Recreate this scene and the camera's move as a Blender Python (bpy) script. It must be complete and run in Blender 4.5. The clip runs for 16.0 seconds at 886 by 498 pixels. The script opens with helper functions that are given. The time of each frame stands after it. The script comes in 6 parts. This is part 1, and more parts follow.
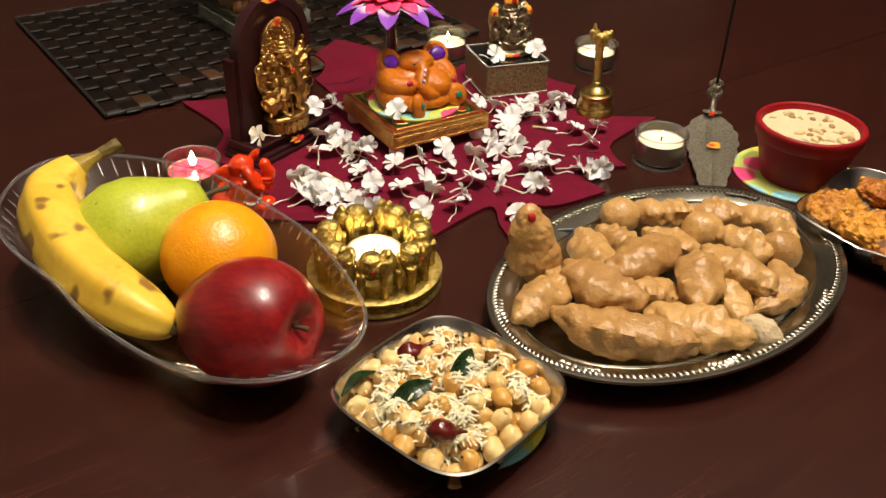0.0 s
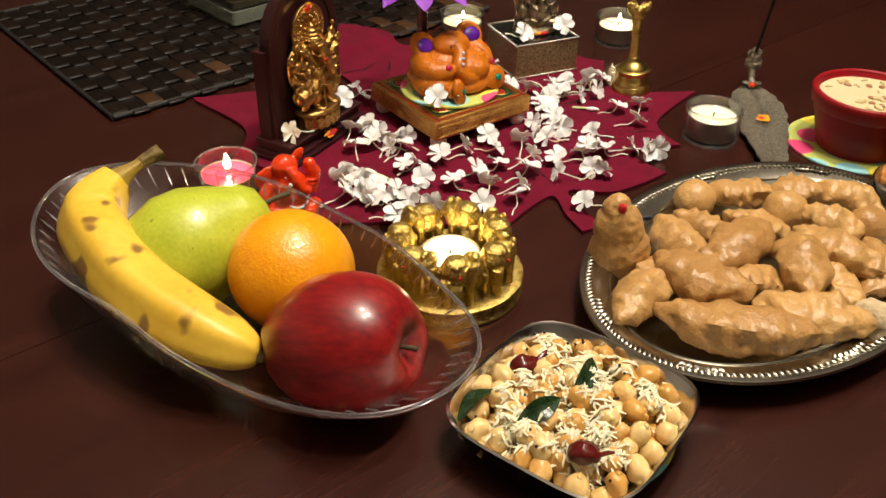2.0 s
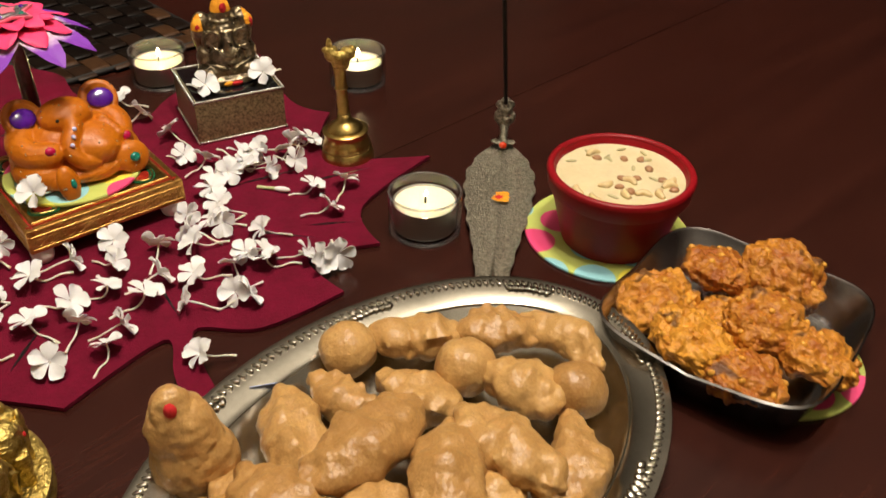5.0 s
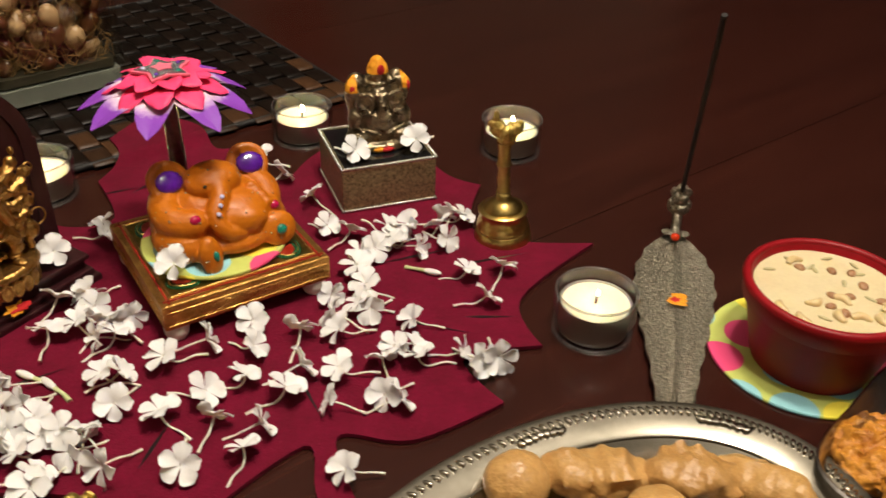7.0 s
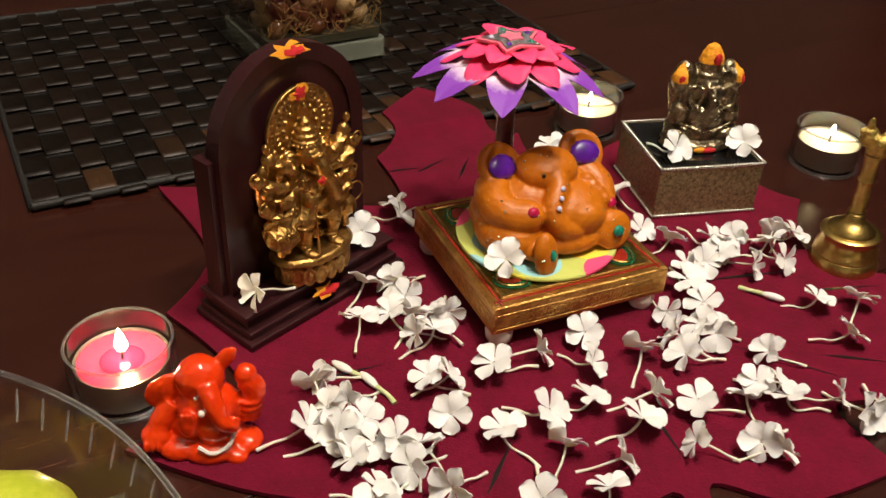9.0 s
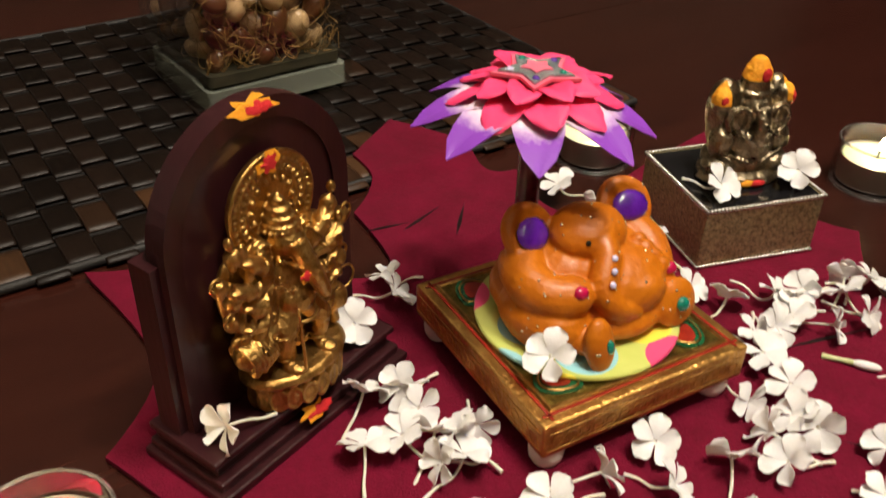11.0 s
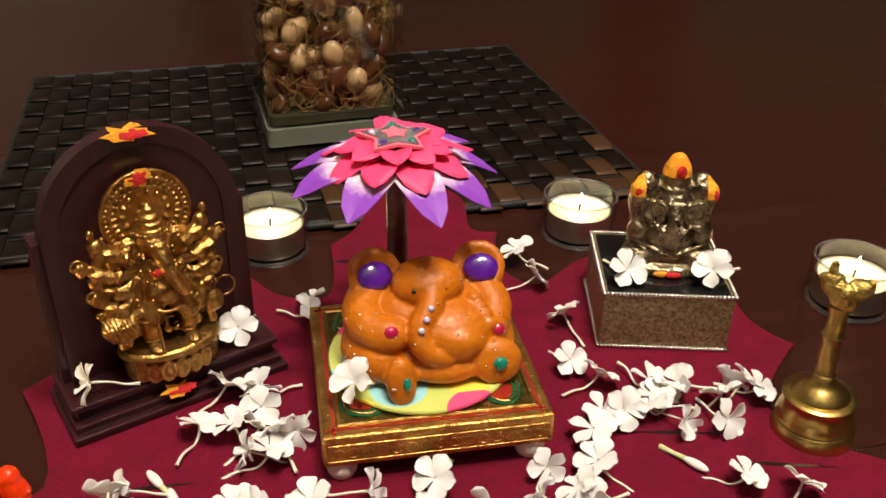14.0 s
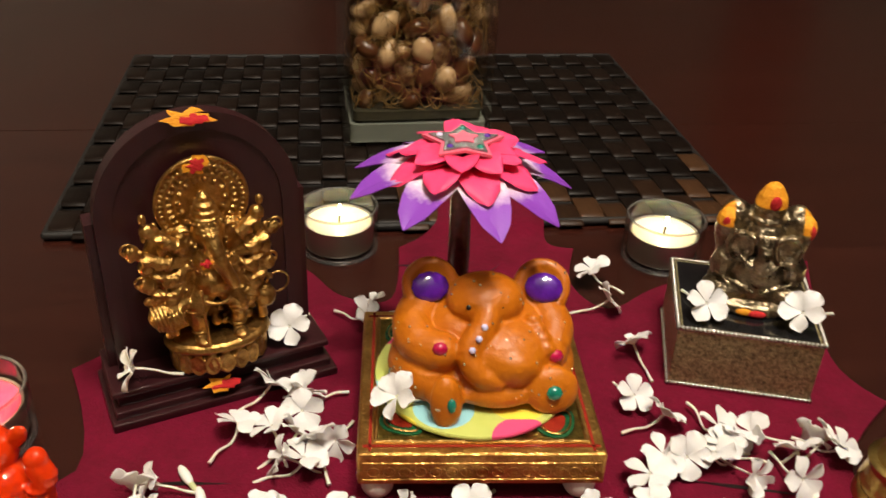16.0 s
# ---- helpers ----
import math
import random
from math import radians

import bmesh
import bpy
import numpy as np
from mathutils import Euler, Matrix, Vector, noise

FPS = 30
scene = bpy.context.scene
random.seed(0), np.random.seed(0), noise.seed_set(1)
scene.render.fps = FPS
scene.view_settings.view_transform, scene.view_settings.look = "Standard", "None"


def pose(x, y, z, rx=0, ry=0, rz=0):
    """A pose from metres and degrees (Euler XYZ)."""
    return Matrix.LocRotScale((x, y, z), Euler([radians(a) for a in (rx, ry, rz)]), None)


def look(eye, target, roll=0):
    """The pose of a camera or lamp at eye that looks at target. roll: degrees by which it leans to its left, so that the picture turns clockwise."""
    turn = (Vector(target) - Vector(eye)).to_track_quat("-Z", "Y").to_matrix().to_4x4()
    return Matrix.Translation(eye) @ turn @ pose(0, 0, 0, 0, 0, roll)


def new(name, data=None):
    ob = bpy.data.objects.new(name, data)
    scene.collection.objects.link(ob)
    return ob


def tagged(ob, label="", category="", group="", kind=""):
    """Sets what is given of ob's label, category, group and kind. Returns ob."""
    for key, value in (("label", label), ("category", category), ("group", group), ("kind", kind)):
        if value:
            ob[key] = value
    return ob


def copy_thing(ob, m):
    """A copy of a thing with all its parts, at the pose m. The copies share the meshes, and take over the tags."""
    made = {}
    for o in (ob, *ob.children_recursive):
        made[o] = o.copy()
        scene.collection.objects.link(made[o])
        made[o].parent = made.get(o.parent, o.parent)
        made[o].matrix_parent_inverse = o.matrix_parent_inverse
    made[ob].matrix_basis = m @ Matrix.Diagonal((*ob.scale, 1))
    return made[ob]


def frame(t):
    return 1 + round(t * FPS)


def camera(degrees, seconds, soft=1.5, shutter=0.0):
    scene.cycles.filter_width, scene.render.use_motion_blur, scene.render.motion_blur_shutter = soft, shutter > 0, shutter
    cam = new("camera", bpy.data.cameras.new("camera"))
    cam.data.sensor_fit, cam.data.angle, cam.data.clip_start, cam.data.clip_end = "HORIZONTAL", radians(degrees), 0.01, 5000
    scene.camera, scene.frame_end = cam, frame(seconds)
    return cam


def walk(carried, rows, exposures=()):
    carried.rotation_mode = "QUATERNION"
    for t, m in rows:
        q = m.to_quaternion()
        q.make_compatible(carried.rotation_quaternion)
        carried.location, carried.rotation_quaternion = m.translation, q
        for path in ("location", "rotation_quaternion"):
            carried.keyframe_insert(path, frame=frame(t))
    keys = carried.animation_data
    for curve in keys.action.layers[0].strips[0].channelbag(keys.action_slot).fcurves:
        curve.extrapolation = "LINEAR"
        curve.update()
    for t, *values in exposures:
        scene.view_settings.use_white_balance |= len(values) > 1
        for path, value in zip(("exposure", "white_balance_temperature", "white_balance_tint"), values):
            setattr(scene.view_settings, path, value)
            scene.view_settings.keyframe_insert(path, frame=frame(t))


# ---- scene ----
cam = camera(53.00, 16.0, 1.5, 0.4)
PATH = [
    (0, (0.03827, -0.06240, 0.33037), (-0.01621, 0.77446, -0.21432), 1.55),
    (0.5, (0.00452, -0.05437, 0.32797), (-0.00829, 0.78412, -0.21678), 1.79),
    (1, (-0.02137, -0.04660, 0.32312), (0.00252, 0.78602, -0.23022), 2.05),
    (1.5, (-0.04382, -0.03869, 0.32221), (-0.02722, 0.79379, -0.23158), 1.58),
    (2, (-0.04457, -0.02298, 0.31716), (-0.03533, 0.80227, -0.24752), 0.68),
    (2.5, (-0.01899, 0.00248, 0.30739), (0.00661, 0.81633, -0.27312), 1.53),
    (3, (0.01996, 0.04164, 0.30260), (0.06274, 0.84796, -0.28734), 2.45),
    (3.5, (0.05068, 0.08046, 0.29845), (0.10877, 0.87865, -0.30115), 1.86),
    (4, (0.09159, 0.11326, 0.30052), (0.19260, 0.90550, -0.30127), 2.34),
    (4.2, (0.10758, 0.12325, 0.30067), (0.21609, 0.91485, -0.30066), 1.86),
    (6.3, (0.14977, 0.21642, 0.28880), (0.13558, 1.04742, -0.26728), 1.93),
    (6.5, (0.13693, 0.21952, 0.28811), (0.11911, 1.05117, -0.26689), 2.17),
    (7, (0.09922, 0.22834, 0.29029), (0.07711, 1.06204, -0.26148), 1.89),
    (7.5, (0.05929, 0.23961, 0.28774), (0.02134, 1.07037, -0.26760), 2.08),
    (8, (0.02286, 0.24642, 0.27895), (-0.04819, 1.07330, -0.27891), 2.69),
    (8.5, (-0.00361, 0.25253, 0.27229), (-0.12618, 1.07383, -0.28489), 2.90),
    (8.7, (-0.00846, 0.25707, 0.26680), (-0.15389, 1.07145, -0.29500), 3.23),
    (10.8, (-0.05826, 0.34186, 0.22776), (-0.13602, 1.18368, -0.30637), 0.62),
    (11, (-0.05897, 0.35377, 0.23370), (-0.13783, 1.18079, -0.32293), 1.59),
    (11.5, (-0.05024, 0.36108, 0.24405), (-0.16993, 1.19649, -0.29239), 0.95),
    (12, (-0.01373, 0.35644, 0.24590), (-0.21043, 1.18018, -0.28585), 1.43),
    (12.5, (0.02315, 0.35101, 0.24891), (-0.21411, 1.16427, -0.28242), 1.79),
    (13, (0.04982, 0.35638, 0.24600), (-0.22579, 1.15881, -0.28328), 2.05),
    (13.5, (0.07979, 0.35948, 0.24677), (-0.23334, 1.15299, -0.27505), 3.02),
    (14, (0.09836, 0.35404, 0.25505), (-0.25874, 1.14037, -0.24910), 1.23),
    (14.5, (0.11005, 0.36057, 0.25293), (-0.23688, 1.14058, -0.26787), 2.20),
    (15, (0.10507, 0.36898, 0.24850), (-0.26594, 1.14537, -0.26098), 2.90),
    (15.5, (0.10542, 0.37257, 0.24667), (-0.29993, 1.12972, -0.26559), 2.83),
    (16, (0.10080, 0.37856, 0.24863), (-0.35062, 1.11371, -0.25711), 2.67),
]
# the film's own camera brightens and darkens a little on its way
EXPOSURE = [(0, 0.0), (1, 0.02), (2.5, -0.05), (3, -0.18), (4, -0.18), (6.5, -0.27), (7, -0.25), (8.5, -0.17), (11, -0.12), (12.5, -0.02), (14, -0.03), (16, -0.16)]
walk(cam, [(t, look(eye, target, roll)) for t, eye, target, roll in PATH], EXPOSURE)

# ---- light: a warm ceiling fixture over the table, and the glow of a dim room ----
scene.view_settings.exposure = 0.0
world = bpy.data.worlds.new("room_dusk")
scene.world = world
world.use_nodes = True
world.node_tree.nodes["Background"].inputs[0].default_value = (1.0, 0.80, 0.58, 1)
world.node_tree.nodes["Background"].inputs[1].default_value = 0.032

LAMP = (1.0, 0.88, 0.735)


def bulb(x, y, z, watts, radius):
    data = bpy.data.lights.new("ceiling_bulb", "POINT")
    data.energy, data.color, data.shadow_soft_size = watts, LAMP, radius
    new("ceiling_bulb", data).matrix_world = pose(x, y, z)


bulb(0.16, 0.60, 1.35, 34, 0.045)
bulb(0.36, 0.44, 1.35, 30, 0.045)
bulb(0.20, 0.27, 1.35, 32, 0.045)

# ---- materials ----


def nodes_of(name):
    m = bpy.data.materials.new(name)
    m.use_nodes = True
    t = m.node_tree
    return m, t, t.nodes["Principled BSDF"]


def node(t, kind, **values):
    n = t.nodes.new(kind)
    for key, value in values.items():
        n.inputs[key.replace("_", " ")].default_value = value
    return n


def ramp(t, source, stops, constant=False):
    r = t.nodes.new("ShaderNodeValToRGB")
    if constant:
        r.color_ramp.interpolation = "CONSTANT"
    while len(r.color_ramp.elements) < len(stops):
        r.color_ramp.elements.new(1.0)
    for e, (at, colour) in zip(r.color_ramp.elements, stops):
        e.position, e.color = at, (*colour, 1)
    t.links.new(source, r.inputs[0])
    return r


def surface(name, low, high, scale, rough, metal=0.0, bump=0.0, bump_scale=None, coat=0.0, sss=0.0, stretch=(1, 1, 1),
            rough_var=0.0, island=0.0, spots=None, sheen=0.0, fine=0.35, depth=0.001, shine=0.5):
    """A solid with two scales of colour noise, a fine relief and gloss that varies."""
    m, t, b = nodes_of(name)
    co = t.nodes.new("ShaderNodeTexCoord")
    mp = t.nodes.new("ShaderNodeMapping")
    mp.inputs["Scale"].default_value = stretch
    t.links.new(co.outputs["Object"], mp.inputs[0])
    big = node(t, "ShaderNodeTexNoise", Scale=scale, Detail=4.0, Roughness=0.6)
    small = node(t, "ShaderNodeTexNoise", Scale=scale * 7.3, Detail=3.0)
    t.links.new(mp.outputs[0], big.inputs["Vector"])
    t.links.new(mp.outputs[0], small.inputs["Vector"])
    mix = t.nodes.new("ShaderNodeMix")
    mix.inputs[0].default_value = fine
    t.links.new(big.outputs[0], mix.inputs[2])
    t.links.new(small.outputs[0], mix.inputs[3])
    value = mix.outputs[0]
    if island:
        info = t.nodes.new("ShaderNodeObjectInfo")
        add = t.nodes.new("ShaderNodeMath")
        add.operation = "MULTIPLY_ADD"
        add.inputs[1].default_value = island
        t.links.new(info.outputs["Random"], add.inputs[0])
        t.links.new(value, add.inputs[2])
        sub = t.nodes.new("ShaderNodeMath")
        sub.operation = "SUBTRACT"
        sub.inputs[1].default_value = island / 2
        t.links.new(add.outputs[0], sub.inputs[0])
        value = sub.outputs[0]
    r = ramp(t, value, [(0.32, low), (0.68, high)])
    colour = r.outputs[0]
    if spots:
        at, size, tint, amount = spots
        vor = node(t, "ShaderNodeTexNoise", Scale=size, Detail=2.0, Roughness=0.5)
        t.links.new(co.outputs["Object"], vor.inputs["Vector"])
        mask = ramp(t, vor.outputs[0], [(at, (0, 0, 0)), (min(at + 0.06, 1), (amount,) * 3)])
        mx = t.nodes.new("ShaderNodeMix")
        mx.data_type = "RGBA"
        mx.inputs[7].default_value = (*tint, 1)
        t.links.new(mask.outputs[0], mx.inputs[0])
        t.links.new(colour, mx.inputs[6])
        colour = mx.outputs[2]
    t.links.new(colour, b.inputs["Base Color"])
    b.inputs["Roughness"].default_value = rough
    if rough_var:
        rr = t.nodes.new("ShaderNodeMapRange")
        rr.inputs["To Min"].default_value, rr.inputs["To Max"].default_value = max(rough - rough_var, 0.02), rough + rough_var
        t.links.new(big.outputs[0], rr.inputs[0])
        t.links.new(rr.outputs[0], b.inputs["Roughness"])
    b.inputs["Metallic"].default_value = metal
    b.inputs["Specular IOR Level"].default_value = shine
    b.inputs["Coat Weight"].default_value = coat
    b.inputs["Coat Roughness"].default_value = 0.08
    if sheen:
        b.inputs["Sheen Weight"].default_value = sheen
    if sss:
        b.inputs["Subsurface Weight"].default_value = sss
        b.inputs["Subsurface Radius"].default_value = (0.006, 0.004, 0.002)
        b.inputs["Subsurface Scale"].default_value = 0.6
    if bump:
        fine_noise = node(t, "ShaderNodeTexNoise", Scale=bump_scale or scale * 5, Detail=3.0)
        t.links.new(mp.outputs[0], fine_noise.inputs["Vector"])
        bp = node(t, "ShaderNodeBump", Strength=bump, Distance=depth)
        t.links.new(fine_noise.outputs[0], bp.inputs["Height"])
        t.links.new(bp.outputs[0], b.inputs["Normal"])
    return m


def thin_glass(name, tint, gloss_rough=0.03, ior=1.5):
    """Thin clear glass: it lets light straight through and mirrors by its angle."""
    m = bpy.data.materials.new(name)
    m.use_nodes = True
    t = m.node_tree
    t.nodes.clear()
    out = t.nodes.new("ShaderNodeOutputMaterial")
    mix = t.nodes.new("ShaderNodeMixShader")
    clear = t.nodes.new("ShaderNodeBsdfTransparent")
    clear.inputs[0].default_value = (*tint, 1)
    gloss = t.nodes.new("ShaderNodeBsdfGlossy")
    gloss.inputs["Roughness"].default_value = gloss_rough
    edge = t.nodes.new("ShaderNodeLayerWeight")
    edge.inputs[0].default_value = 0.5
    steep = t.nodes.new("ShaderNodeMath")
    steep.operation = "POWER"
    steep.inputs[1].default_value = 2.6
    t.links.new(edge.outputs["Facing"], steep.inputs[0])
    amount = t.nodes.new("ShaderNodeMath")
    amount.operation = "MULTIPLY_ADD"
    amount.inputs[1].default_value, amount.inputs[2].default_value = 0.70, (ior - 1) ** 2 / (ior + 1) ** 2
    t.links.new(steep.outputs[0], amount.inputs[0])
    t.links.new(amount.outputs[0], mix.inputs[0])
    t.links.new(clear.outputs[0], mix.inputs[1])
    t.links.new(gloss.outputs[0], mix.inputs[2])
    t.links.new(mix.outputs[0], out.inputs[0])
    return m


def glow(name, colour, strength):
    m = bpy.data.materials.new(name)
    m.use_nodes = True
    t = m.node_tree
    b = t.nodes["Principled BSDF"]
    b.inputs["Base Color"].default_value = (*colour, 1)
    b.inputs["Emission Color"].default_value = (*colour, 1)
    b.inputs["Emission Strength"].default_value = strength
    return m


def polka(name):
    """Printed card: lime with pink, blue, yellow and white dots."""
    m, t, b = nodes_of(name)
    co = t.nodes.new("ShaderNodeTexCoord")
    vor = node(t, "ShaderNodeTexVoronoi", Scale=38.0, Randomness=0.55)
    vor.voronoi_dimensions = "2D"
    t.links.new(co.outputs["Object"], vor.inputs["Vector"])
    sep = t.nodes.new("ShaderNodeSeparateColor")
    t.links.new(vor.outputs["Color"], sep.inputs[0])
    dots = ramp(t, sep.outputs[0], [(0.0, (0.80, 0.08, 0.22)), (0.30, (0.30, 0.62, 0.68)), (0.58, (0.85, 0.74, 0.08)), (0.80, (0.8, 0.78, 0.7))], True)
    inside = t.nodes.new("ShaderNodeMath")
    inside.operation = "LESS_THAN"
    inside.inputs[1].default_value = 0.44
    t.links.new(vor.outputs["Distance"], inside.inputs[0])
    wear = node(t, "ShaderNodeTexNoise", Scale=90.0, Detail=4.0)
    t.links.new(co.outputs["Object"], wear.inputs["Vector"])
    base = ramp(t, wear.outputs[0], [(0.3, (0.50, 0.58, 0.13)), (0.7, (0.58, 0.64, 0.18))])
    mx = t.nodes.new("ShaderNodeMix")
    mx.data_type = "RGBA"
    t.links.new(inside.outputs[0], mx.inputs[0])
    t.links.new(base.outputs[0], mx.inputs[6])
    t.links.new(dots.outputs[0], mx.inputs[7])
    t.links.new(mx.outputs[2], b.inputs["Base Color"])
    b.inputs["Roughness"].default_value = 0.35
    return m


def petal_fade(name, inner, outer, start, end, rough=0.55):
    """Colour that runs from a flower's heart to its tips, with fine veins."""
    m, t, b = nodes_of(name)
    co = t.nodes.new("ShaderNodeTexCoord")
    ln = t.nodes.new("ShaderNodeVectorMath")
    ln.operation = "LENGTH"
    flat = t.nodes.new("ShaderNodeVectorMath")
    flat.operation = "MULTIPLY"
    flat.inputs[1].default_value = (1, 1, 0)
    t.links.new(co.outputs["Object"], flat.inputs[0])
    t.links.new(flat.outputs[0], ln.inputs[0])
    vein = node(t, "ShaderNodeTexNoise", Scale=420.0, Detail=3.0)
    t.links.new(co.outputs["Object"], vein.inputs["Vector"])
    ad = t.nodes.new("ShaderNodeMath")
    ad.operation = "MULTIPLY_ADD"
    ad.inputs[1].default_value = (end - start) * 0.8
    t.links.new(vein.outputs[0], ad.inputs[0])
    t.links.new(ln.outputs["Value"], ad.inputs[2])
    mr = t.nodes.new("ShaderNodeMapRange")
    half = (end - start) * 0.4
    mr.inputs["From Min"].default_value, mr.inputs["From Max"].default_value = start + half, end + half
    t.links.new(ad.outputs[0], mr.inputs[0])
    r = ramp(t, mr.outputs[0], [(0.0, inner), (1.0, outer)])
    t.links.new(r.outputs[0], b.inputs["Base Color"])
    b.inputs["Roughness"].default_value = rough
    bp = node(t, "ShaderNodeBump", Strength=0.4, Distance=0.0005)
    t.links.new(vein.outputs[0], bp.inputs["Height"])
    t.links.new(bp.outputs[0], b.inputs["Normal"])
    return m


def wood_top(name):
    """Dark lacquered wood: long grain, faint figure, soft polish marks."""
    m, t, b = nodes_of(name)
    co = t.nodes.new("ShaderNodeTexCoord")
    mp = t.nodes.new("ShaderNodeMapping")
    mp.inputs["Scale"].default_value = (1.0, 14.0, 1.0)
    t.links.new(co.outputs["Object"], mp.inputs[0])
    g1 = node(t, "ShaderNodeTexNoise", Scale=4.0, Detail=6.0, Roughness=0.62, Distortion=0.6)
    g2 = node(t, "ShaderNodeTexNoise", Scale=34.0, Detail=4.0, Roughness=0.6)
    for g in (g1, g2):
        t.links.new(mp.outputs[0], g.inputs["Vector"])
    mx = t.nodes.new("ShaderNodeMix")
    mx.inputs[0].default_value = 0.4
    t.links.new(g1.outputs[0], mx.inputs[2])
    t.links.new(g2.outputs[0], mx.inputs[3])
    r = ramp(t, mx.outputs[0], [(0.28, (0.017, 0.0043, 0.0030)), (0.55, (0.032, 0.0083, 0.0052)), (0.80, (0.055, 0.0150, 0.0088))])
    t.links.new(r.outputs[0], b.inputs["Base Color"])
    smear = node(t, "ShaderNodeTexNoise", Scale=9.0, Detail=5.0, Roughness=0.65)
    t.links.new(co.outputs["Object"], smear.inputs["Vector"])
    mr = t.nodes.new("ShaderNodeMapRange")
    mr.inputs["To Min"].default_value, mr.inputs["To Max"].default_value = 0.17, 0.30
    t.links.new(smear.outputs[0], mr.inputs[0])
    t.links.new(mr.outputs[0], b.inputs["Roughness"])
    bp = node(t, "ShaderNodeBump", Strength=0.12, Distance=0.0006)
    t.links.new(g2.outputs[0], bp.inputs["Height"])
    t.links.new(bp.outputs[0], b.inputs["Normal"])
    b.inputs["Specular IOR Level"].default_value = 0.46
    return m


WOOD = wood_top("dark_lacquered_wood")
FELT = surface("crimson_felt", (0.098, 0.0010, 0.0120), (0.160, 0.0018, 0.0225), 60, 1.0, bump=0.8, bump_scale=1300, depth=0.0009, shine=0.25, spots=(0.70, 900, (0.24, 0.03, 0.06), 0.5))
SLAT = surface("dark_slat", (0.0048, 0.0031, 0.0024), (0.0140, 0.0080, 0.0054), 60, 0.38, bump=0.35, bump_scale=220, island=0.25, stretch=(1, 0.15, 1), rough_var=0.1, shine=0.12)
SLAT_BROWN = surface("brown_slat", (0.020, 0.009, 0.004), (0.060, 0.027, 0.011), 60, 0.42, shine=0.25, bump=0.35, bump_scale=260, island=0.6, stretch=(1, 0.15, 1))
CORD = surface("black_cord", (0.004, 0.004, 0.004), (0.012, 0.010, 0.009), 300, 0.6, bump=0.4)
FRAME_WOOD = surface("maroon_stained_wood", (0.019, 0.0046, 0.0060), (0.040, 0.0100, 0.0120), 40, 0.30, bump=0.15, bump_scale=300, stretch=(1, 1, 0.2), rough_var=0.08, shine=0.4)
GOLD = surface("bright_gold", (0.26, 0.135, 0.030), (0.66, 0.40, 0.13), 320, 0.37, metal=1.0, bump=0.4, bump_scale=800, rough_var=0.08)
OLD_GOLD = surface("antiqued_gold", (0.22, 0.14, 0.022), (0.82, 0.63, 0.20), 230, 0.40, metal=1.0, bump=0.9, bump_scale=700, rough_var=0.12)
FOIL = surface("embossed_gold_foil", (0.38, 0.18, 0.045), (0.78, 0.46, 0.13), 90, 0.34, metal=1.0, bump=0.55, bump_scale=620, rough_var=0.1)
FOIL_DARK = surface("gold_leaf_panel", (0.10, 0.085, 0.02), (0.45, 0.33, 0.08), 160, 0.3, metal=1.0, bump=0.6, bump_scale=600)
RED_LINE = surface("dark_red_enamel", (0.22, 0.01, 0.008), (0.34, 0.03, 0.012), 200, 0.25, coat=0.5)
GREEN_ENAMEL = surface("green_enamel", (0.004, 0.06, 0.022), (0.01, 0.11, 0.04), 200, 0.2, coat=0.6)
PEARL = surface("pearl_white_plastic", (0.72, 0.69, 0.62), (0.82, 0.79, 0.72), 90, 0.35)
BRASS = surface("brass", (0.40, 0.27, 0.075), (0.62, 0.45, 0.15), 70, 0.32, metal=1.0, bump=0.15, bump_scale=300, rough_var=0.1)
BRONZE = surface("antique_bronze", (0.085, 0.066, 0.042), (0.50, 0.41, 0.27), 190, 0.30, metal=1.0, bump=0.8, bump_scale=500, rough_var=0.1)
PEWTER = surface("oxidised_silver", (0.075, 0.068, 0.052), (0.56, 0.51, 0.40), 520, 0.34, metal=1.0, bump=1.0, bump_scale=800, depth=0.0014)
GLITTER = surface("dark_glitter_glass", (0.06, 0.052, 0.024), (0.62, 0.52, 0.28), 560, 0.32, metal=0.75, bump=1.0, bump_scale=800)
SILVER = surface("silver_beading", (0.45, 0.43, 0.40), (0.80, 0.77, 0.72), 200, 0.25, metal=1.0)
BLACK_GLOSS = surface("black_lacquer", (0.006, 0.006, 0.007), (0.012, 0.012, 0.013), 60, 0.12)
STEEL = surface("stainless_steel", (0.55, 0.53, 0.50), (0.72, 0.70, 0.66), 60, 0.17, metal=1.0, rough_var=0.06, bump=0.05, bump_scale=300)
DARK_STEEL = surface("dull_steel", (0.30, 0.29, 0.28), (0.45, 0.43, 0.41), 60, 0.24, metal=1.0, rough_var=0.08)
TRAY_METAL = surface("silver_plate", (0.40, 0.38, 0.315), (0.54, 0.51, 0.43), 40, 0.22, metal=1.0, rough_var=0.05, bump=0.05, bump_scale=200)
WAX = surface("ivory_wax", (0.86, 0.80, 0.58), (0.92, 0.87, 0.68), 90, 0.4, sss=0.6)
PINK_WAX = surface("pink_wax", (0.66, 0.035, 0.11), (0.76, 0.07, 0.15), 90, 0.35, sss=0.4)
WAX_POOL = surface("molten_pink_wax", (0.55, 0.02, 0.07), (0.62, 0.03, 0.09), 90, 0.05)
TIN = surface("candle_tin", (0.42, 0.40, 0.35), (0.56, 0.53, 0.48), 150, 0.34, metal=0.9, bump=0.1)
WICK = surface("charred_wick", (0.006, 0.005, 0.005), (0.02, 0.017, 0.015), 400, 0.9)
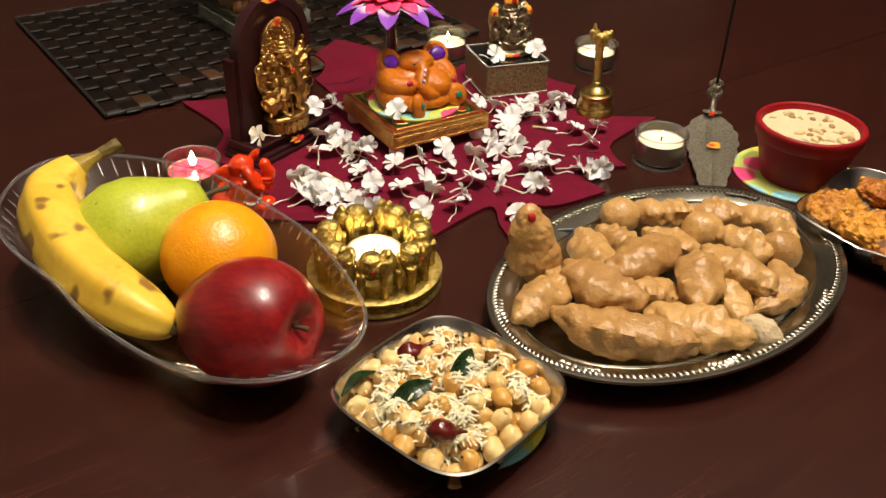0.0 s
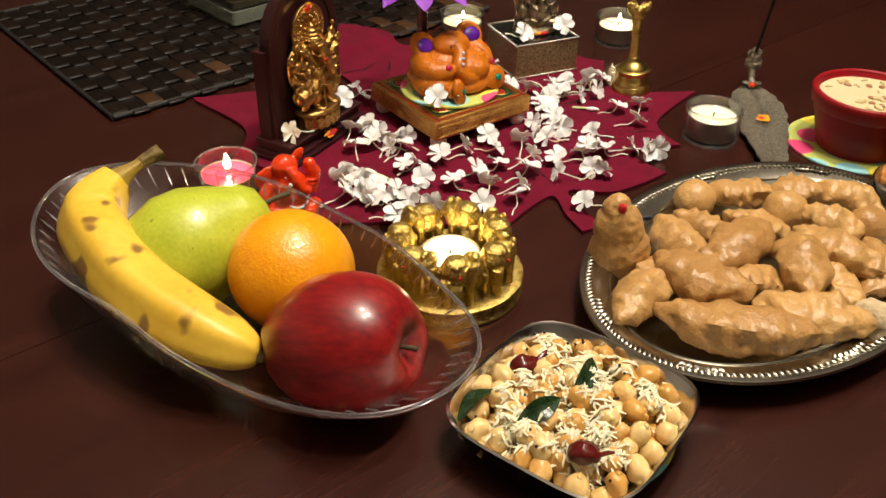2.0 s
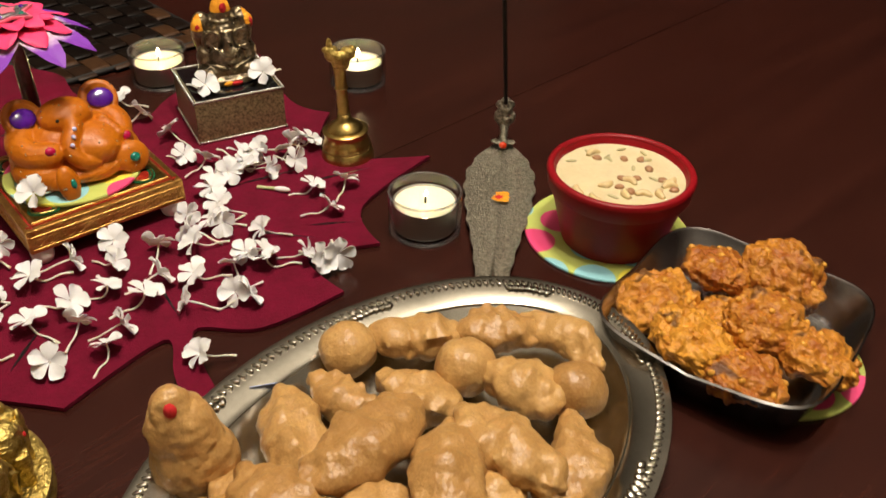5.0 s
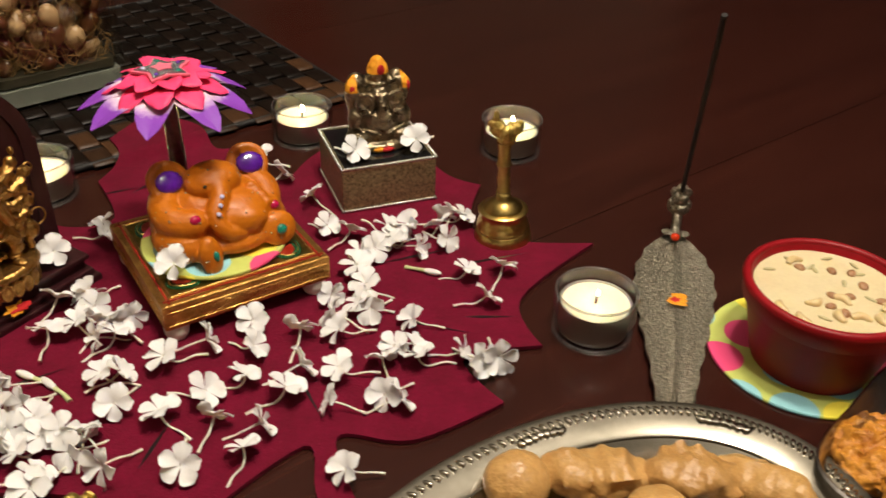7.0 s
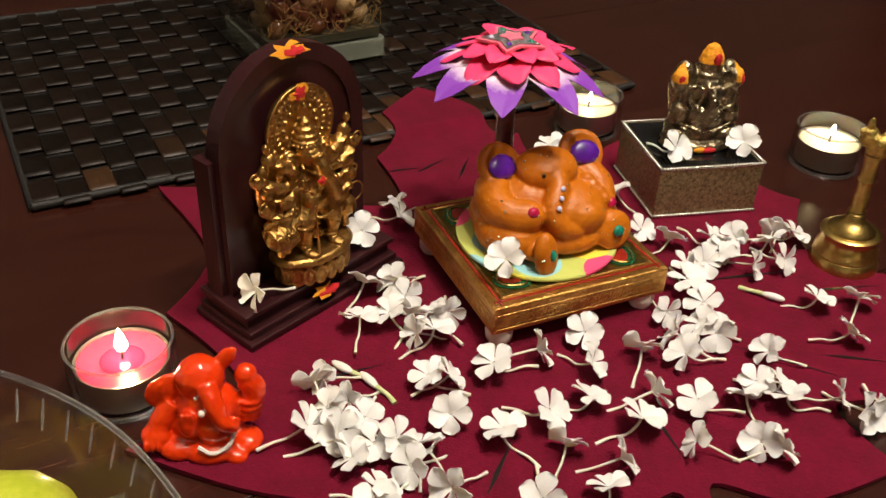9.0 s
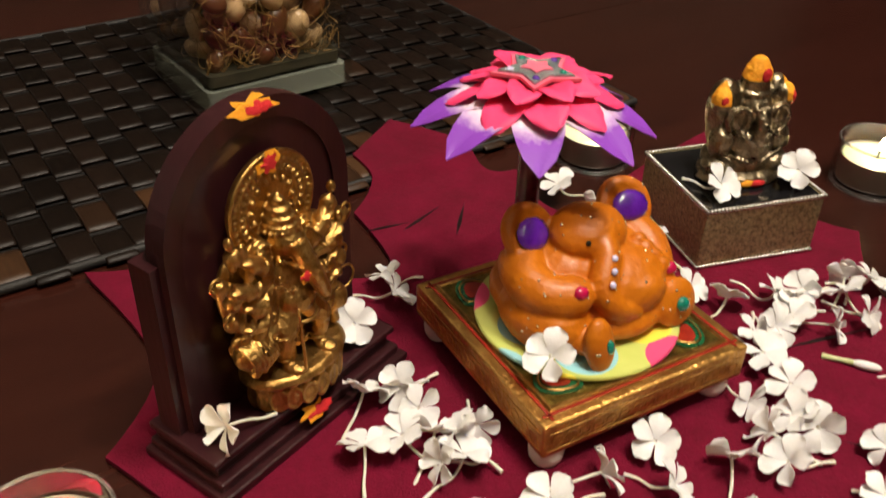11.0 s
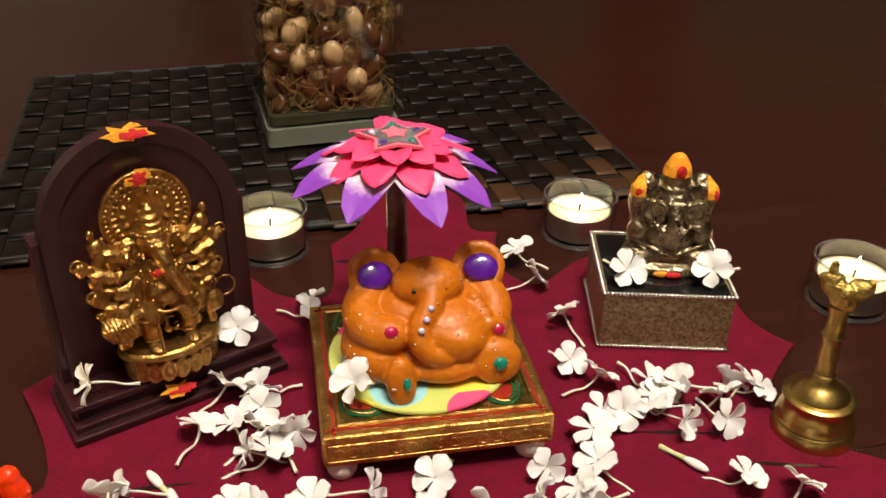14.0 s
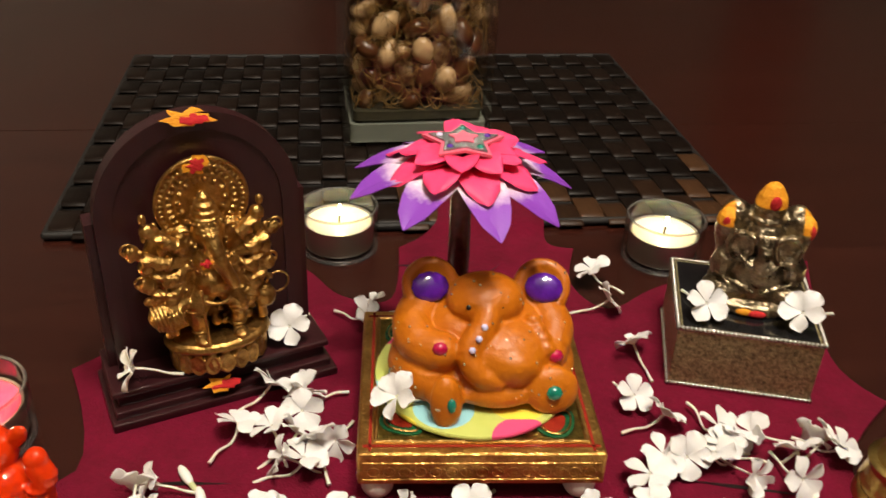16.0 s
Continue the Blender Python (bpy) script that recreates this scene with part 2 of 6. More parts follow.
FLAME = glow("candle_flame", (1.0, 0.74, 0.38), 190.0)
CUP_GLASS = thin_glass("clear_glass", (0.95, 0.965, 0.95), 0.03, 1.75)
BOWL_GLASS = thin_glass("cut_glass", (0.975, 0.975, 0.98), 0.06, 1.6)
CUT_EDGE = surface("bright_cut_glass_edge", (0.86, 0.86, 0.88), (0.95, 0.95, 0.97), 200, 0.06, coat=0.0)
CUT_EDGE.node_tree.nodes["Principled BSDF"].inputs["Transmission Weight"].default_value = 0.97
ORANGE_CLAY = surface("painted_orange_clay", (0.43, 0.105, 0.0012), (0.55, 0.160, 0.0025), 45, 0.46, bump=0.55, bump_scale=300, coat=0.08, shine=0.4)
SPARKLE = surface("glitter", (0.75, 0.66, 0.42), (0.9, 0.85, 0.7), 300, 0.15, metal=0.9)
GEM_PURPLE = surface("purple_gem", (0.06, 0.006, 0.22), (0.12, 0.015, 0.36), 300, 0.06, coat=1.0)
GEM_RED = surface("magenta_gem", (0.36, 0.004, 0.045), (0.52, 0.01, 0.08), 300, 0.06, coat=1.0)
GEM_GREEN = surface("teal_gem", (0.003, 0.12, 0.085), (0.01, 0.26, 0.18), 300, 0.06, coat=1.0)
GEM_CLEAR = surface("iridescent_gem", (0.35, 0.45, 0.75), (0.85, 0.65, 0.8), 500, 0.06, coat=1.0)
BLACK_DOT = surface("black_paint", (0.005, 0.004, 0.004), (0.01, 0.008, 0.008), 200, 0.3)
POLKA = polka("polka_dot_card")
CARD = surface("card_edge", (0.55, 0.52, 0.42), (0.66, 0.62, 0.5), 200, 0.7)
LOTUS_OUT = petal_fade("lilac_petal", (0.85, 0.70, 0.80), (0.23, 0.045, 0.46), 0.0235, 0.0325)
LOTUS_IN = petal_fade("hot_pink_petal", (0.72, 0.025, 0.08), (0.93, 0.055, 0.19), 0.004, 0.018, 0.55)
LOTUS_STEM = surface("maroon_glitter_tape", (0.06, 0.005, 0.018), (0.13, 0.012, 0.035), 300, 0.25, bump=0.3, coat=0.4)
STAR_PINK = surface("pink_card", (0.72, 0.12, 0.2), (0.8, 0.18, 0.26), 200, 0.5)
STAR_SILVER = surface("holographic_glitter", (0.14, 0.16, 0.17), (0.62, 0.66, 0.68), 900, 0.22, metal=0.85, bump=1.0, bump_scale=1500)
PETAL = surface("white_petal", (0.73, 0.725, 0.705), (0.83, 0.825, 0.805), 140, 0.5, sss=0.15, bump=0.12, bump_scale=500)
STALK = surface("pale_green_tube", (0.70, 0.69, 0.55), (0.82, 0.81, 0.70), 200, 0.5, sss=0.2)
BUD = surface("green_bud", (0.40, 0.48, 0.16), (0.66, 0.68, 0.42), 200, 0.5)
TURMERIC = surface("turmeric_paste", (0.72, 0.26, 0.006), (0.84, 0.38, 0.012), 260, 0.75, bump=0.6, bump_scale=700)
KUMKUM = surface("vermilion_powder", (0.42, 0.006, 0.008), (0.62, 0.015, 0.02), 300, 0.8, bump=0.6, bump_scale=900)
RED_GLAZE = surface("orange_red_enamel", (0.64, 0.028, 0.003), (0.76, 0.05, 0.004), 60, 0.13, coat=0.8)
CERAMIC = surface("red_glazed_ceramic", (0.21, 0.002, 0.006), (0.28, 0.004, 0.009), 22, 0.45, coat=0.0, bump=0.06, bump_scale=60, shine=0.28)
PAYASAM = surface("milky_pudding", (0.60, 0.51, 0.30), (0.70, 0.61, 0.39), 70, 0.28, sss=0.3, bump=0.15, bump_scale=160)
CASHEW = surface("soaked_cashew", (0.56, 0.42, 0.20), (0.70, 0.56, 0.30), 120, 0.35, sss=0.2)
RAISIN = surface("brown_raisin", (0.27, 0.12, 0.05), (0.44, 0.25, 0.12), 200, 0.35, bump=0.5)
PISTA = surface("green_pistachio", (0.42, 0.37, 0.19), (0.54, 0.48, 0.26), 200, 0.4)
DOUGH = surface("steamed_wheat_dough", (0.35, 0.180, 0.053), (0.54, 0.320, 0.110), 110, 0.42, bump=0.6, bump_scale=260, sss=0.12, island=0.25, depth=0.0020, shine=0.55, rough_var=0.14, fine=0.5)
CRUMB = surface("broken_dough", (0.46, 0.34, 0.18), (0.62, 0.50, 0.32), 160, 0.8, bump=0.8, bump_scale=300, depth=0.002)
FRIED = surface("fried_lentil_crust", (0.30, 0.078, 0.005), (0.68, 0.315, 0.032), 110, 0.48, bump=1.0, bump_scale=300, island=0.3, spots=(0.62, 70, (0.05, 0.012, 0.005), 0.8), depth=0.0024, shine=0.45)
LENTIL = surface("fried_split_lentil", (0.50, 0.20, 0.02), (0.74, 0.40, 0.06), 200, 0.45, shine=0.35)
CHICKPEA = surface("cooked_chickpea", (0.58, 0.31, 0.070), (0.75, 0.54, 0.23), 70, 0.36, bump=0.4, bump_scale=260, sss=0.25, island=1.0)
COCONUT = surface("grated_coconut", (0.80, 0.75, 0.46), (0.90, 0.87, 0.68), 200, 0.5, sss=0.2)
CURRY_LEAF = surface("fried_curry_leaf", (0.004, 0.014, 0.005), (0.02, 0.05, 0.013), 120, 0.25, bump=0.3, bump_scale=400)
CHILLI = surface("dried_red_chilli", (0.05, 0.004, 0.004), (0.14, 0.012, 0.008), 110, 0.2, bump=0.4, bump_scale=220)
MUSTARD = surface("mustard_seed", (0.012, 0.008, 0.006), (0.03, 0.02, 0.015), 200, 0.4)
BANANA = surface("ripe_banana_skin", (0.68, 0.40, 0.028), (0.80, 0.55, 0.060), 28, 0.45, bump=0.12, bump_scale=160, sss=0.1, spots=(0.575, 42, (0.15, 0.060, 0.014), 0.85))
BANANA_TIP = surface("brown_banana_stalk", (0.05, 0.03, 0.01), (0.22, 0.15, 0.035), 120, 0.6, bump=0.5)
BANANA_NECK = surface("olive_banana_neck", (0.16, 0.10, 0.018), (0.42, 0.29, 0.035), 110, 0.55, bump=0.4)
PEAR = surface("green_pear_skin", (0.37, 0.43, 0.022), (0.52, 0.57, 0.055), 60, 0.34, bump=0.2, bump_scale=350, coat=0.2, spots=(0.70, 240, (0.14, 0.13, 0.015), 0.6), fine=0.5)
ORANGE_PEEL = surface("orange_peel", (0.80, 0.29, 0.003), (0.87, 0.38, 0.006), 30, 0.33, bump=0.45, bump_scale=520, coat=0.2)
APPLE = surface("red_apple_skin", (0.105, 0.002, 0.006), (0.34, 0.014, 0.011), 50, 0.32, bump=0.10, bump_scale=260, coat=0.18, spots=(0.62, 34, (0.55, 0.24, 0.04), 0.5), stretch=(1, 1, 0.22), fine=0.4)
APPLE_STEM = surface("apple_stalk", (0.03, 0.022, 0.01), (0.08, 0.06, 0.02), 300, 0.7)
PEBBLE = surface("river_pebble", (0.085, 0.030, 0.009), (0.58, 0.385, 0.20), 24, 0.32, bump=0.15, island=1.3)
ROOTS = surface("dry_roots", (0.16, 0.085, 0.020), (0.34, 0.20, 0.055), 150, 0.6)
MOSS = surface("green_silt", (0.012, 0.011, 0.004), (0.045, 0.036, 0.012), 160, 0.8, bump=0.6)
INCENSE = surface("charcoal_incense", (0.006, 0.005, 0.005), (0.016, 0.012, 0.011), 300, 0.85)
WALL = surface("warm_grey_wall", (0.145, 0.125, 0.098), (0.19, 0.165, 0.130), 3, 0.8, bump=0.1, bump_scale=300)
# unseen walls: maroon darkens the table's reflection on the right, pale lightens the left
WALL_DARKENED = surface("maroon_wall_for_dark_reflection", (0.028, 0.009, 0.008), (0.042, 0.013, 0.011), 3, 0.8, bump=0.1, bump_scale=300)
WALL_LIGHTENED = surface("pale_wall_for_light_reflection", (0.66, 0.63, 0.56), (0.72, 0.69, 0.61), 3, 0.8, bump=0.1, bump_scale=300)
CEILING = surface("dim_ceiling_paint", (0.62, 0.58, 0.52), (0.68, 0.64, 0.57), 3, 0.9)
FLOOR = surface("dark_floor", (0.05, 0.03, 0.018), (0.09, 0.055, 0.03), 6, 0.5)
RED_PANEL = surface("dark_red_panel", (0.16, 0.012, 0.010), (0.26, 0.022, 0.014), 9, 0.85, bump=0.3, bump_scale=400)
STICKER = surface("pale_blue_paper", (0.20, 0.30, 0.62), (0.42, 0.50, 0.80), 120, 0.35)

# ---- builders ----
TABLE_TURN = 39.8


def link(name, bm, material, smooth=True):
    me = bpy.data.meshes.new(name)
    bm.normal_update()
    for f in bm.faces:
        f.smooth = smooth
    bm.to_mesh(me)
    bm.free()
    if smooth:
        me.set_sharp_from_angle(angle=radians(56))
    for m in material if isinstance(material, (list, tuple)) else (material,):
        me.materials.append(m)
    return new(name, me)


def part(name, bm, material, parent, label="", smooth=True, at=None):
    ob = link(name, bm, material, smooth)
    ob.parent = parent
    if at is not None:
        ob.matrix_basis = at
    return tagged(ob, label)


def thing(name, m, label, category, group="", kind=""):
    ob = new(name)
    ob.empty_display_size = 0.01
    ob.matrix_world = m
    return tagged(ob, label, category, group, kind)


def solo(name, bm, material, m, label, category, group="", kind="", smooth=True):
    ob = link(name, bm, material, smooth)
    ob.matrix_world = m
    return tagged(ob, label, category, group, kind)


def piece(name, mesh, parent, m):
    """A repeat on shared mesh data, as a part of its own."""
    ob = new(name, mesh)
    ob.parent = parent
    ob.matrix_basis = m
    return ob


def under(child, host):
    """Makes a part of a thing a piece of another of its parts, where it stands."""
    m = host.matrix_basis.inverted() @ child.matrix_basis
    child.parent = host
    child.matrix_basis = m
    return child


def lathe(profile, seg=48, bm=None, m=None, mat_index=0):
    bm = bm or bmesh.new()
    m = m or Matrix()
    rings = []
    for r, z in profile:
        if r < 1e-6:
            rings.append([bm.verts.new(m @ Vector((0, 0, z)))])
        else:
            rings.append([bm.verts.new(m @ Vector((r * math.cos(a), r * math.sin(a), z))) for a in (2 * math.pi * k / seg for k in range(seg))])
    for a, b in zip(rings, rings[1:]):
        for k in range(seg):
            n = (k + 1) % seg
            if len(a) == 1 and len(b) == 1:
                continue
            if len(a) == 1:
                f = bm.faces.new((a[0], b[n], b[k]))
            elif len(b) == 1:
                f = bm.faces.new((a[k], a[n], b[0]))
            else:
                f = bm.faces.new((a[k], a[n], b[n], b[k]))
            f.material_index = mat_index
    return bm


def block(sx, sy, sz, bevel=0.0, m=None, bm=None, seg=2, mat_index=0):
    """A box on z = 0, centred in x and y."""
    own = bmesh.new()
    bmesh.ops.create_cube(own, size=1.0, matrix=Matrix.Translation((0, 0, sz / 2)) @ Matrix.Diagonal((sx, sy, sz, 1)))
    if bevel:
        bmesh.ops.bevel(own, geom=own.edges[:], offset=bevel, segments=seg, profile=0.6, affect="EDGES")
    for f in own.faces:
        f.material_index = mat_index
    if m:
        own.transform(m)
    if bm is None:
        return own
    return merge(bm, own)


def merge(bm, other, m=None):
    if m:
        other.transform(m)
    made = {v: bm.verts.new(v.co) for v in other.verts}
    for f in other.faces:
        try:
            g = bm.faces.new([made[v] for v in f.verts])
            g.material_index, g.smooth = f.material_index, f.smooth
        except ValueError:
            pass
    other.free()
    return bm


def ball(bm, at, radii, rot=(0, 0, 0), u=20, v=12, mat_index=0):
    m = pose(*at, *rot) @ Matrix.Diagonal((*radii, 1))
    made = bmesh.ops.create_uvsphere(bm, u_segments=u, v_segments=v, radius=1.0, matrix=m)
    for vert in made["verts"]:
        for f in vert.link_faces:
            f.material_index = mat_index
    return bm


def tube(bm, points, radii, seg=10, cap=True, mat_index=0):
    """A round bar along points, with a radius at each."""
    pts = [Vector(p) for p in points]
    if not isinstance(radii, (list, tuple)):
        radii = [radii] * len(pts)
    up = Vector((0.13, 0.27, 0.95))
    rings = []
    for k, p in enumerate(pts):
        way = (pts[min(k + 1, len(pts) - 1)] - pts[max(k - 1, 0)]).normalized()
        side = way.cross(up)
        if side.length < 1e-4:
            side = way.cross(Vector((1, 0, 0)))
        side.normalize()
        top = side.cross(way)
        rings.append([bm.verts.new(p + radii[k] * (side * math.cos(a) + top * math.sin(a))) for a in (2 * math.pi * j / seg for j in range(seg))])
    for a, b in zip(rings, rings[1:]):
        for j in range(seg):
            n = (j + 1) % seg
            bm.faces.new((a[j], b[j], b[n], a[n])).material_index = mat_index
    if cap:
        bm.faces.new(rings[0]).material_index = mat_index
        bm.faces.new(rings[-1][::-1]).material_index = mat_index
    return bm


def curve_points(points, steps):
    """Points on a smooth line through the given ones."""
    p = [Vector(q) for q in points]
    p = [2 * p[0] - p[1], *p, 2 * p[-1] - p[-2]]
    out = []
    for k in range(1, len(p) - 2):
        for s in range(steps):
            t = s / steps
            a, b, c, d = p[k - 1], p[k], p[k + 1], p[k + 2]
            out.append(0.5 * (2 * b + (c - a) * t + (2 * a - 5 * b + 4 * c - d) * t * t + (3 * b - a - 3 * c + d) * t ** 3))
    return out + [p[-2]]


def ring(bm, radius, thick, m=None, seg=40, tseg=8, mat_index=0):
    m = m or Matrix()
    grid = []
    for k in range(seg):
        a = 2 * math.pi * k / seg
        grid.append([bm.verts.new(m @ Vector(((radius + thick * math.cos(b)) * math.cos(a), (radius + thick * math.cos(b)) * math.sin(a), thick * math.sin(b)))) for b in (2 * math.pi * j / tseg for j in range(tseg))])
    for k in range(seg):
        for j in range(tseg):
            n, i = (k + 1) % seg, (j + 1) % tseg
            bm.faces.new((grid[k][j], grid[n][j], grid[n][i], grid[k][i])).material_index = mat_index
    return bm


def sheet(outline, low, high, bm=None, mat_index=0):
    """A flat plate with the given outline (counter-clockwise)."""
    bm = bm or bmesh.new()
    bottom = [bm.verts.new((x, y, low)) for x, y in outline]
    top = [bm.verts.new((x, y, high)) for x, y in outline]
    n = len(outline)
    bm.faces.new(top).material_index = mat_index
    bm.faces.new(bottom[::-1]).material_index = mat_index
    for k in range(n):
        bm.faces.new((bottom[k], bottom[(k + 1) % n], top[(k + 1) % n], top[k])).material_index = mat_index
    return bm


def fused(bm, voxel, smooth=4):
    """The solids of a bmesh melted into one skin."""
    me = bpy.data.meshes.new("melt")
    bm.to_mesh(me)
    bm.free()
    ob = new("melt", me)
    r = ob.modifiers.new("melt", "REMESH")
    r.mode, r.voxel_size = "VOXEL", voxel
    if smooth:
        s = ob.modifiers.new("soften", "SMOOTH")
        s.factor, s.iterations = 0.5, smooth
    out = bmesh.new()
    out.from_object(ob, bpy.context.evaluated_depsgraph_get())
    bpy.data.objects.remove(ob)
    bpy.data.meshes.remove(me)
    return out


def rough_up(bm, size, amount, seed=0.0, second=0.0):
    """Pushes a skin in and out by noise; size is that of a lump."""
    bm.normal_update()
    shift = Vector((seed * 3.7, seed * 1.9, seed * 5.3))
    for v in bm.verts:
        n = noise.noise(v.co / size + shift)
        if second:
            n += second * noise.noise(v.co / size * 2.7 + shift)
        v.co += v.normal * n * amount
    return bm


# ---- the room: unseen plain walls, floor and ceiling round the table, wall tones set for its reflections ----
FLOOR_Z = -0.75
for nm, sx, sy, sz, x, y, z, mat in (
    ("floor", 7.2, 7.2, 0.1, 0.2, 0.7, FLOOR_Z - 0.1, FLOOR),
    ("ceiling", 7.2, 7.2, 0.1, 0.2, 0.7, FLOOR_Z + 2.6, CEILING),
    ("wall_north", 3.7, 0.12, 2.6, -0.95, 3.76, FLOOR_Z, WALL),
    # this stretch is darkened only to deepen the reflection at the table's far right
    ("wall_north_1", 2.3, 0.12, 2.6, 2.05, 3.76, FLOOR_Z, WALL_DARKENED),
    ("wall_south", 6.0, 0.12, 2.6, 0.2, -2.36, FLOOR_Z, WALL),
    ("wall_east", 0.12, 6.24, 2.6, 3.26, 0.7, FLOOR_Z, WALL_DARKENED),
    ("wall_west", 0.12, 6.24, 2.6, -2.86, 0.7, FLOOR_Z, WALL_LIGHTENED),
):
    solo(nm, block(sx, sy, sz), mat, pose(x, y, z), "plain room " + nm.split("_")[0] + " round the dining table", nm.split("_")[0], kind="structure", smooth=False)

# a narrow folded red panel, added unseen to give the table its red reflection
bm = bmesh.new()
folds = [(x * 0.01 - 0.15, 0.016 * math.sin(x * 1.15) + 0.006 * math.sin(x * 2.7)) for x in range(31)]
lines = [[bm.verts.new((x, y + d, z)) for x, y in folds] for d, z in ((0, 0.0), (0, 1.25), (0.004, 1.25), (0.004, 0.0))]
for a, b in zip(lines, lines[1:] + lines[:1]):
    for k in range(30):
        bm.faces.new((a[k], a[k + 1], b[k + 1], b[k]))
for k in (0, 30):
    bm.faces.new([line[k] for line in lines])
bmesh.ops.recalc_face_normals(bm, faces=bm.faces[:])
solo("wall_hanging", bm, RED_PANEL, pose(-0.60, 3.655, 0.48), "narrow folded dark red panel, stand-in for an unknown red thing mirrored in the table", "wall hanging")

# ---- the table: three leaves with narrow seams, on four legs ----
table = thing("dining_table", pose(0, 0.55, 0, 0, 0, TABLE_TURN), "dark reddish-brown lacquered wooden dining table with leaf seams", "table")
# seams at 0.0095 and 0.397 from the table's middle line
for low, high in ((-0.80, 0.0092), (0.0098, 0.3967), (0.3973, 1.10)):
    part("table_leaf", block(2.3, high - low, 0.035, 0.0003, Matrix.Translation((0, (low + high) / 2, -0.035))), WOOD, table, smooth=False)
part("apron", block(2.0, 1.6, 0.08, 0.004, Matrix.Translation((0, 0.15, -0.116))), WOOD, table, smooth=False)
for x in (-1.02, 1.02):
    for y in (-0.68, 0.98):
        part("leg", block(0.07, 0.07, 0.714, 0.006, Matrix.Translation((x, y, -0.75))), WOOD, table, smooth=False)

# ---- the woven place mat ----
MAT_W, MAT_D = 0.405, 0.300
mat_m = pose(-0.2420, 0.8630, 0.0005, 0, 0, 40.3)
mat_thing = thing("place_mat", mat_m, "dark woven wooden-slat place mat lying on the table", "place mat")
part("backing", block(MAT_W - 0.004, MAT_D - 0.006, 0.0012), CORD, mat_thing, smooth=False)


def slat_mesh(material, length, width):
    bm = bmesh.new()
    rows = []
    for k in range(7):
        y = (k / 6 - 0.5) * length
        z = 0.0030 - 0.0011 * abs(2 * k / 6 - 1) ** 6
        rows.append([bm.verts.new((x * width / 2, y, z - (0.0004 if abs(x) == 1 else 0))) for x in (-1, -0.85, 0.85, 1)])
    for a, b in zip(rows, rows[1:]):
        for j in range(3):
            bm.faces.new((a[j], a[j + 1], b[j + 1], b[j]))
    edge = bmesh.ops.extrude_face_region(bm, geom=bm.faces[:])
    bmesh.ops.translate(bm, vec=(0, 0, -0.0010), verts=[g for g in edge["geom"] if isinstance(g, bmesh.types.BMVert)])
    bmesh.ops.recalc_face_normals(bm, faces=bm.faces[:])
    me = bpy.data.meshes.new("slat")
    for f in bm.faces:
        f.smooth = True
    bm.to_mesh(me)
    bm.free()
    me.materials.append(material)
    return me


COLS, CELL = 27, 0.0305
pitch = MAT_W / COLS
long_dark, long_brown = slat_mesh(SLAT, CELL * 0.86, pitch * 0.985), slat_mesh(SLAT_BROWN, CELL * 0.86, pitch * 0.985)
pick = random.Random(4)
for c in range(COLS):
    x = (c + 0.5) * pitch - MAT_W / 2
    y = -MAT_D / 2 + (0.25 * CELL if c % 2 else 0.5 * CELL)
    while y < MAT_D / 2 - 0.004:
        edge = y < -MAT_D / 2 + 1.35 * CELL
        mesh = long_brown if pick.random() < ((0.72 if x > -0.01 else 0.12) if edge else 0.004) else long_dark
        piece("slat", mesh, mat_thing, pose(x, y, 0.0014, pick.uniform(-0.7, 0.7), pick.uniform(-0.8, 0.8), pick.uniform(-0.4, 0.4)))
        y += CELL
bm = bmesh.new()
for k in range(24):
    y = (k - 11.5) * CELL / 2
    if abs(y) < MAT_D / 2 - 0.003:
        block(MAT_W, CELL * 0.16, 0.0011, 0, Matrix.Translation((0, y + CELL * 0.12, 0.0012)), bm)
part("cross_weave", bm, CORD, mat_thing, smooth=False)
for y in (-MAT_D / 2, MAT_D / 2):
    part("hem", tube(bmesh.new(), [(-MAT_W / 2, y, 0.0026), (MAT_W / 2, y, 0.0026)], 0.0022), CORD, mat_thing)
for x in (-MAT_W / 2, MAT_W / 2):
    part("hem", tube(bmesh.new(), [(x, -MAT_D / 2, 0.0024), (x, MAT_D / 2, 0.0024)], 0.0020), CORD, mat_thing)

# ---- the felt leaf ----
# tips and bays of a maple leaf, tips sharp and bays hollow, in centimetres
LEAF = [(17.7, 67.7, 1), (13.2, 61.8, 0), (14.2, 57.9, 1), (10.2, 56.6, 0), (12.2, 53.6, 1), (8.2, 50.9, 0), (4.9, 51.0, 0), (5.4, 48.8, 0), (6.5, 46.5, 1), (5.1, 45.8, 1), (4.3, 47.8, 0), (3.4, 50.2, 0),
        (-0.2, 45.8, 1), (-5.5, 46.8, 0), (-12.0, 46.6, 0), (-17.0, 47.3, 1), (-14.0, 51.5, 0), (-19.2, 55.3, 1), (-19.3, 60.2, 0), (-24.5, 65.3, 1),
        (-17.6, 67.6, 0), (-13.5, 66.7, 0), (-11.3, 68.0, 0), (-13.9, 72.3, 1), (-13.5, 75.3, 0), (-15.0, 77.6, 1), (-13.7, 82.2, 1), (-9.6, 80.4, 0),
        (-7.6, 77.7, 0), (-6.1, 78.0, 1), (-4.6, 74.6, 0), (-2.0, 73.7, 0), (-0.4, 77.8, 0), (5.0, 84.6, 1), (8.0, 76.2, 0), (10.9, 74.2, 1), (10.3, 70.2, 0), (11.6, 67.6, 0)]


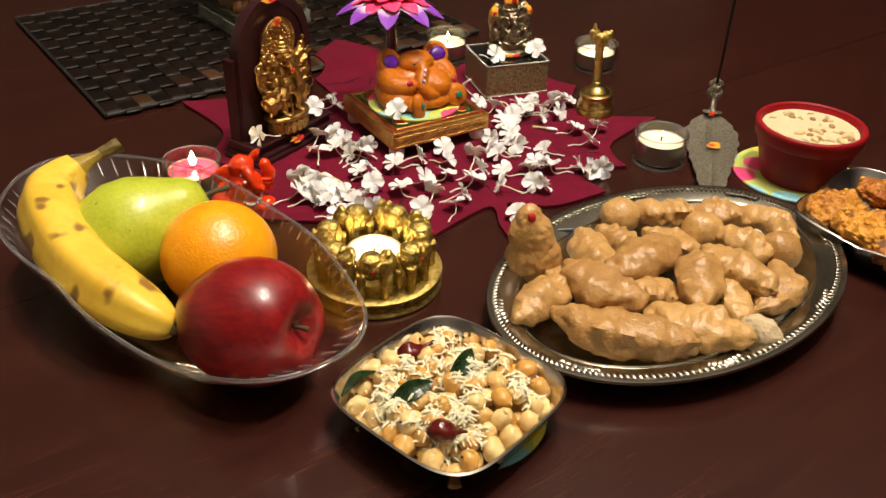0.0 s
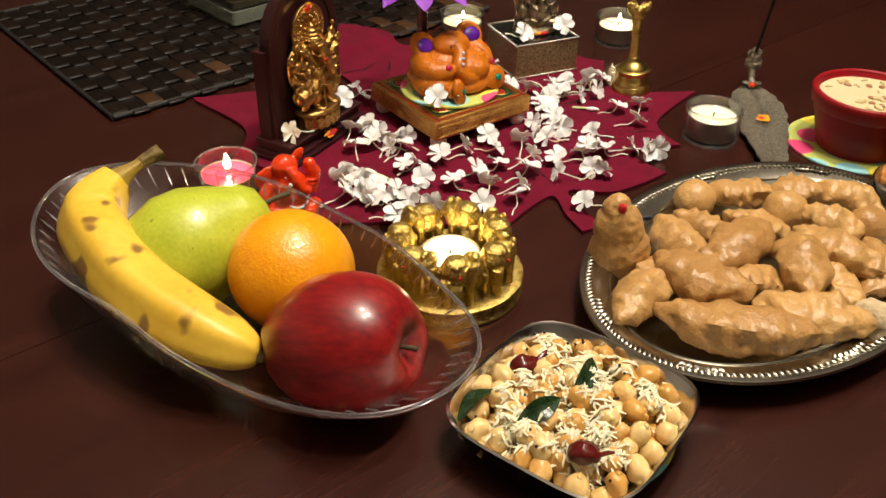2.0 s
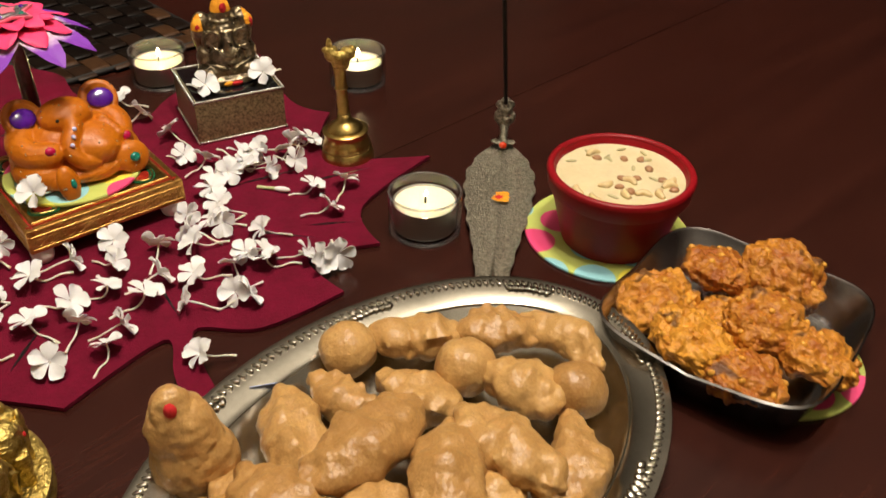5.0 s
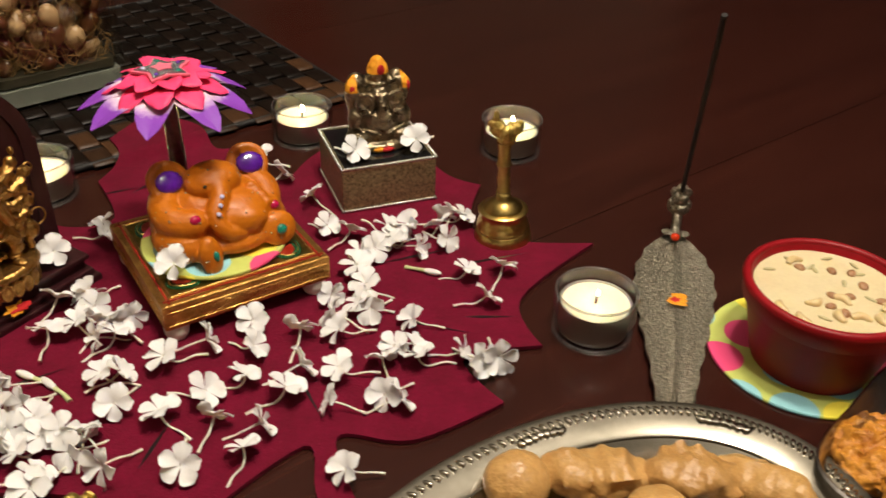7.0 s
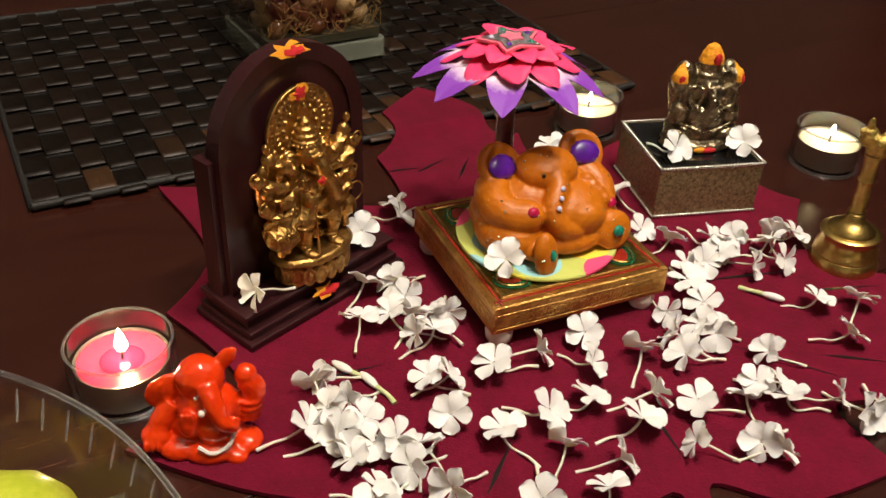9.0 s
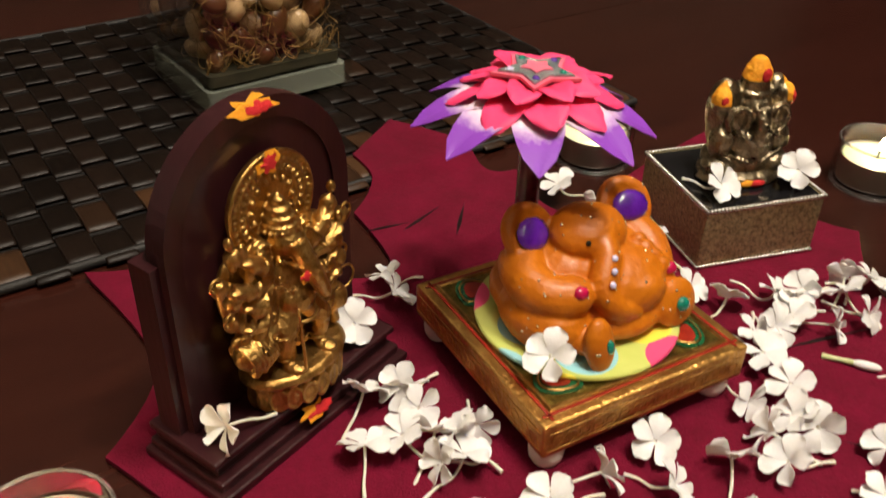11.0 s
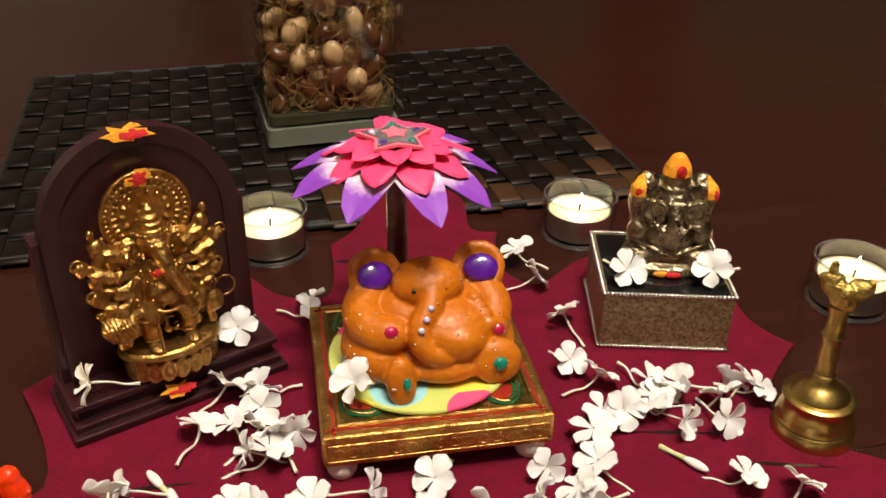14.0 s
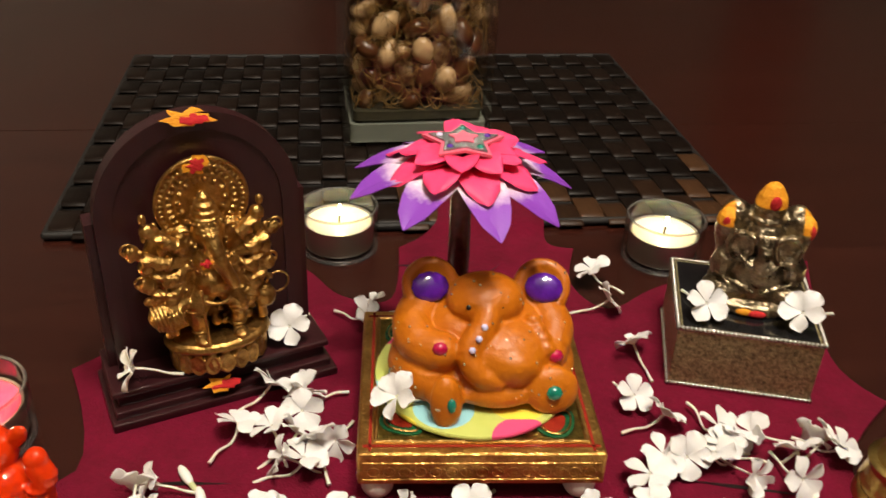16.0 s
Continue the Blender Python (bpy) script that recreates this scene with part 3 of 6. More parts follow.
def leaf_outline(points):
    out = []
    n = len(points)
    for k in range(n):
        x, y, tip = points[k]
        x2, y2, tip2 = points[(k + 1) % n]
        xm, ym, _ = points[k - 1]
        x3, y3, _ = points[(k + 2) % n]
        t0 = Vector((0, 0)) if tip else Vector((x2 - xm, y2 - ym)) * 0.5
        t1 = Vector((0, 0)) if tip2 else Vector((x3 - x, y3 - y)) * 0.5
        for s in range(6):
            u = s / 6
            h = (2 * u ** 3 - 3 * u * u + 1, u ** 3 - 2 * u * u + u, -2 * u ** 3 + 3 * u * u, u ** 3 - u * u)
            p = h[0] * Vector((x, y)) + h[1] * t0 + h[2] * Vector((x2, y2)) + h[3] * t1
            out.append((p.x / 100, p.y / 100))
    return out[::-1]


# one lobe is laid over the place mat's border
bm = bmesh.new()
bm.faces.new([bm.verts.new((x, y, 0.0028)) for x, y in leaf_outline(LEAF)])
border = (mat_m @ Vector((0, -MAT_D / 2, 0))).to_2d()
into = (mat_m.to_3x3() @ Vector((0, 1, 0))).to_2d().normalized()
for d in (-0.016, -0.012, -0.008, -0.004, 0.0, 0.004, 0.02):
    at = border + into * d
    bmesh.ops.bisect_plane(bm, geom=bm.verts[:] + bm.edges[:] + bm.faces[:], plane_co=(at.x, at.y, 0), plane_no=(into.x, into.y, 0))
for v in bm.verts:
    d = max(0.0, min(1.0, ((v.co.to_2d() - border).dot(into) + 0.016) / 0.016))
    v.co.z += 0.0040 * d * d * (3 - 2 * d)
bm.normal_update()
low = bmesh.ops.extrude_face_region(bm, geom=bm.faces[:])
bmesh.ops.translate(bm, vec=(0, 0, -0.0022), verts=[g for g in low["geom"] if isinstance(g, bmesh.types.BMVert)])
bmesh.ops.recalc_face_normals(bm, faces=bm.faces[:])
felt = thing("felt_leaf", Matrix(), "crimson felt maple-leaf table mat with cut slits", "felt mat")
part("cloth", bm, FELT, felt, smooth=False)
# slits that show the dark table
for x, y, turn, length in ((-0.105, 0.722, 60, 0.030), (-0.086, 0.725, 88, 0.032), (-0.120, 0.712, 30, 0.024), (0.118, 0.655, 22, 0.045), (0.075, 0.655, 25, 0.05),
                           (0.085, 0.590, -12, 0.045), (0.03, 0.535, -60, 0.04), (-0.03, 0.50, 80, 0.035), (-0.10, 0.535, 35, 0.03), (0.115, 0.600, 5, 0.028)):
    half = length / 2
    shape = [(-half, 0), (-half * 0.3, -0.0009), (half, 0), (-half * 0.3, 0.0011)]
    ob = part("slit", sheet(shape, 0.0, 0.00005), BLACK_DOT, felt, smooth=False)
    ob.matrix_basis = pose(x, y, 0.0030, 0, 0, turn)

# ---- the frame with the golden relief ----
frame_m = pose(-0.1430, 0.5900, 0.0028, 0, 0, 60.0)  # its front looks along -y
shrine = thing("shrine_plaque", frame_m, "maroon wooden arched plaque with stepped base, dabbed with turmeric", "plaque")


def arch(width, straight, top, steps=20):
    """Outline of an arched board: upright sides, then a round head."""
    half = width / 2
    pts = [(-half, 0), (half, 0), (half, straight)]
    for k in range(1, steps):
        a = math.pi * k / steps
        pts.append((half * math.cos(a), straight + (top - straight) * math.sin(a)))
    return pts + [(-half, straight)]


UPRIGHT = Matrix.Rotation(math.pi / 2, 4, "X")  # plate's y becomes z, its z becomes -y

# stepped base
for sx, y0, y1, z0, z1 in ((0.094, -0.026, 0.014, 0.0, 0.0035), (0.090, -0.023, 0.013, 0.0035, 0.0070), (0.086, -0.019, 0.012, 0.0070, 0.0125), (0.090, -0.021, 0.012, 0.0125, 0.0150)):
    part("base_step", block(sx, y1 - y0, z1 - z0 + 0.0002, 0.0009, Matrix.Translation((0, (y0 + y1) / 2, z0))), FRAME_WOOD, shrine, smooth=False)
# back board with shoulders, then the raised arch rim and the hollow field
bm = sheet(arch(0.0855, 0.066, 0.066 + 0.0005), -0.004, 0.006)
bm.transform(UPRIGHT)
part("shoulder_board", bm, FRAME_WOOD, shrine, smooth=False, at=pose(0, 0.004, 0.0148))
bm = sheet(arch(0.0785, 0.066, 0.1055), -0.003, 0.004)
bm.transform(UPRIGHT)
part("arched_board", bm, FRAME_WOOD, shrine, smooth=False, at=pose(0, 0.0005, 0.0148))
outer, inner = arch(0.0790, 0.066, 0.1060, 28), arch(0.0660, 0.064, 0.0985, 28)
bm = bmesh.new()
loops = [[bm.verts.new(UPRIGHT @ Vector((x, y, z))) for x, y in pts] for pts, z in ((outer, 0.0), (outer, 0.0062), (inner, 0.0055), (inner, 0.0))]
for a, b in zip(loops, loops[1:]):
    for k in range(1, len(a)):
        n = (k + 1) % len(a)
        bm.faces.new((a[k], a[n], b[n], b[k]))
bmesh.ops.recalc_face_normals(bm, faces=bm.faces[:])
part("arch_rim", bm, FRAME_WOOD, shrine, smooth=False, at=pose(0, 0.001, 0.0148))


def dab(size, seed, red=0.55):
    """A smear of turmeric with a spot of vermilion."""
    bm = bmesh.new()
    rnd = random.Random(seed)
    for material_index, s, z in ((0, 1.0, 0.0006), (1, red, 0.0012)):
        edge = [size * s * (0.35 + 0.95 * rnd.random()) for _ in range(18)]
        edge = [(edge[k - 1] + 3 * edge[k]) / 4 for k in range(18)]
        ox, oy = (rnd.uniform(-0.3, 0.3) * size, rnd.uniform(-0.25, 0.25) * size) if material_index else (0, 0)
        low = 0.0006 if material_index else 0
        rim = [bm.verts.new((ox + edge[k] * math.cos(k * math.pi / 9) * 1.3, oy + edge[k] * math.sin(k * math.pi / 9), low * 0.6)) for k in range(18)]
        mid = bm.verts.new((ox, oy, z))
        for k in range(18):
            bm.faces.new((rim[k], rim[(k + 1) % 18], mid)).material_index = material_index
    return bm


def kumkum(parent, m, size, seed, red=0.55):
    part("turmeric_mark", dab(size, seed, red), [TURMERIC, KUMKUM], parent, "yellow turmeric mark with red vermilion", at=m)


kumkum(shrine, pose(-0.001, -0.0056, 0.1196, 62, 8, 0) @ Matrix.Diagonal((1.25, 0.62, 1, 1)), 0.0064, 3)
kumkum(shrine, pose(-0.003, -0.0245, 0.0100, 58, 0, 0) @ Matrix.Diagonal((1.3, 0.7, 1, 1)), 0.0052, 9, 0.7)

# the golden relief: halo, many-armed seated figure, lotus foot, all one casting
bm = bmesh.new()
FRONT = Matrix.Rotation(math.pi / 2, 4, "X")
HALO = 0.0755
lathe([(0, 0.0), (0.0185, 0.0), (0.0194, 0.0012), (0.0185, 0.0022), (0, 0.0018)], 40, bm, Matrix.Translation((0, -0.001, HALO)) @ FRONT)
for r, thick in ((0.0189, 0.0009), (0.0155, 0.0007), (0.0118, 0.0006)):
    ring(bm, r, thick, Matrix.Translation((0, -0.0036, HALO)) @ FRONT, 44, 6)
for k in range(46):      # rays between the rings
    a = 2 * math.pi * k / 46
    tube(bm, [(0.0160 * math.cos(a), -0.0034, HALO + 0.0160 * math.sin(a)), (0.0184 * math.cos(a), -0.0036, HALO + 0.0184 * math.sin(a))], 0.00062, 5)
for r, n, size in ((0.0137, 30, 0.0010), (0.0094, 14, 0.0013)):
    for k in range(n):
        a = 2 * math.pi * k / n
        ball(bm, (r * math.cos(a), -0.0036, HALO + r * math.sin(a)), (size,) * 3, u=6, v=4)
rnd = random.Random(9)
lathe([(0, 0.0), (0.0062, 0.0), (0.0066, 0.0015), (0.0054, 0.0022), (0.0056, 0.0040), (0.0042, 0.0050), (0.0044, 0.0068), (0.0026, 0.0082), (0.0026, 0.0100), (0, 0.0125)], 18, bm, pose(0, -0.006, 0.0690))      # stepped crown
for k in range(11):
    a = math.pi * (1 + k / 10)
    ball(bm, (0.0070 * math.cos(a), -0.006 + 0.0064 * math.sin(a), 0.0688), (0.0009,) * 3, u=6, v=4)
ball(bm, (0, -0.0085, 0.0640), (0.0070, 0.0062, 0.0062))      # head
for s in (-1, 1):
    ball(bm, (s * 0.0098, -0.0065, 0.0620), (0.0046, 0.0018, 0.0062), (0, s * 18, 0))
    ring(bm, 0.0040, 0.0006, pose(s * 0.0098, -0.0082, 0.0620, 90, 0, 0), 16, 5)
    ball(bm, (s * 0.0035, -0.0140, 0.0575), (0.0010, 0.0024, 0.0011))
tube(bm, curve_points([(0, -0.0125, 0.0645), (0.0012, -0.0175, 0.0560), (0.0050, -0.0180, 0.0470), (0.0072, -0.0180, 0.0420)], 5), [0.0042 - 0.00013 * k for k in range(16)], 12)
ball(bm, (0, -0.006, 0.0480), (0.0100, 0.0065, 0.0110))      # chest and belly
ball(bm, (0, -0.010, 0.0415), (0.0082, 0.0070, 0.0070))
ring(bm, 0.0082, 0.0009, pose(0, -0.0095, 0.0365, 12, 0, 0), 24, 6)
for k in range(15):      # necklace
    a = math.pi * (1 + k / 14)
    ball(bm, (0.0088 * math.cos(a), -0.0128 + 0.0010 * math.sin(a), 0.0545 + 0.0085 * math.sin(a)), (0.0008,) * 3, u=6, v=4)
for s in (-1, 1):
    ball(bm, (s * 0.0125, -0.003, 0.0500), (0.0120, 0.0040, 0.0170))
    for k, (tx, tz) in enumerate(((0.0240, 0.0690), (0.0310, 0.0610), (0.0265, 0.0530), (0.0275, 0.0450), (0.0225, 0.0390))):
        tx *= 0.86 if s > 0 else 1.0
        path = curve_points([(s * 0.0085, -0.007, 0.0555 - 0.0026 * k), (s * tx * 0.66, -0.0105, tz - 0.0062), (s * tx, -0.0085, tz)], 4)
        tube(bm, path, [0.0030, 0.0032, 0.0032, 0.0031, 0.0030, 0.0027, 0.0025, 0.0023, 0.0022], 8)
        for at in (3, 6):      # bangles
            ball(bm, path[at], (0.0039, 0.0039, 0.0012), (0, s * (60 - 70 * (at == 6)), 0), u=10, v=6)
        ball(bm, (s * tx, -0.009, tz), (0.0034, 0.0030, 0.0034), u=10, v=8)
        for j in range(4):
            ball(bm, (s * (tx + rnd.uniform(-0.0034, 0.0026)), -0.0105, tz + rnd.uniform(-0.003, 0.004)), (0.0014, 0.0014, 0.0016), u=7, v=5)
        ball(bm, (s * (tx * 0.55 + 0.004), -0.0120, tz - 0.0055 - 0.001 * k), (0.0030, 0.0016, 0.0022), u=8, v=6)
        if k % 2 == 0:      # what the hands hold: a mace, a wheel, a bud
            tube(bm, [(s * tx, -0.0095, tz - 0.003), (s * (tx + 0.0012), -0.0095, tz + 0.0052)], 0.0007, 6)
            ball(bm, (s * (tx + 0.0014), -0.0095, tz + 0.0060), (0.0018, 0.0018, 0.0024), u=8, v=6)
        else:
            ring(bm, 0.0026, 0.0007, pose(s * (tx + 0.0016), -0.0100, tz + 0.0020, 90, 0, 0), 14, 5)
            ball(bm, (s * (tx + 0.0016), -0.0100, tz + 0.0020), (0.0010,) * 3, u=6, v=4)
    tube(bm, curve_points([(s * 0.0045, -0.010, 0.0370), (s * 0.0090, -0.0125, 0.0290), (s * 0.0078, -0.0110, 0.0185)], 4), [0.0052, 0.0052, 0.0050, 0.0048, 0.0045, 0.0040, 0.0036, 0.0033, 0.0030], 10)      # legs
    for z in (0.0200, 0.0225, 0.0310):
        ball(bm, (s * 0.0082, -0.0115, z), (0.0044 + (z > 0.03) * 0.0016, 0.0042 + (z > 0.03) * 0.0014, 0.0008), u=12, v=6)
    ball(bm, (s * 0.0082, -0.0150, 0.0172), (0.0034, 0.0052, 0.0018))
    tube(bm, curve_points([(s * 0.008, -0.012, 0.0350), (s * 0.016, -0.0110, 0.0330), (s * 0.0190, -0.0090, 0.0260), (s * 0.0205, -0.0090, 0.0175)], 4), [0.0022] * 13, 8)      # scarf ends
    for j in range(16):
        ball(bm, (s * rnd.uniform(0.004, 0.018), -0.0095 - rnd.random() * 0.003, rnd.uniform(0.036, 0.060)), (0.0009, 0.0012, 0.0009), u=6, v=4)
ball(bm, (-0.0205, -0.0095, 0.0290), (0.0082, 0.0055, 0.0072))      # the ribbed drum at its side
for j in range(8):
    ring(bm, 0.0070 - 0.0004 * abs(j - 3.5), 0.0006, pose(-0.0262 + 0.0016 * j, -0.0100, 0.0290, 0, 78, 0), 18, 5)
ball(bm, (0.0215, -0.0090, 0.0280), (0.0052, 0.0045, 0.0055))
for j in range(4):
    ring(bm, 0.0042 - 0.0005 * j, 0.0005, pose(0.0215, -0.0090, 0.0262 + 0.0022 * j), 16, 5)
tube(bm, [(-0.0065, -0.0195, 0.0165), (-0.0075, -0.0190, 0.0440)], 0.0007, 6)
ring(bm, 0.0050, 0.0006, Matrix.Translation((0.0280, -0.0085, 0.0330)) @ FRONT, 20, 5)
crowd = random.Random(21)
for k in range(170):
    z = crowd.uniform(0.020, 0.064)
    wide = 0.0225 if z < 0.034 else 0.0275 if z < 0.058 else 0.0230
    x = crowd.uniform(-wide, wide * 0.94)
    if abs(x) < 0.0075 and z > 0.028:
        continue
    size = crowd.uniform(0.0011, 0.0023)
    ball(bm, (x, -0.0068 - crowd.uniform(0.0, 0.0045), z), (size, size * 0.9, size * crowd.uniform(0.8, 1.6)), (0, crowd.uniform(-60, 60), 0), u=8, v=6)
for s in (-1, 1):
    ball(bm, (s * 0.0160, -0.0020, 0.0470), (0.0105, 0.0042, 0.0175), (0, s * 10, 0))
    ball(bm, (s * 0.0130, -0.0030, 0.0270), (0.0095, 0.0046, 0.0100))
lathe([(0, 0.0112), (0.0215, 0.0115), (0.0236, 0.0132), (0.0226, 0.0150), (0.0210, 0.0160), (0, 0.0160)], 40, bm, Matrix.Translation((0, -0.007, 0)) @ Matrix.Diagonal((1, 0.62, 1, 1)))
for k in range(11):      # lotus petals of the foot
    a = math.pi * (1.0 + k / 10)
    c = Vector((0.0196 * math.cos(a), -0.007 + 0.0122 * math.sin(a), 0.0064))
    turn = math.degrees(math.atan2(math.sin(a) * 1.6, math.cos(a))) + 90
    ball(bm, c, (0.0036, 0.0016, 0.0056), (0, 0, turn), u=10, v=8)
    ring(bm, 0.0030, 0.0006, pose(c.x * 1.05, -0.007 + (c.y + 0.007) * 1.10, c.z - 0.0004, 90, 0, turn) @ Matrix.Diagonal((1, 1.5, 1, 1)), 16, 5)
lathe([(0, 0.0), (0.0172, 0.0), (0.0176, 0.003), (0.0165, 0.0112), (0, 0.0115)], 32, bm, Matrix.Translation((0, -0.007, 0)) @ Matrix.Diagonal((1, 0.62, 1, 1)))
bm = rough_up(fused(bm, 0.00042, 1), 0.0022, 0.00014, 2)
merge(bm, dab(0.0042, 5, 0.75), pose(-0.001, -0.0052, 0.0915, 84, 0, 0))
for f in bm.faces[-36:]:
    f.material_index += 1
merge(bm, dab(0.0022, 6, 0.9), pose(-0.0045, -0.0205, 0.056, 80, 0, 0))
for f in bm.faces[-36:]:
    f.material_index += 1
solo("golden_figurine", bm, [GOLD, TURMERIC, KUMKUM], frame_m @ pose(0, -0.0055, 0.0152) @ Matrix.Diagonal((0.93, 1.0, 0.945, 1)), "bright gold relief figurine with halo on the wooden plaque", "figurine")

# ---- the little gilded stool ----
stool_m = pose(-0.0335, 0.6255, 0.0028, 0, 0, 35.5)
STOOL = 0.090
stool = thing("gilded_stool", stool_m, "small square gilded wooden stool with white feet and enamel corners", "stool")
part("slab", block(STOOL, STOOL, 0.0143, 0.0012, Matrix.Translation((0, 0, 0.0092))), FOIL, stool, smooth=False)
part("panel", block(STOOL - 0.012, STOOL - 0.012, 0.0007, 0.0003, Matrix.Translation((0, 0, 0.0234))), FOIL_DARK, stool, "dull gold-leaf top panel", smooth=False)
for k in range(4):
    turn = pose(0, 0, 0, 0, 0, 90 * k)
    part("red_border", block(STOOL - 0.004, 0.0011, 0.0005, 0, turn @ Matrix.Translation((0, STOOL / 2 - 0.0045, 0.0234))), RED_LINE, stool, smooth=False)
    part("gold_beading", tube(bmesh.new(), [turn @ Vector((-STOOL / 2 + 0.006, STOOL / 2 - 0.0066, 0.0240)), turn @ Vector((STOOL / 2 - 0.006, STOOL / 2 - 0.0066, 0.0240))], 0.0008, 6), GOLD, stool)
    part("foot", lathe([(0, 0.0), (0.0048, 0.0), (0.0060, 0.0022), (0.0064, 0.0052), (0.0056, 0.0093), (0, 0.0093)], 20), PEARL, stool, "pearly white round foot", at=turn @ pose(STOOL / 2 - 0.0072, STOOL / 2 - 0.0072, 0))
    # enamel drop in the corner
    c = turn @ pose(-STOOL / 2 + 0.0165, -STOOL / 2 + 0.0165, 0.0241, 0, 0, 45)
    drop = [(0.0072 * math.sin(a) * (1 - 0.35 * math.cos(a)), -0.0088 * math.cos(a)) for a in (2 * math.pi * j / 20 for j in range(20))]
    enamel = part("enamel_leaf", sheet(drop, 0.0, 0.0005), GREEN_ENAMEL, stool, "green enamel leaf", smooth=False, at=c)
    under(part("enamel_heart", sheet([(x * 0.55, y * 0.6 + 0.001) for x, y in drop], 0.0, 0.0009), RED_LINE, stool, smooth=False, at=c), enamel)
    under(part("enamel_scroll", tube(bmesh.new(), [c @ Vector((x * 0.78, y * 0.8, 0.0009)) for x, y in drop + drop[:1]], 0.0004, 5), GOLD, stool), enamel)
# stamped scrolls on the sides
bm = bmesh.new()
for k in range(4):
    turn = pose(0, 0, 0, 0, 0, 90 * k)
    for j in range(15):
        ring(bm, 0.0022, 0.00020, turn @ pose((j - 7) * 0.0056, -STOOL / 2 - 0.0001, 0.0155, 90, 0, 0), 12, 4)
    for z in (0.0118, 0.0196):
        tube(bm, [turn @ Vector((-STOOL / 2 + 0.002, -STOOL / 2, z)), turn @ Vector((STOOL / 2 - 0.002, -STOOL / 2, z))], 0.0003, 5)
part("stamped_border", bm, FOIL, stool)


def coaster(m, label, radius=0.040):
    return solo("coaster", lathe([(0, 0), (radius - 0.0004, 0), (radius, 0.0007), (radius, 0.0014), (radius - 0.0004, 0.0020), (0, 0.0020)], 64), POLKA, m, label, "coaster", "polka-dot coasters", smooth=False)


coaster(stool_m @ pose(-0.001, -0.001, 0.0248, 0, 0, 20), "round lime polka-dot coaster on the gilded stool", 0.0385)

# the round orange clay idol
bm = bmesh.new()
ball(bm, (0.003, 0.005, 0.0085), (0.0345, 0.0285, 0.0135))      # broad seat
ball(bm, (-0.0185, -0.0055, 0.0080), (0.0155, 0.0200, 0.0122))
ball(bm, (0.0255, -0.0030, 0.0080), (0.0135, 0.0185, 0.0115))
ball(bm, (0.003, 0.003, 0.0195), (0.0270, 0.0185, 0.0125))      # chest
ball(bm, (0.0095, -0.0095, 0.0165), (0.0190, 0.0165, 0.0128))      # belly
ball(bm, (0.003, 0.002, 0.0312), (0.0152, 0.0132, 0.0105))      # head
for s in (-1, 1):
    lathe([(0, -0.0035), (0.009, -0.0033), (0.0116, -0.0005), (0.0110, 0.0026), (0.0085, 0.0034), (0.006, 0.0024), (0, 0.0020)], 24, bm, pose(0.004 + s * 0.0218, 0.0095, 0.0325, 52, 0, -s * 10))
tube(bm, curve_points([(-0.0205, 0.0080, 0.0240), (-0.0245, -0.0020, 0.0215), (-0.0215, -0.0110, 0.0195), (-0.0150, -0.0160, 0.0195)], 5), [0.0088 - 0.00008 * k for k in range(16)], 16)
ball(bm, (-0.0150, -0.0155, 0.0198), (0.0085, 0.0075, 0.0072))
tube(bm, curve_points([(0.0265, 0.0080, 0.0240), (0.0300, -0.0010, 0.0205), (0.0285, -0.0100, 0.0172)], 5), [0.0086 - 0.00016 * k for k in range(11)], 16)
ball(bm, (0.0275, -0.0115, 0.0168), (0.0068, 0.0068, 0.0066))
for j in range(4):
    ball(bm, (0.0205 + 0.0016 * j, -0.0065 - 0.003 * j, 0.0275 - 0.0022 * j), (0.0034, 0.003, 0.003))
tube(bm, curve_points([(0.0030, -0.0015, 0.0345), (0.0022, -0.0112, 0.0292), (-0.0040, -0.0188, 0.0215), (-0.0005, -0.0232, 0.0148), (0.0085, -0.0230, 0.0120)], 6),
     [0.0058 - 0.00006 * k for k in range(25)], 16)
ball(bm, (0.0120, -0.0190, 0.0165), (0.0115, 0.0085, 0.0085))      # belly fold beside the trunk
ball(bm, (-0.0125, -0.0305, 0.0080), (0.0062, 0.0044, 0.0104), (-14, 0, 8))
ball(bm, (0.0270, -0.0235, 0.0080), (0.0105, 0.0044, 0.0094), (-22, 0, 8))
ball(bm, (0.007, -0.0165, 0.0060), (0.0215, 0.0125, 0.0070))
ball(bm, (-0.012, -0.019, 0.006), (0.009, 0.013, 0.006))
ball(bm, (0.022, -0.014, 0.005), (0.010, 0.012, 0.005))
bm = rough_up(fused(bm, 0.0007, 4), 0.012, 0.0006, 1)
bm.verts.ensure_lookup_table()


def gem(bm, at, radii, rot, index, facets=8):
    own = bmesh.new()
    lathe([(1.0, 0.0), (0.98, 0.25), (0.62, 0.75), (0, 0.80)], facets, own, None, index)
    for f in own.faces:
        f.material_index = index
    merge(bm, own, pose(*at, *rot) @ Matrix.Diagonal((radii[0], radii[1], radii[2], 1)))


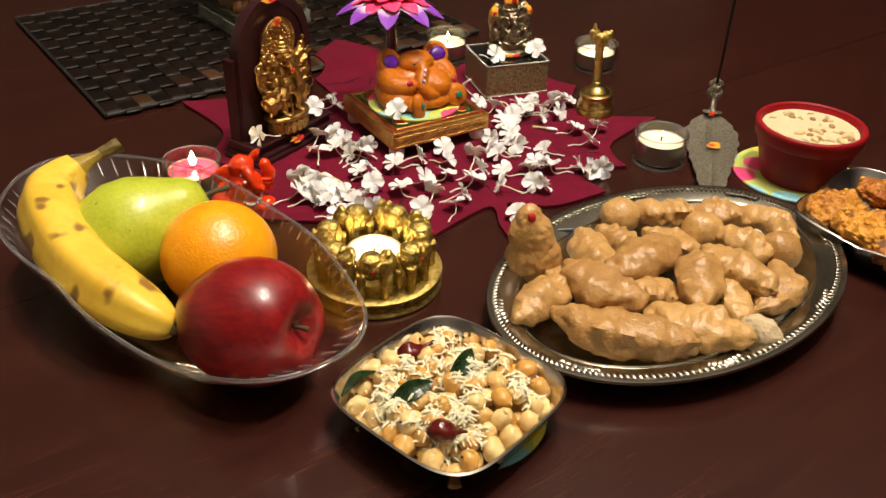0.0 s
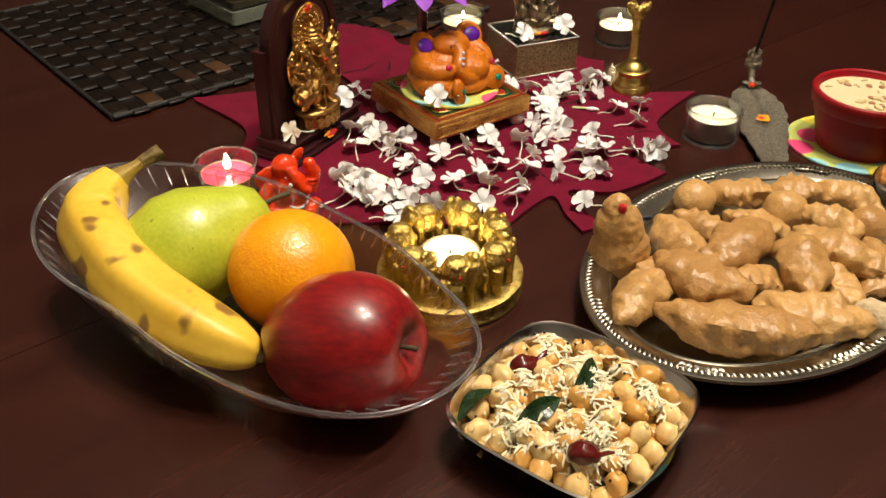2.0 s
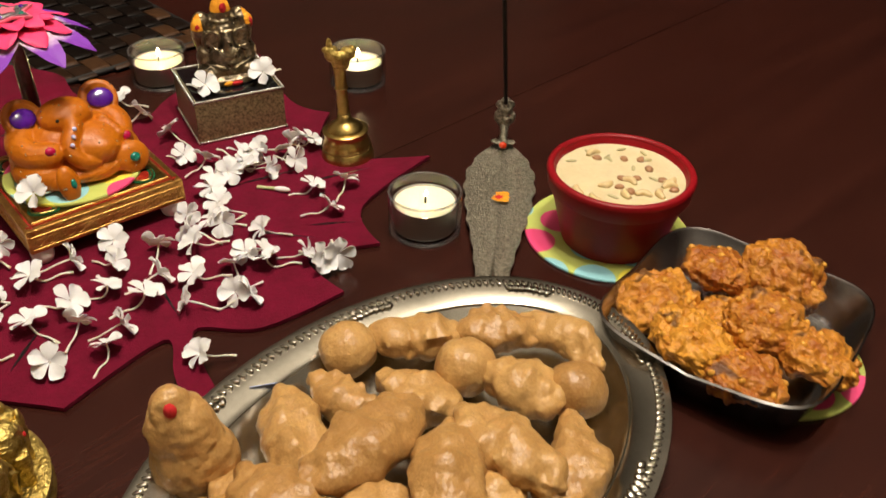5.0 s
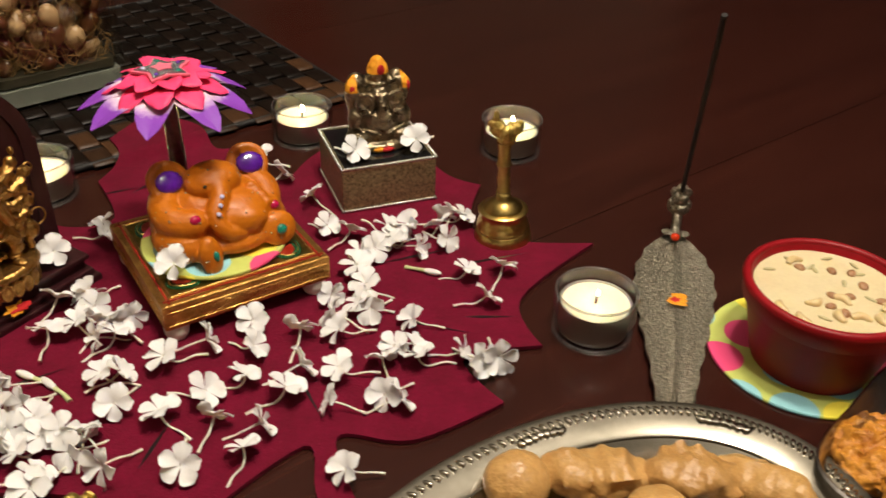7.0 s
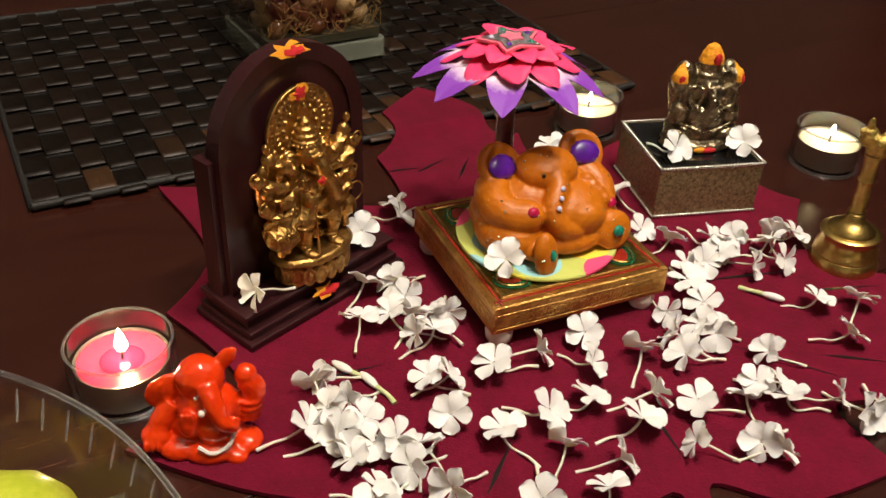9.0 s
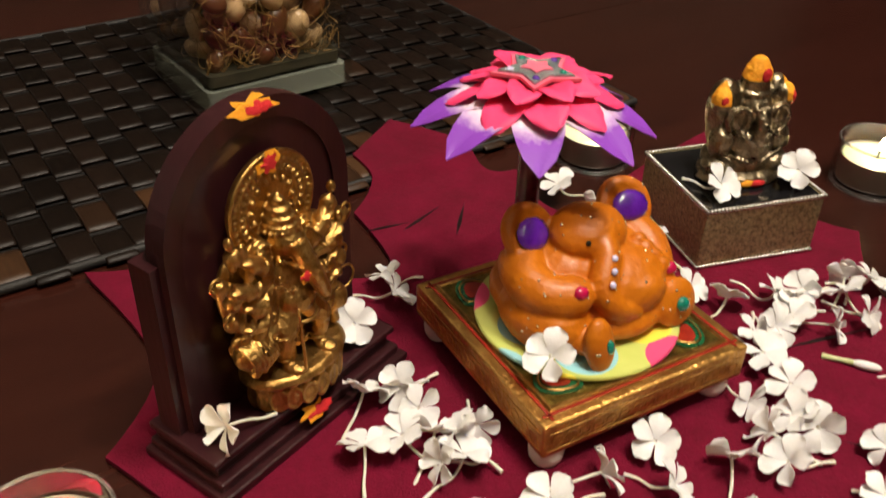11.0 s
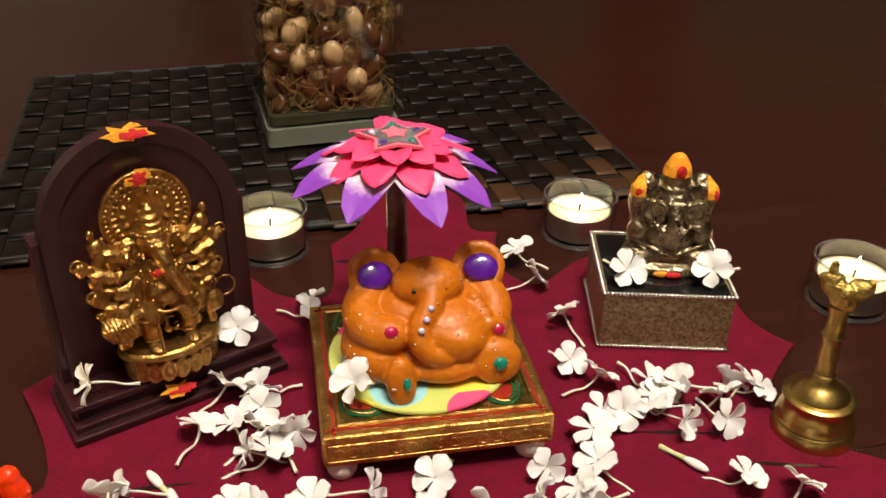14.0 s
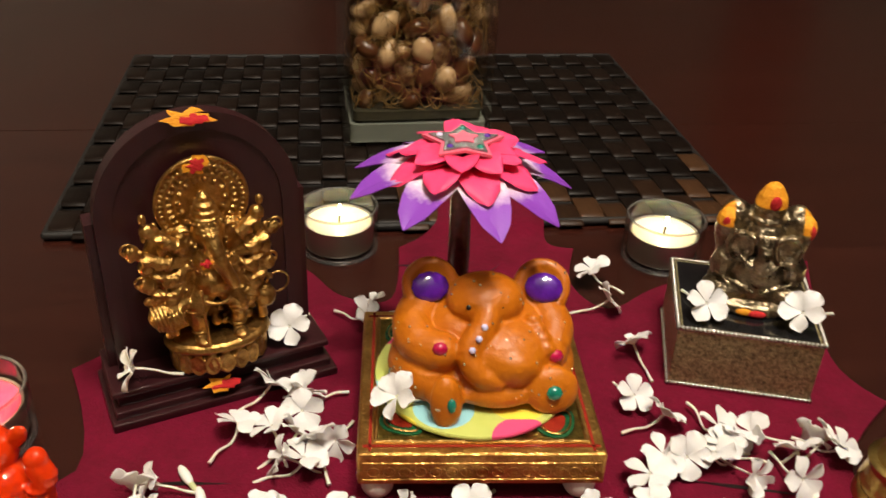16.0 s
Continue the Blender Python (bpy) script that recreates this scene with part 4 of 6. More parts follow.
gem(bm, (-0.0180, 0.0058, 0.0345), (0.0074, 0.0060, 0.0018), (50, 0, 10), 1, 12)
gem(bm, (0.0258, 0.0058, 0.0345), (0.0074, 0.0060, 0.0018), (50, 0, -10), 1, 12)
gem(bm, (-0.0150, -0.0205, 0.0245), (0.0030, 0.0026, 0.0022), (58, 0, 0), 2)
gem(bm, (0.0285, -0.0170, 0.0190), (0.0030, 0.0026, 0.0022), (58, 0, 0), 2)
gem(bm, (-0.0108, -0.0340, 0.0092), (0.0018, 0.0030, 0.0018), (74, 0, 10), 3)
gem(bm, (0.0275, -0.0275, 0.0098), (0.0032, 0.0029, 0.0022), (66, 0, 8), 3)
for x, y, z in ((0.0012, -0.0168, 0.0316), (-0.0010, -0.0200, 0.0287), (-0.0034, -0.0228, 0.0256)):
    gem(bm, (x, y, z), (0.0014, 0.0014, 0.0012), (55, 0, 0), 4, 6)
gem(bm, (0.0025, -0.0025, 0.0397), (0.0014, 0.0014, 0.0012), (25, 0, 0), 4, 6)
for s in (-1, 1):
    ball(bm, (0.002 + s * 0.0062, -0.0082, 0.0345), (0.0011, 0.0011, 0.0011), u=10, v=6, mat_index=5)
rnd = random.Random(12)
bm.faces.ensure_lookup_table()
count = len(bm.faces)
for k in range(190):
    f = bm.faces[rnd.randrange(count)]
    if f.material_index == 0 and f.normal.z > 0.1 and f.normal.y < 0.25:
        c = f.calc_center_median()
        ball(bm, c, (rnd.uniform(0.0003, 0.0007),) * 3, u=5, v=4, mat_index=6)
        bm.faces.ensure_lookup_table()
solo("clay_figurine", bm, [ORANGE_CLAY, GEM_PURPLE, GEM_RED, GEM_GREEN, GEM_CLEAR, BLACK_DOT, SPARKLE], stool_m @ pose(-0.0005, 0.001, 0.0266), "round orange painted clay figurine with glued gems on a coaster", "figurine")

# ---- the paper lotus behind it ----
lotus = thing("paper_lotus", pose(-0.0560, 0.6452, 0.0248, 0, 0, 35.5), "pink and purple cloth lotus on a maroon stem", "artificial flower")
part("stem", tube(bmesh.new(), [(0, 0, 0), (0.0006, 0, 0.04), (0, 0, 0.082)], [0.0047, 0.0045, 0.0040], 14), LOTUS_STEM, lotus)


def petal_bm(length, width, lift, droop, pointed, rows=9, cols=7):
    bm = bmesh.new()
    grid = []
    for k in range(rows):
        u = k / (rows - 1)
        w = width * (math.sin(math.pi * (0.13 + 0.72 * u)) ** 0.7 if not pointed else (math.sin(math.pi * (0.12 + 0.83 * u)) ** 0.72))
        if k == rows - 1:
            w = width * (0.06 if pointed else 0.42)
        line = []
        for j in range(cols):
            v = 2 * j / (cols - 1) - 1
            z = lift * math.sin(u * math.pi * 0.8) - droop * u * u + 0.12 * width * (v * v) * (1 - u) - 0.0006 * math.exp(-(v / 0.18) ** 2)
            line.append(bm.verts.new((length * u * (1.0 if pointed else 1 - 0.10 * v * v * u), w / 2 * v, z)))
        grid.append(line)
    for a, b in zip(grid, grid[1:]):
        for j in range(cols - 1):
            bm.faces.new((a[j], b[j], b[j + 1], a[j + 1]))
    low = bmesh.ops.extrude_face_region(bm, geom=bm.faces[:])
    bmesh.ops.translate(bm, vec=(0, 0, -0.0003), verts=[g for g in low["geom"] if isinstance(g, bmesh.types.BMVert)])
    bmesh.ops.recalc_face_normals(bm, faces=bm.faces[:])
    return bm


rnd = random.Random(2)
for k in range(9):
    bm = petal_bm(0.0430, 0.0185, 0.0045, 0.0090 + rnd.uniform(-0.003, 0.003), True)
    bm.transform(pose(0, 0, 0.0785, 0, 0, 40 * k + rnd.uniform(-5, 5)) @ pose(0.001, 0, 0))
    part("outer_petal", bm, LOTUS_OUT, lotus, "white petal with purple tip")
for k in range(18):
    upper = k >= 9
    bm = petal_bm(0.0230 if upper else 0.0310, 0.0130 if upper else 0.0165, 0.004, (0.000 if upper else 0.004) + rnd.uniform(-0.002, 0.002), False)
    bm.transform(pose(0, 0, 0.0840 if upper else 0.0812, 0, 0, 40 * k + 18 * upper + rnd.uniform(-8, 8)) @ pose(0.001, 0, 0, rnd.uniform(-16, 16), rnd.uniform(-7, 3), 0))
    part("inner_petal", bm, LOTUS_IN, lotus, "hot pink petal")


def star(r1, r2):
    return [((r1 if k % 2 == 0 else r2) * math.cos(math.pi * k / 5 + 0.3), (r1 if k % 2 == 0 else r2) * math.sin(math.pi * k / 5 + 0.3)) for k in range(10)]


card = part("star_card", sheet(star(0.0165, 0.0090), 0, 0.0012), STAR_PINK, lotus, "pink card star", smooth=False, at=pose(0, 0, 0.0892))
under(part("glitter_star", sheet(star(0.0140, 0.0074), 0, 0.0007), STAR_SILVER, lotus, "silver holographic glitter star", smooth=False, at=pose(0, 0, 0.0905)), card)
under(part("star_heart", sheet(star(0.0060, 0.0036), 0, 0.0006), STAR_PINK, lotus, smooth=False, at=pose(0, 0, 0.0913)), card)
for k in range(5):
    g = bmesh.new()
    gem(g, (0, 0, 0), (0.0014, 0.0014, 0.0012), (0, 0, 0), 0, 6)
    under(part("sequin", g, (GEM_PURPLE, GEM_GREEN, GEM_CLEAR)[k % 3], lotus, at=pose(0.0095 * math.cos(1.26 * k + 0.3), 0.0095 * math.sin(1.26 * k + 0.3), 0.0911)), card)

# ---- the glitter box with the bronze idol ----
box_m = pose(0.0410, 0.7355, 0.0028, 0, 0, 23.0)
BX, BY, BH = 0.0605, 0.0580, 0.0300
chest = thing("trinket_box", box_m, "dark glitter trinket box edged with silver beading", "box")
part("body", block(BX, BY, BH, 0.0008), GLITTER, chest, smooth=False)
part("lid_panel", block(BX - 0.004, BY - 0.004, 0.0007, 0.0003, Matrix.Translation((0, 0, BH - 0.0002))), BLACK_GLOSS, chest, "glossy black lid", smooth=False)
for z in (0.0009, BH + 0.0002):
    bm = bmesh.new()
    for k in range(4):
        side = pose(0, 0, 0, 0, 0, 90 * k)
        w, d = (BX, BY) if k % 2 == 0 else (BY, BX)
        for j in range(34):
            ball(bm, side @ Vector(((j / 33 - 0.5) * w, -d / 2, z)), (0.00125,) * 3, u=8, v=5)
    part("beading", bm, SILVER, chest, "row of silver beading")

bm = bmesh.new()
ball(bm, (0, 0.000, 0.003), (0.0190, 0.0140, 0.0034))
ball(bm, (0, 0.001, 0.009), (0.0178, 0.0118, 0.0085))
ball(bm, (0, 0.004, 0.024), (0.0168, 0.0060, 0.0200))      # back slab
for s in (-1, 1):
    ball(bm, (s * 0.0105, 0.003, 0.0300), (0.0078, 0.0068, 0.0150), (0, s * 6, 0))
    ball(bm, (s * 0.0142, 0.000, 0.0360), (0.0046, 0.0052, 0.0062))
    ball(bm, (s * 0.0125, -0.004, 0.0078), (0.0075, 0.0078, 0.0048), (0, 0, s * 20))
    ball(bm, (s * 0.0132, -0.003, 0.0190), (0.0050, 0.0058, 0.0075), (0, -s * 14, 0))
    ball(bm, (s * 0.0092, -0.0060, 0.0290), (0.0056, 0.0020, 0.0070), (0, s * 14, 0))      # ears
    ring(bm, 0.0048, 0.0006, pose(s * 0.0092, -0.0080, 0.0290, 90, 0, 0) @ Matrix.Diagonal((1, 1.3, 1, 1)), 18, 5)
    ball(bm, (s * 0.0030, -0.0088, 0.0345), (0.0013, 0.0010, 0.0008), u=8, v=6)
    for j in range(9):
        ball(bm, (s * (0.002 + 0.0018 * j), -0.0118 + 0.0006 * j, 0.0108 + 0.0006 * j), (0.0010,) * 3, u=6, v=4)
        ball(bm, (s * (0.001 + 0.0012 * j), -0.0112 + 0.0004 * j, 0.0195 + 0.00016 * j * j), (0.0008,) * 3, u=6, v=4)
ball(bm, (0, -0.003, 0.0165), (0.0112, 0.0088, 0.0085))      # belly
ball(bm, (0, -0.002, 0.0325), (0.0072, 0.0070, 0.0078))      # head
lathe([(0, 0.0), (0.0070, 0.0), (0.0074, 0.0014), (0.0060, 0.0024), (0.0062, 0.0070), (0.0052, 0.0112), (0.0028, 0.0152), (0, 0.0168)], 20, bm, pose(0, 0.0005, 0.0385))
tube(bm, curve_points([(0, -0.0078, 0.0335), (-0.0003, -0.0118, 0.0280), (-0.0022, -0.0126, 0.0232), (0.0006, -0.0126, 0.0212), (0.0024, -0.0126, 0.0232)], 5), [0.0034 - 0.0001 * k for k in range(21)], 10)
for j in range(24):
    a = math.pi * (1 + j / 23)
    ball(bm, (0.0187 * math.cos(a), 0.0137 * math.sin(a), 0.0012), (0.0012,) * 3, u=6, v=4)
bm = rough_up(fused(bm, 0.00055, 1), 0.0030, 0.00030, 5, 0.5)
for at, radii in (((0.0004, -0.0052, 0.0480), (0.0022, 0.0010, 0.0032)), ((-0.0152, -0.0036, 0.0372), (0.0020, 0.0014, 0.0026)), ((0.0156, -0.0034, 0.0362), (0.0024, 0.0014, 0.0034)), ((0.0012, -0.0140, 0.0018), (0.0042, 0.0014, 0.0016))):
    ball(bm, at, radii, u=12, v=8, mat_index=2)
ball(bm, (-0.0030, -0.0136, 0.0020), (0.0036, 0.0014, 0.0016), u=12, v=8, mat_index=1)
for f in bm.faces:
    c = f.calc_center_median()
    if f.material_index == 0 and (c.z > 0.0452 or (abs(c.x) > 0.0128 and 0.0355 < c.z and c.y < 0.002)):
        f.material_index = 1
solo("bronze_figurine", bm, [BRONZE, TURMERIC, KUMKUM], box_m @ pose(0.0015, 0.000, BH + 0.0005) @ Matrix.Diagonal((1.10, 1.05, 1.06, 1)), "small antique bronze seated figurine on the trinket box, dabbed with turmeric", "figurine")

# ---- candles ----


def tealight(x, y, label, wax, flame=0.0, level=0.0165, tall=0.0265, radius=0.0215):
    t = thing("tealight", pose(x, y, 0.0), label, "candle", "glass-cupped tealights")
    r = radius
    cup = part("glass_cup", lathe([(0, 0.0), (r * 0.92, 0.0), (r * 0.97, 0.0015), (r * 0.99, 0.006), (r, tall - 0.001), (r - 0.0006, tall), (r - 0.0018, tall - 0.0006), (r * 0.90, 0.006), (r * 0.86, 0.0035), (0, 0.0030)], 48), CUP_GLASS, t, "clear glass cup")
    under(part("rim", ring(bmesh.new(), r - 0.0008, 0.0006, Matrix.Translation((0, 0, tall - 0.0004)), 48, 6), CUT_EDGE, t), cup).visible_shadow = False
    under(part("foot_ring", ring(bmesh.new(), r * 0.93, 0.0011, Matrix.Translation((0, 0, 0.0016)), 48, 8), CUT_EDGE, t), cup).visible_shadow = False
    w = r * 0.845
    part("tin", lathe([(0, 0.0036), (w, 0.0036), (w + 0.0003, level - 0.002), (w + 0.0006, level + 0.0008), (w - 0.0003, level + 0.0006), (w - 0.0005, level - 0.001)], 40), TIN, t, "thin aluminium candle tin")
    block_of_wax = part("wax", lathe([(0, 0.0042), (w - 0.0006, 0.0042), (w - 0.0006, level), (w * 0.6, level - 0.0004), (0.004, level - 0.0010), (0, level - 0.0008)], 40), wax, t)
    if wax is PINK_WAX:
        under(part("wax_pool", lathe([(0.0086, level - 0.0002), (0.0075, level + 0.0002), (0, level + 0.0002)], 32), WAX_POOL, t, "molten dark pink wax"), block_of_wax)
    under(part("wick", tube(bmesh.new(), [(0, 0, level - 0.002), (0.0002, 0.0002, level + 0.0025), (0.0010, 0.0004, level + 0.0052)], 0.0006, 6), WICK, t), block_of_wax)
    if flame:
        h = flame
        under(part("flame", lathe([(0, level + 0.0038), (h * 0.16, level + 0.0038 + h * 0.12), (h * 0.21, level + 0.0038 + h * 0.3), (h * 0.13, level + 0.0038 + h * 0.65), (0, level + 0.0038 + h)], 16), FLAME, t, "small yellow candle flame", at=pose(0.0006, 0.0002, 0)), block_of_wax)
    return t


tealight(-0.1680, 0.7075, "lit ivory tealight in a clear glass cup beside the plaque", WAX, 0.0065)
tealight(-0.0195, 0.8035, "lit ivory tealight in a clear glass cup near the place mat", WAX, 0.0065)
tealight(0.1295, 0.7970, "lit ivory tealight in a clear glass cup behind the bell", WAX, 0.0075)
tealight(0.1685, 0.5960, "ivory tealight in a clear glass cup beside the incense holder", WAX, 0.0040, 0.0190)
tealight(-0.1860, 0.5060, "lit pink tealight in a clear glass cup", PINK_WAX, 0.0120)

# ---- the brass hand bell ----
bell = thing("hand_bell", pose(0.1228, 0.6815, 0.0006, 0, -2.5, 0), "brass hand bell with a carved finial handle", "bell")
part("bell_body", lathe([(0, 0.001), (0.0152, 0.0), (0.0172, 0.0006), (0.0171, 0.0035), (0.0161, 0.0080), (0.0156, 0.0084), (0.0160, 0.0094), (0.0150, 0.0108), (0.0153, 0.0122), (0.0143, 0.0135), (0.0140, 0.0158),
                        (0.0134, 0.0172), (0.0146, 0.0194), (0.0149, 0.0207), (0.0138, 0.0216), (0.0118, 0.0217), (0.0112, 0.0232), (0.0070, 0.0264), (0.0046, 0.0284), (0.0045, 0.0300), (0.0040, 0.0306), (0, 0.0306)], 56), BRASS, bell)
grip = part("handle", lathe([(0, 0.0304), (0.0040, 0.0304), (0.0045, 0.0312), (0.0036, 0.0322), (0.0043, 0.0332), (0.0035, 0.0344), (0.0040, 0.0400), (0.0034, 0.0460), (0.0038, 0.0494), (0.0046, 0.0504), (0.0038, 0.0516), (0.0035, 0.0580), (0.0042, 0.0642), (0, 0.0644)], 24), BRASS, bell)
bm = bmesh.new()
ball(bm, (0.001, 0, 0.0675), (0.0058, 0.0048, 0.0062))
ball(bm, (-0.0040, 0, 0.0730), (0.0046, 0.0038, 0.0052))
ball(bm, (0.0056, 0.0005, 0.0725), (0.0048, 0.0042, 0.0044))
ball(bm, (-0.0050, -0.0005, 0.0795), (0.0020, 0.0018, 0.0040))
ball(bm, (-0.0074, -0.001, 0.0760), (0.0026, 0.0018, 0.0020))
ball(bm, (0.0010, -0.003, 0.0705), (0.0034, 0.0034, 0.0050))
ball(bm, (0.0088, 0.001, 0.0745), (0.0022, 0.0022, 0.0030))
under(part("finial", rough_up(fused(bm, 0.0007, 1), 0.0025, 0.0006, 3, 0.5), OLD_GOLD, bell, "worn carved brass finial"), grip)

# ---- the leaf-shaped incense holder ----
leaf_m = pose(0.2160, 0.6245, 0.0, 0, 0, -9.8)
holder = thing("incense_holder", leaf_m, "oxidised silver leaf-shaped incense holder with a red bead", "incense holder")
bm = bmesh.new()
rows = []
for k in range(41):
    u = k / 40
    y = -0.0945 + 0.161 * u
    w = float(np.interp(u, (0, 0.05, 0.2, 0.4, 0.6, 0.72, 0.84, 0.93, 1.0), (0.0075, 0.0092, 0.0120, 0.0175, 0.0218, 0.0222, 0.0185, 0.0118, 0.0040))) * (1 + 0.045 * math.sin(u * 52))
    line = []
    for j in range(13):
        v = j / 6 - 1
        z = 0.0022 + 0.0020 * v * v + 0.0035 * (1 - u) ** 2 + (0.0016 * math.exp(-(v / 0.07) ** 2)) + 0.0004 * math.sin(j * 2.6 + k * 1.9)
        line.append(bm.verts.new((w * v, y, z)))
    rows.append(line)
for a, b in zip(rows, rows[1:]):
    for j in range(12):
        bm.faces.new((a[j], a[j + 1], b[j + 1], b[j]))
low = bmesh.ops.extrude_face_region(bm, geom=bm.faces[:])
bmesh.ops.translate(bm, vec=(0, 0, -0.0014), verts=[g for g in low["geom"] if isinstance(g, bmesh.types.BMVert)])
bmesh.ops.recalc_face_normals(bm, faces=bm.faces[:])
part("leaf_plate", bm, PEWTER, holder)
bm = bmesh.new()
for x, y in ((-0.010, 0.03), (0.010, 0.03), (0, -0.04)):
    ball(bm, (x, y, 0.0010), (0.003, 0.003, 0.0010))
part("feet", bm, PEWTER, holder)
bm = bmesh.new()
for s in (-1, 1):
    lathe([(0, 0), (0.0032, 0.0), (0.0036, 0.001), (0, 0.0014)], 12, bm, pose(s * 0.0050, 0.0630, 0.006))
tube(bm, curve_points([(0, 0.058, 0.005), (0, 0.066, 0.008), (0, 0.072, 0.015)], 4), 0.0030, 10)
ball(bm, (0, 0.0730, 0.0180), (0.0055, 0.0040, 0.0050))
ball(bm, (0, 0.0735, 0.0245), (0.0052, 0.0038, 0.0050))
ball(bm, (0, 0.0740, 0.0310), (0.0034, 0.0030, 0.0036))
for s in (-1, 1):
    ball(bm, (s * 0.0050, 0.0730, 0.0205), (0.0022, 0.0024, 0.0050))
    ball(bm, (s * 0.0042, 0.0730, 0.0295), (0.0024, 0.0012, 0.0030))
part("finial", rough_up(fused(bm, 0.0007, 1), 0.0025, 0.0005, 8), PEWTER, holder, "small cast silver finial")
bm = bmesh.new()
ball(bm, (0, 0.0585, 0.0065), (0.0027, 0.0027, 0.0024))
part("red_bead", bm, RED_GLAZE, holder, "glossy red bead")
kumkum(holder, pose(0.001, -0.0050, 0.0058, 3, 0, 20), 0.0050, 36, 0.5)
solo("incense_stick", tube(bmesh.new(), [(0, 0, 0), (-0.022, -0.090, 0.138)], 0.0013, 8), INCENSE, pose(0.2287, 0.6968, 0.0290), "thin black incense stick leaning out of its holder", "incense")

# ---- the small glossy red figurine ----
bm = bmesh.new()
ball(bm, (0, 0, 0.0100), (0.0150, 0.0120, 0.0100))
ball(bm, (0.002, -0.003, 0.0175), (0.0120, 0.0100, 0.0100))
ball(bm, (0.0, -0.001, 0.0290), (0.0090, 0.0085, 0.0088), u=24, v=16)      # head
ball(bm, (-0.0120, -0.0020, 0.0245), (0.0085, 0.0026, 0.0068), (0, -32, 12))      # ears
ball(bm, (0.0085, 0.0015, 0.0345), (0.0032, 0.0022, 0.0072), (0, 40, 0))
tube(bm, curve_points([(0.0030, -0.0070, 0.0300), (0.0055, -0.0120, 0.0255), (0.0080, -0.0145, 0.0205), (0.0115, -0.0140, 0.0175), (0.0128, -0.0120, 0.0200)], 5), [0.0042 - 0.00010 * k for k in range(21)], 12)      # trunk
ball(bm, (0.0160, 0.0000, 0.0290), (0.0042, 0.0040, 0.0042))      # raised hand and arm
tube(bm, curve_points([(0.0150, 0.0, 0.0275), (0.0185, -0.001, 0.0235), (0.0172, -0.002, 0.0165), (0.0160, -0.003, 0.0110)], 4), [0.0036, 0.0042, 0.0045, 0.0046, 0.0047, 0.0046, 0.0044, 0.0044, 0.0044, 0.0044, 0.0044, 0.0044, 0.0044], 12)
for k in range(4):
    ring(bm, 0.0044, 0.0008, pose(0.0172 - 0.0004 * k, -0.002, 0.0200 - 0.0026 * k), 16, 6)
ball(bm, (-0.0040, -0.0115, 0.0165), (0.0040, 0.0038, 0.0060))      # blessing hand
for k in range(3):
    ball(bm, (-0.0058 + 0.0018 * k, -0.0135, 0.0210), (0.0011, 0.0014, 0.0028), u=8, v=6)
tube(bm, [(-0.0100, -0.003, 0.0200), (-0.0150, -0.006, 0.0140), (-0.0165, -0.008, 0.0095)], [0.0040, 0.0042, 0.0046], 12)
ball(bm, (-0.0170, -0.0085, 0.0090), (0.0055, 0.0050, 0.0046))      # fist
for k in range(3):
    ball(bm, (-0.0200 + 0.0022 * k, -0.0130, 0.0080), (0.0011, 0.0018, 0.0026), u=8, v=6)
ball(bm, (0.0045, -0.0085, 0.0125), (0.0082, 0.0072, 0.0068))      # belly
ball(bm, (0.0030, -0.0125, 0.0045), (0.0105, 0.0062, 0.0044))      # folded legs
ball(bm, (-0.0080, -0.0100, 0.0045), (0.0085, 0.0065, 0.0044))
ball(bm, (0.0150, -0.0080, 0.0042), (0.0062, 0.0066, 0.0040), (0, 0, -25))
ball(bm, (0.0120, -0.0150, 0.0030), (0.0042, 0.0036, 0.0029))
bm = rough_up(fused(bm, 0.0006, 2), 0.005, 0.0004, 4, 0.4)
own = bmesh.new()
tube(own, curve_points([(-0.0010, -0.0165, 0.0100), (0.0040, -0.0182, 0.0082), (0.0098, -0.0160, 0.0098), (0.0126, -0.0125, 0.0150)], 5), 0.0008, 6)
for f in own.faces:
    f.material_index = 1
merge(bm, own)
for x, y, z, r in ((-0.0010, -0.0088, 0.0262, 0.0008), (0.0012, -0.0135, 0.0232, 0.0013)):
    ball(bm, (x, y, z), (r,) * 3, u=8, v=6, mat_index=1)
solo("red_figurine", bm, [RED_GLAZE, PEARL], pose(-0.1440, 0.4905, 0.0, 0, 0, 18) @ Matrix.Diagonal((1.03, 1.03, 1.05, 1)), "small glossy orange-red enamelled figurine", "figurine")

# ---- the golden elephant candle holder ----
gold_m = pose(-0.0355, 0.4035, 0.0, 0, 0, 12) @ Matrix.Diagonal((1.05, 1.05, 1.0, 1))
candle_holder = thing("elephant_candle_holder", gold_m, "antique gold candle holder ringed by small elephants", "candle holder")
part("base", lathe([(0, 0), (0.0400, 0), (0.0412, 0.0010), (0.0412, 0.0025), (0.0400, 0.0034), (0.0398, 0.0085), (0.0412, 0.0096), (0.0412, 0.0112), (0.0396, 0.0122), (0.0370, 0.0118), (0, 0.0118)], 64), OLD_GOLD, candle_holder)
bm = bmesh.new()
for k in range(44):
    a = 2 * math.pi * k / 44
    ring(bm, 0.0019, 0.00045, pose(0.0400 * math.cos(a), 0.0400 * math.sin(a), 0.0059, 90, 0, math.degrees(a) + 90), 10, 4)
part("scroll_band", bm, OLD_GOLD, candle_holder)
part("candle_tin", lathe([(0, 0.0120), (0.0165, 0.0120), (0.0168, 0.0240), (0.0162, 0.0240), (0.0158, 0.0225)], 40), TIN, candle_holder)
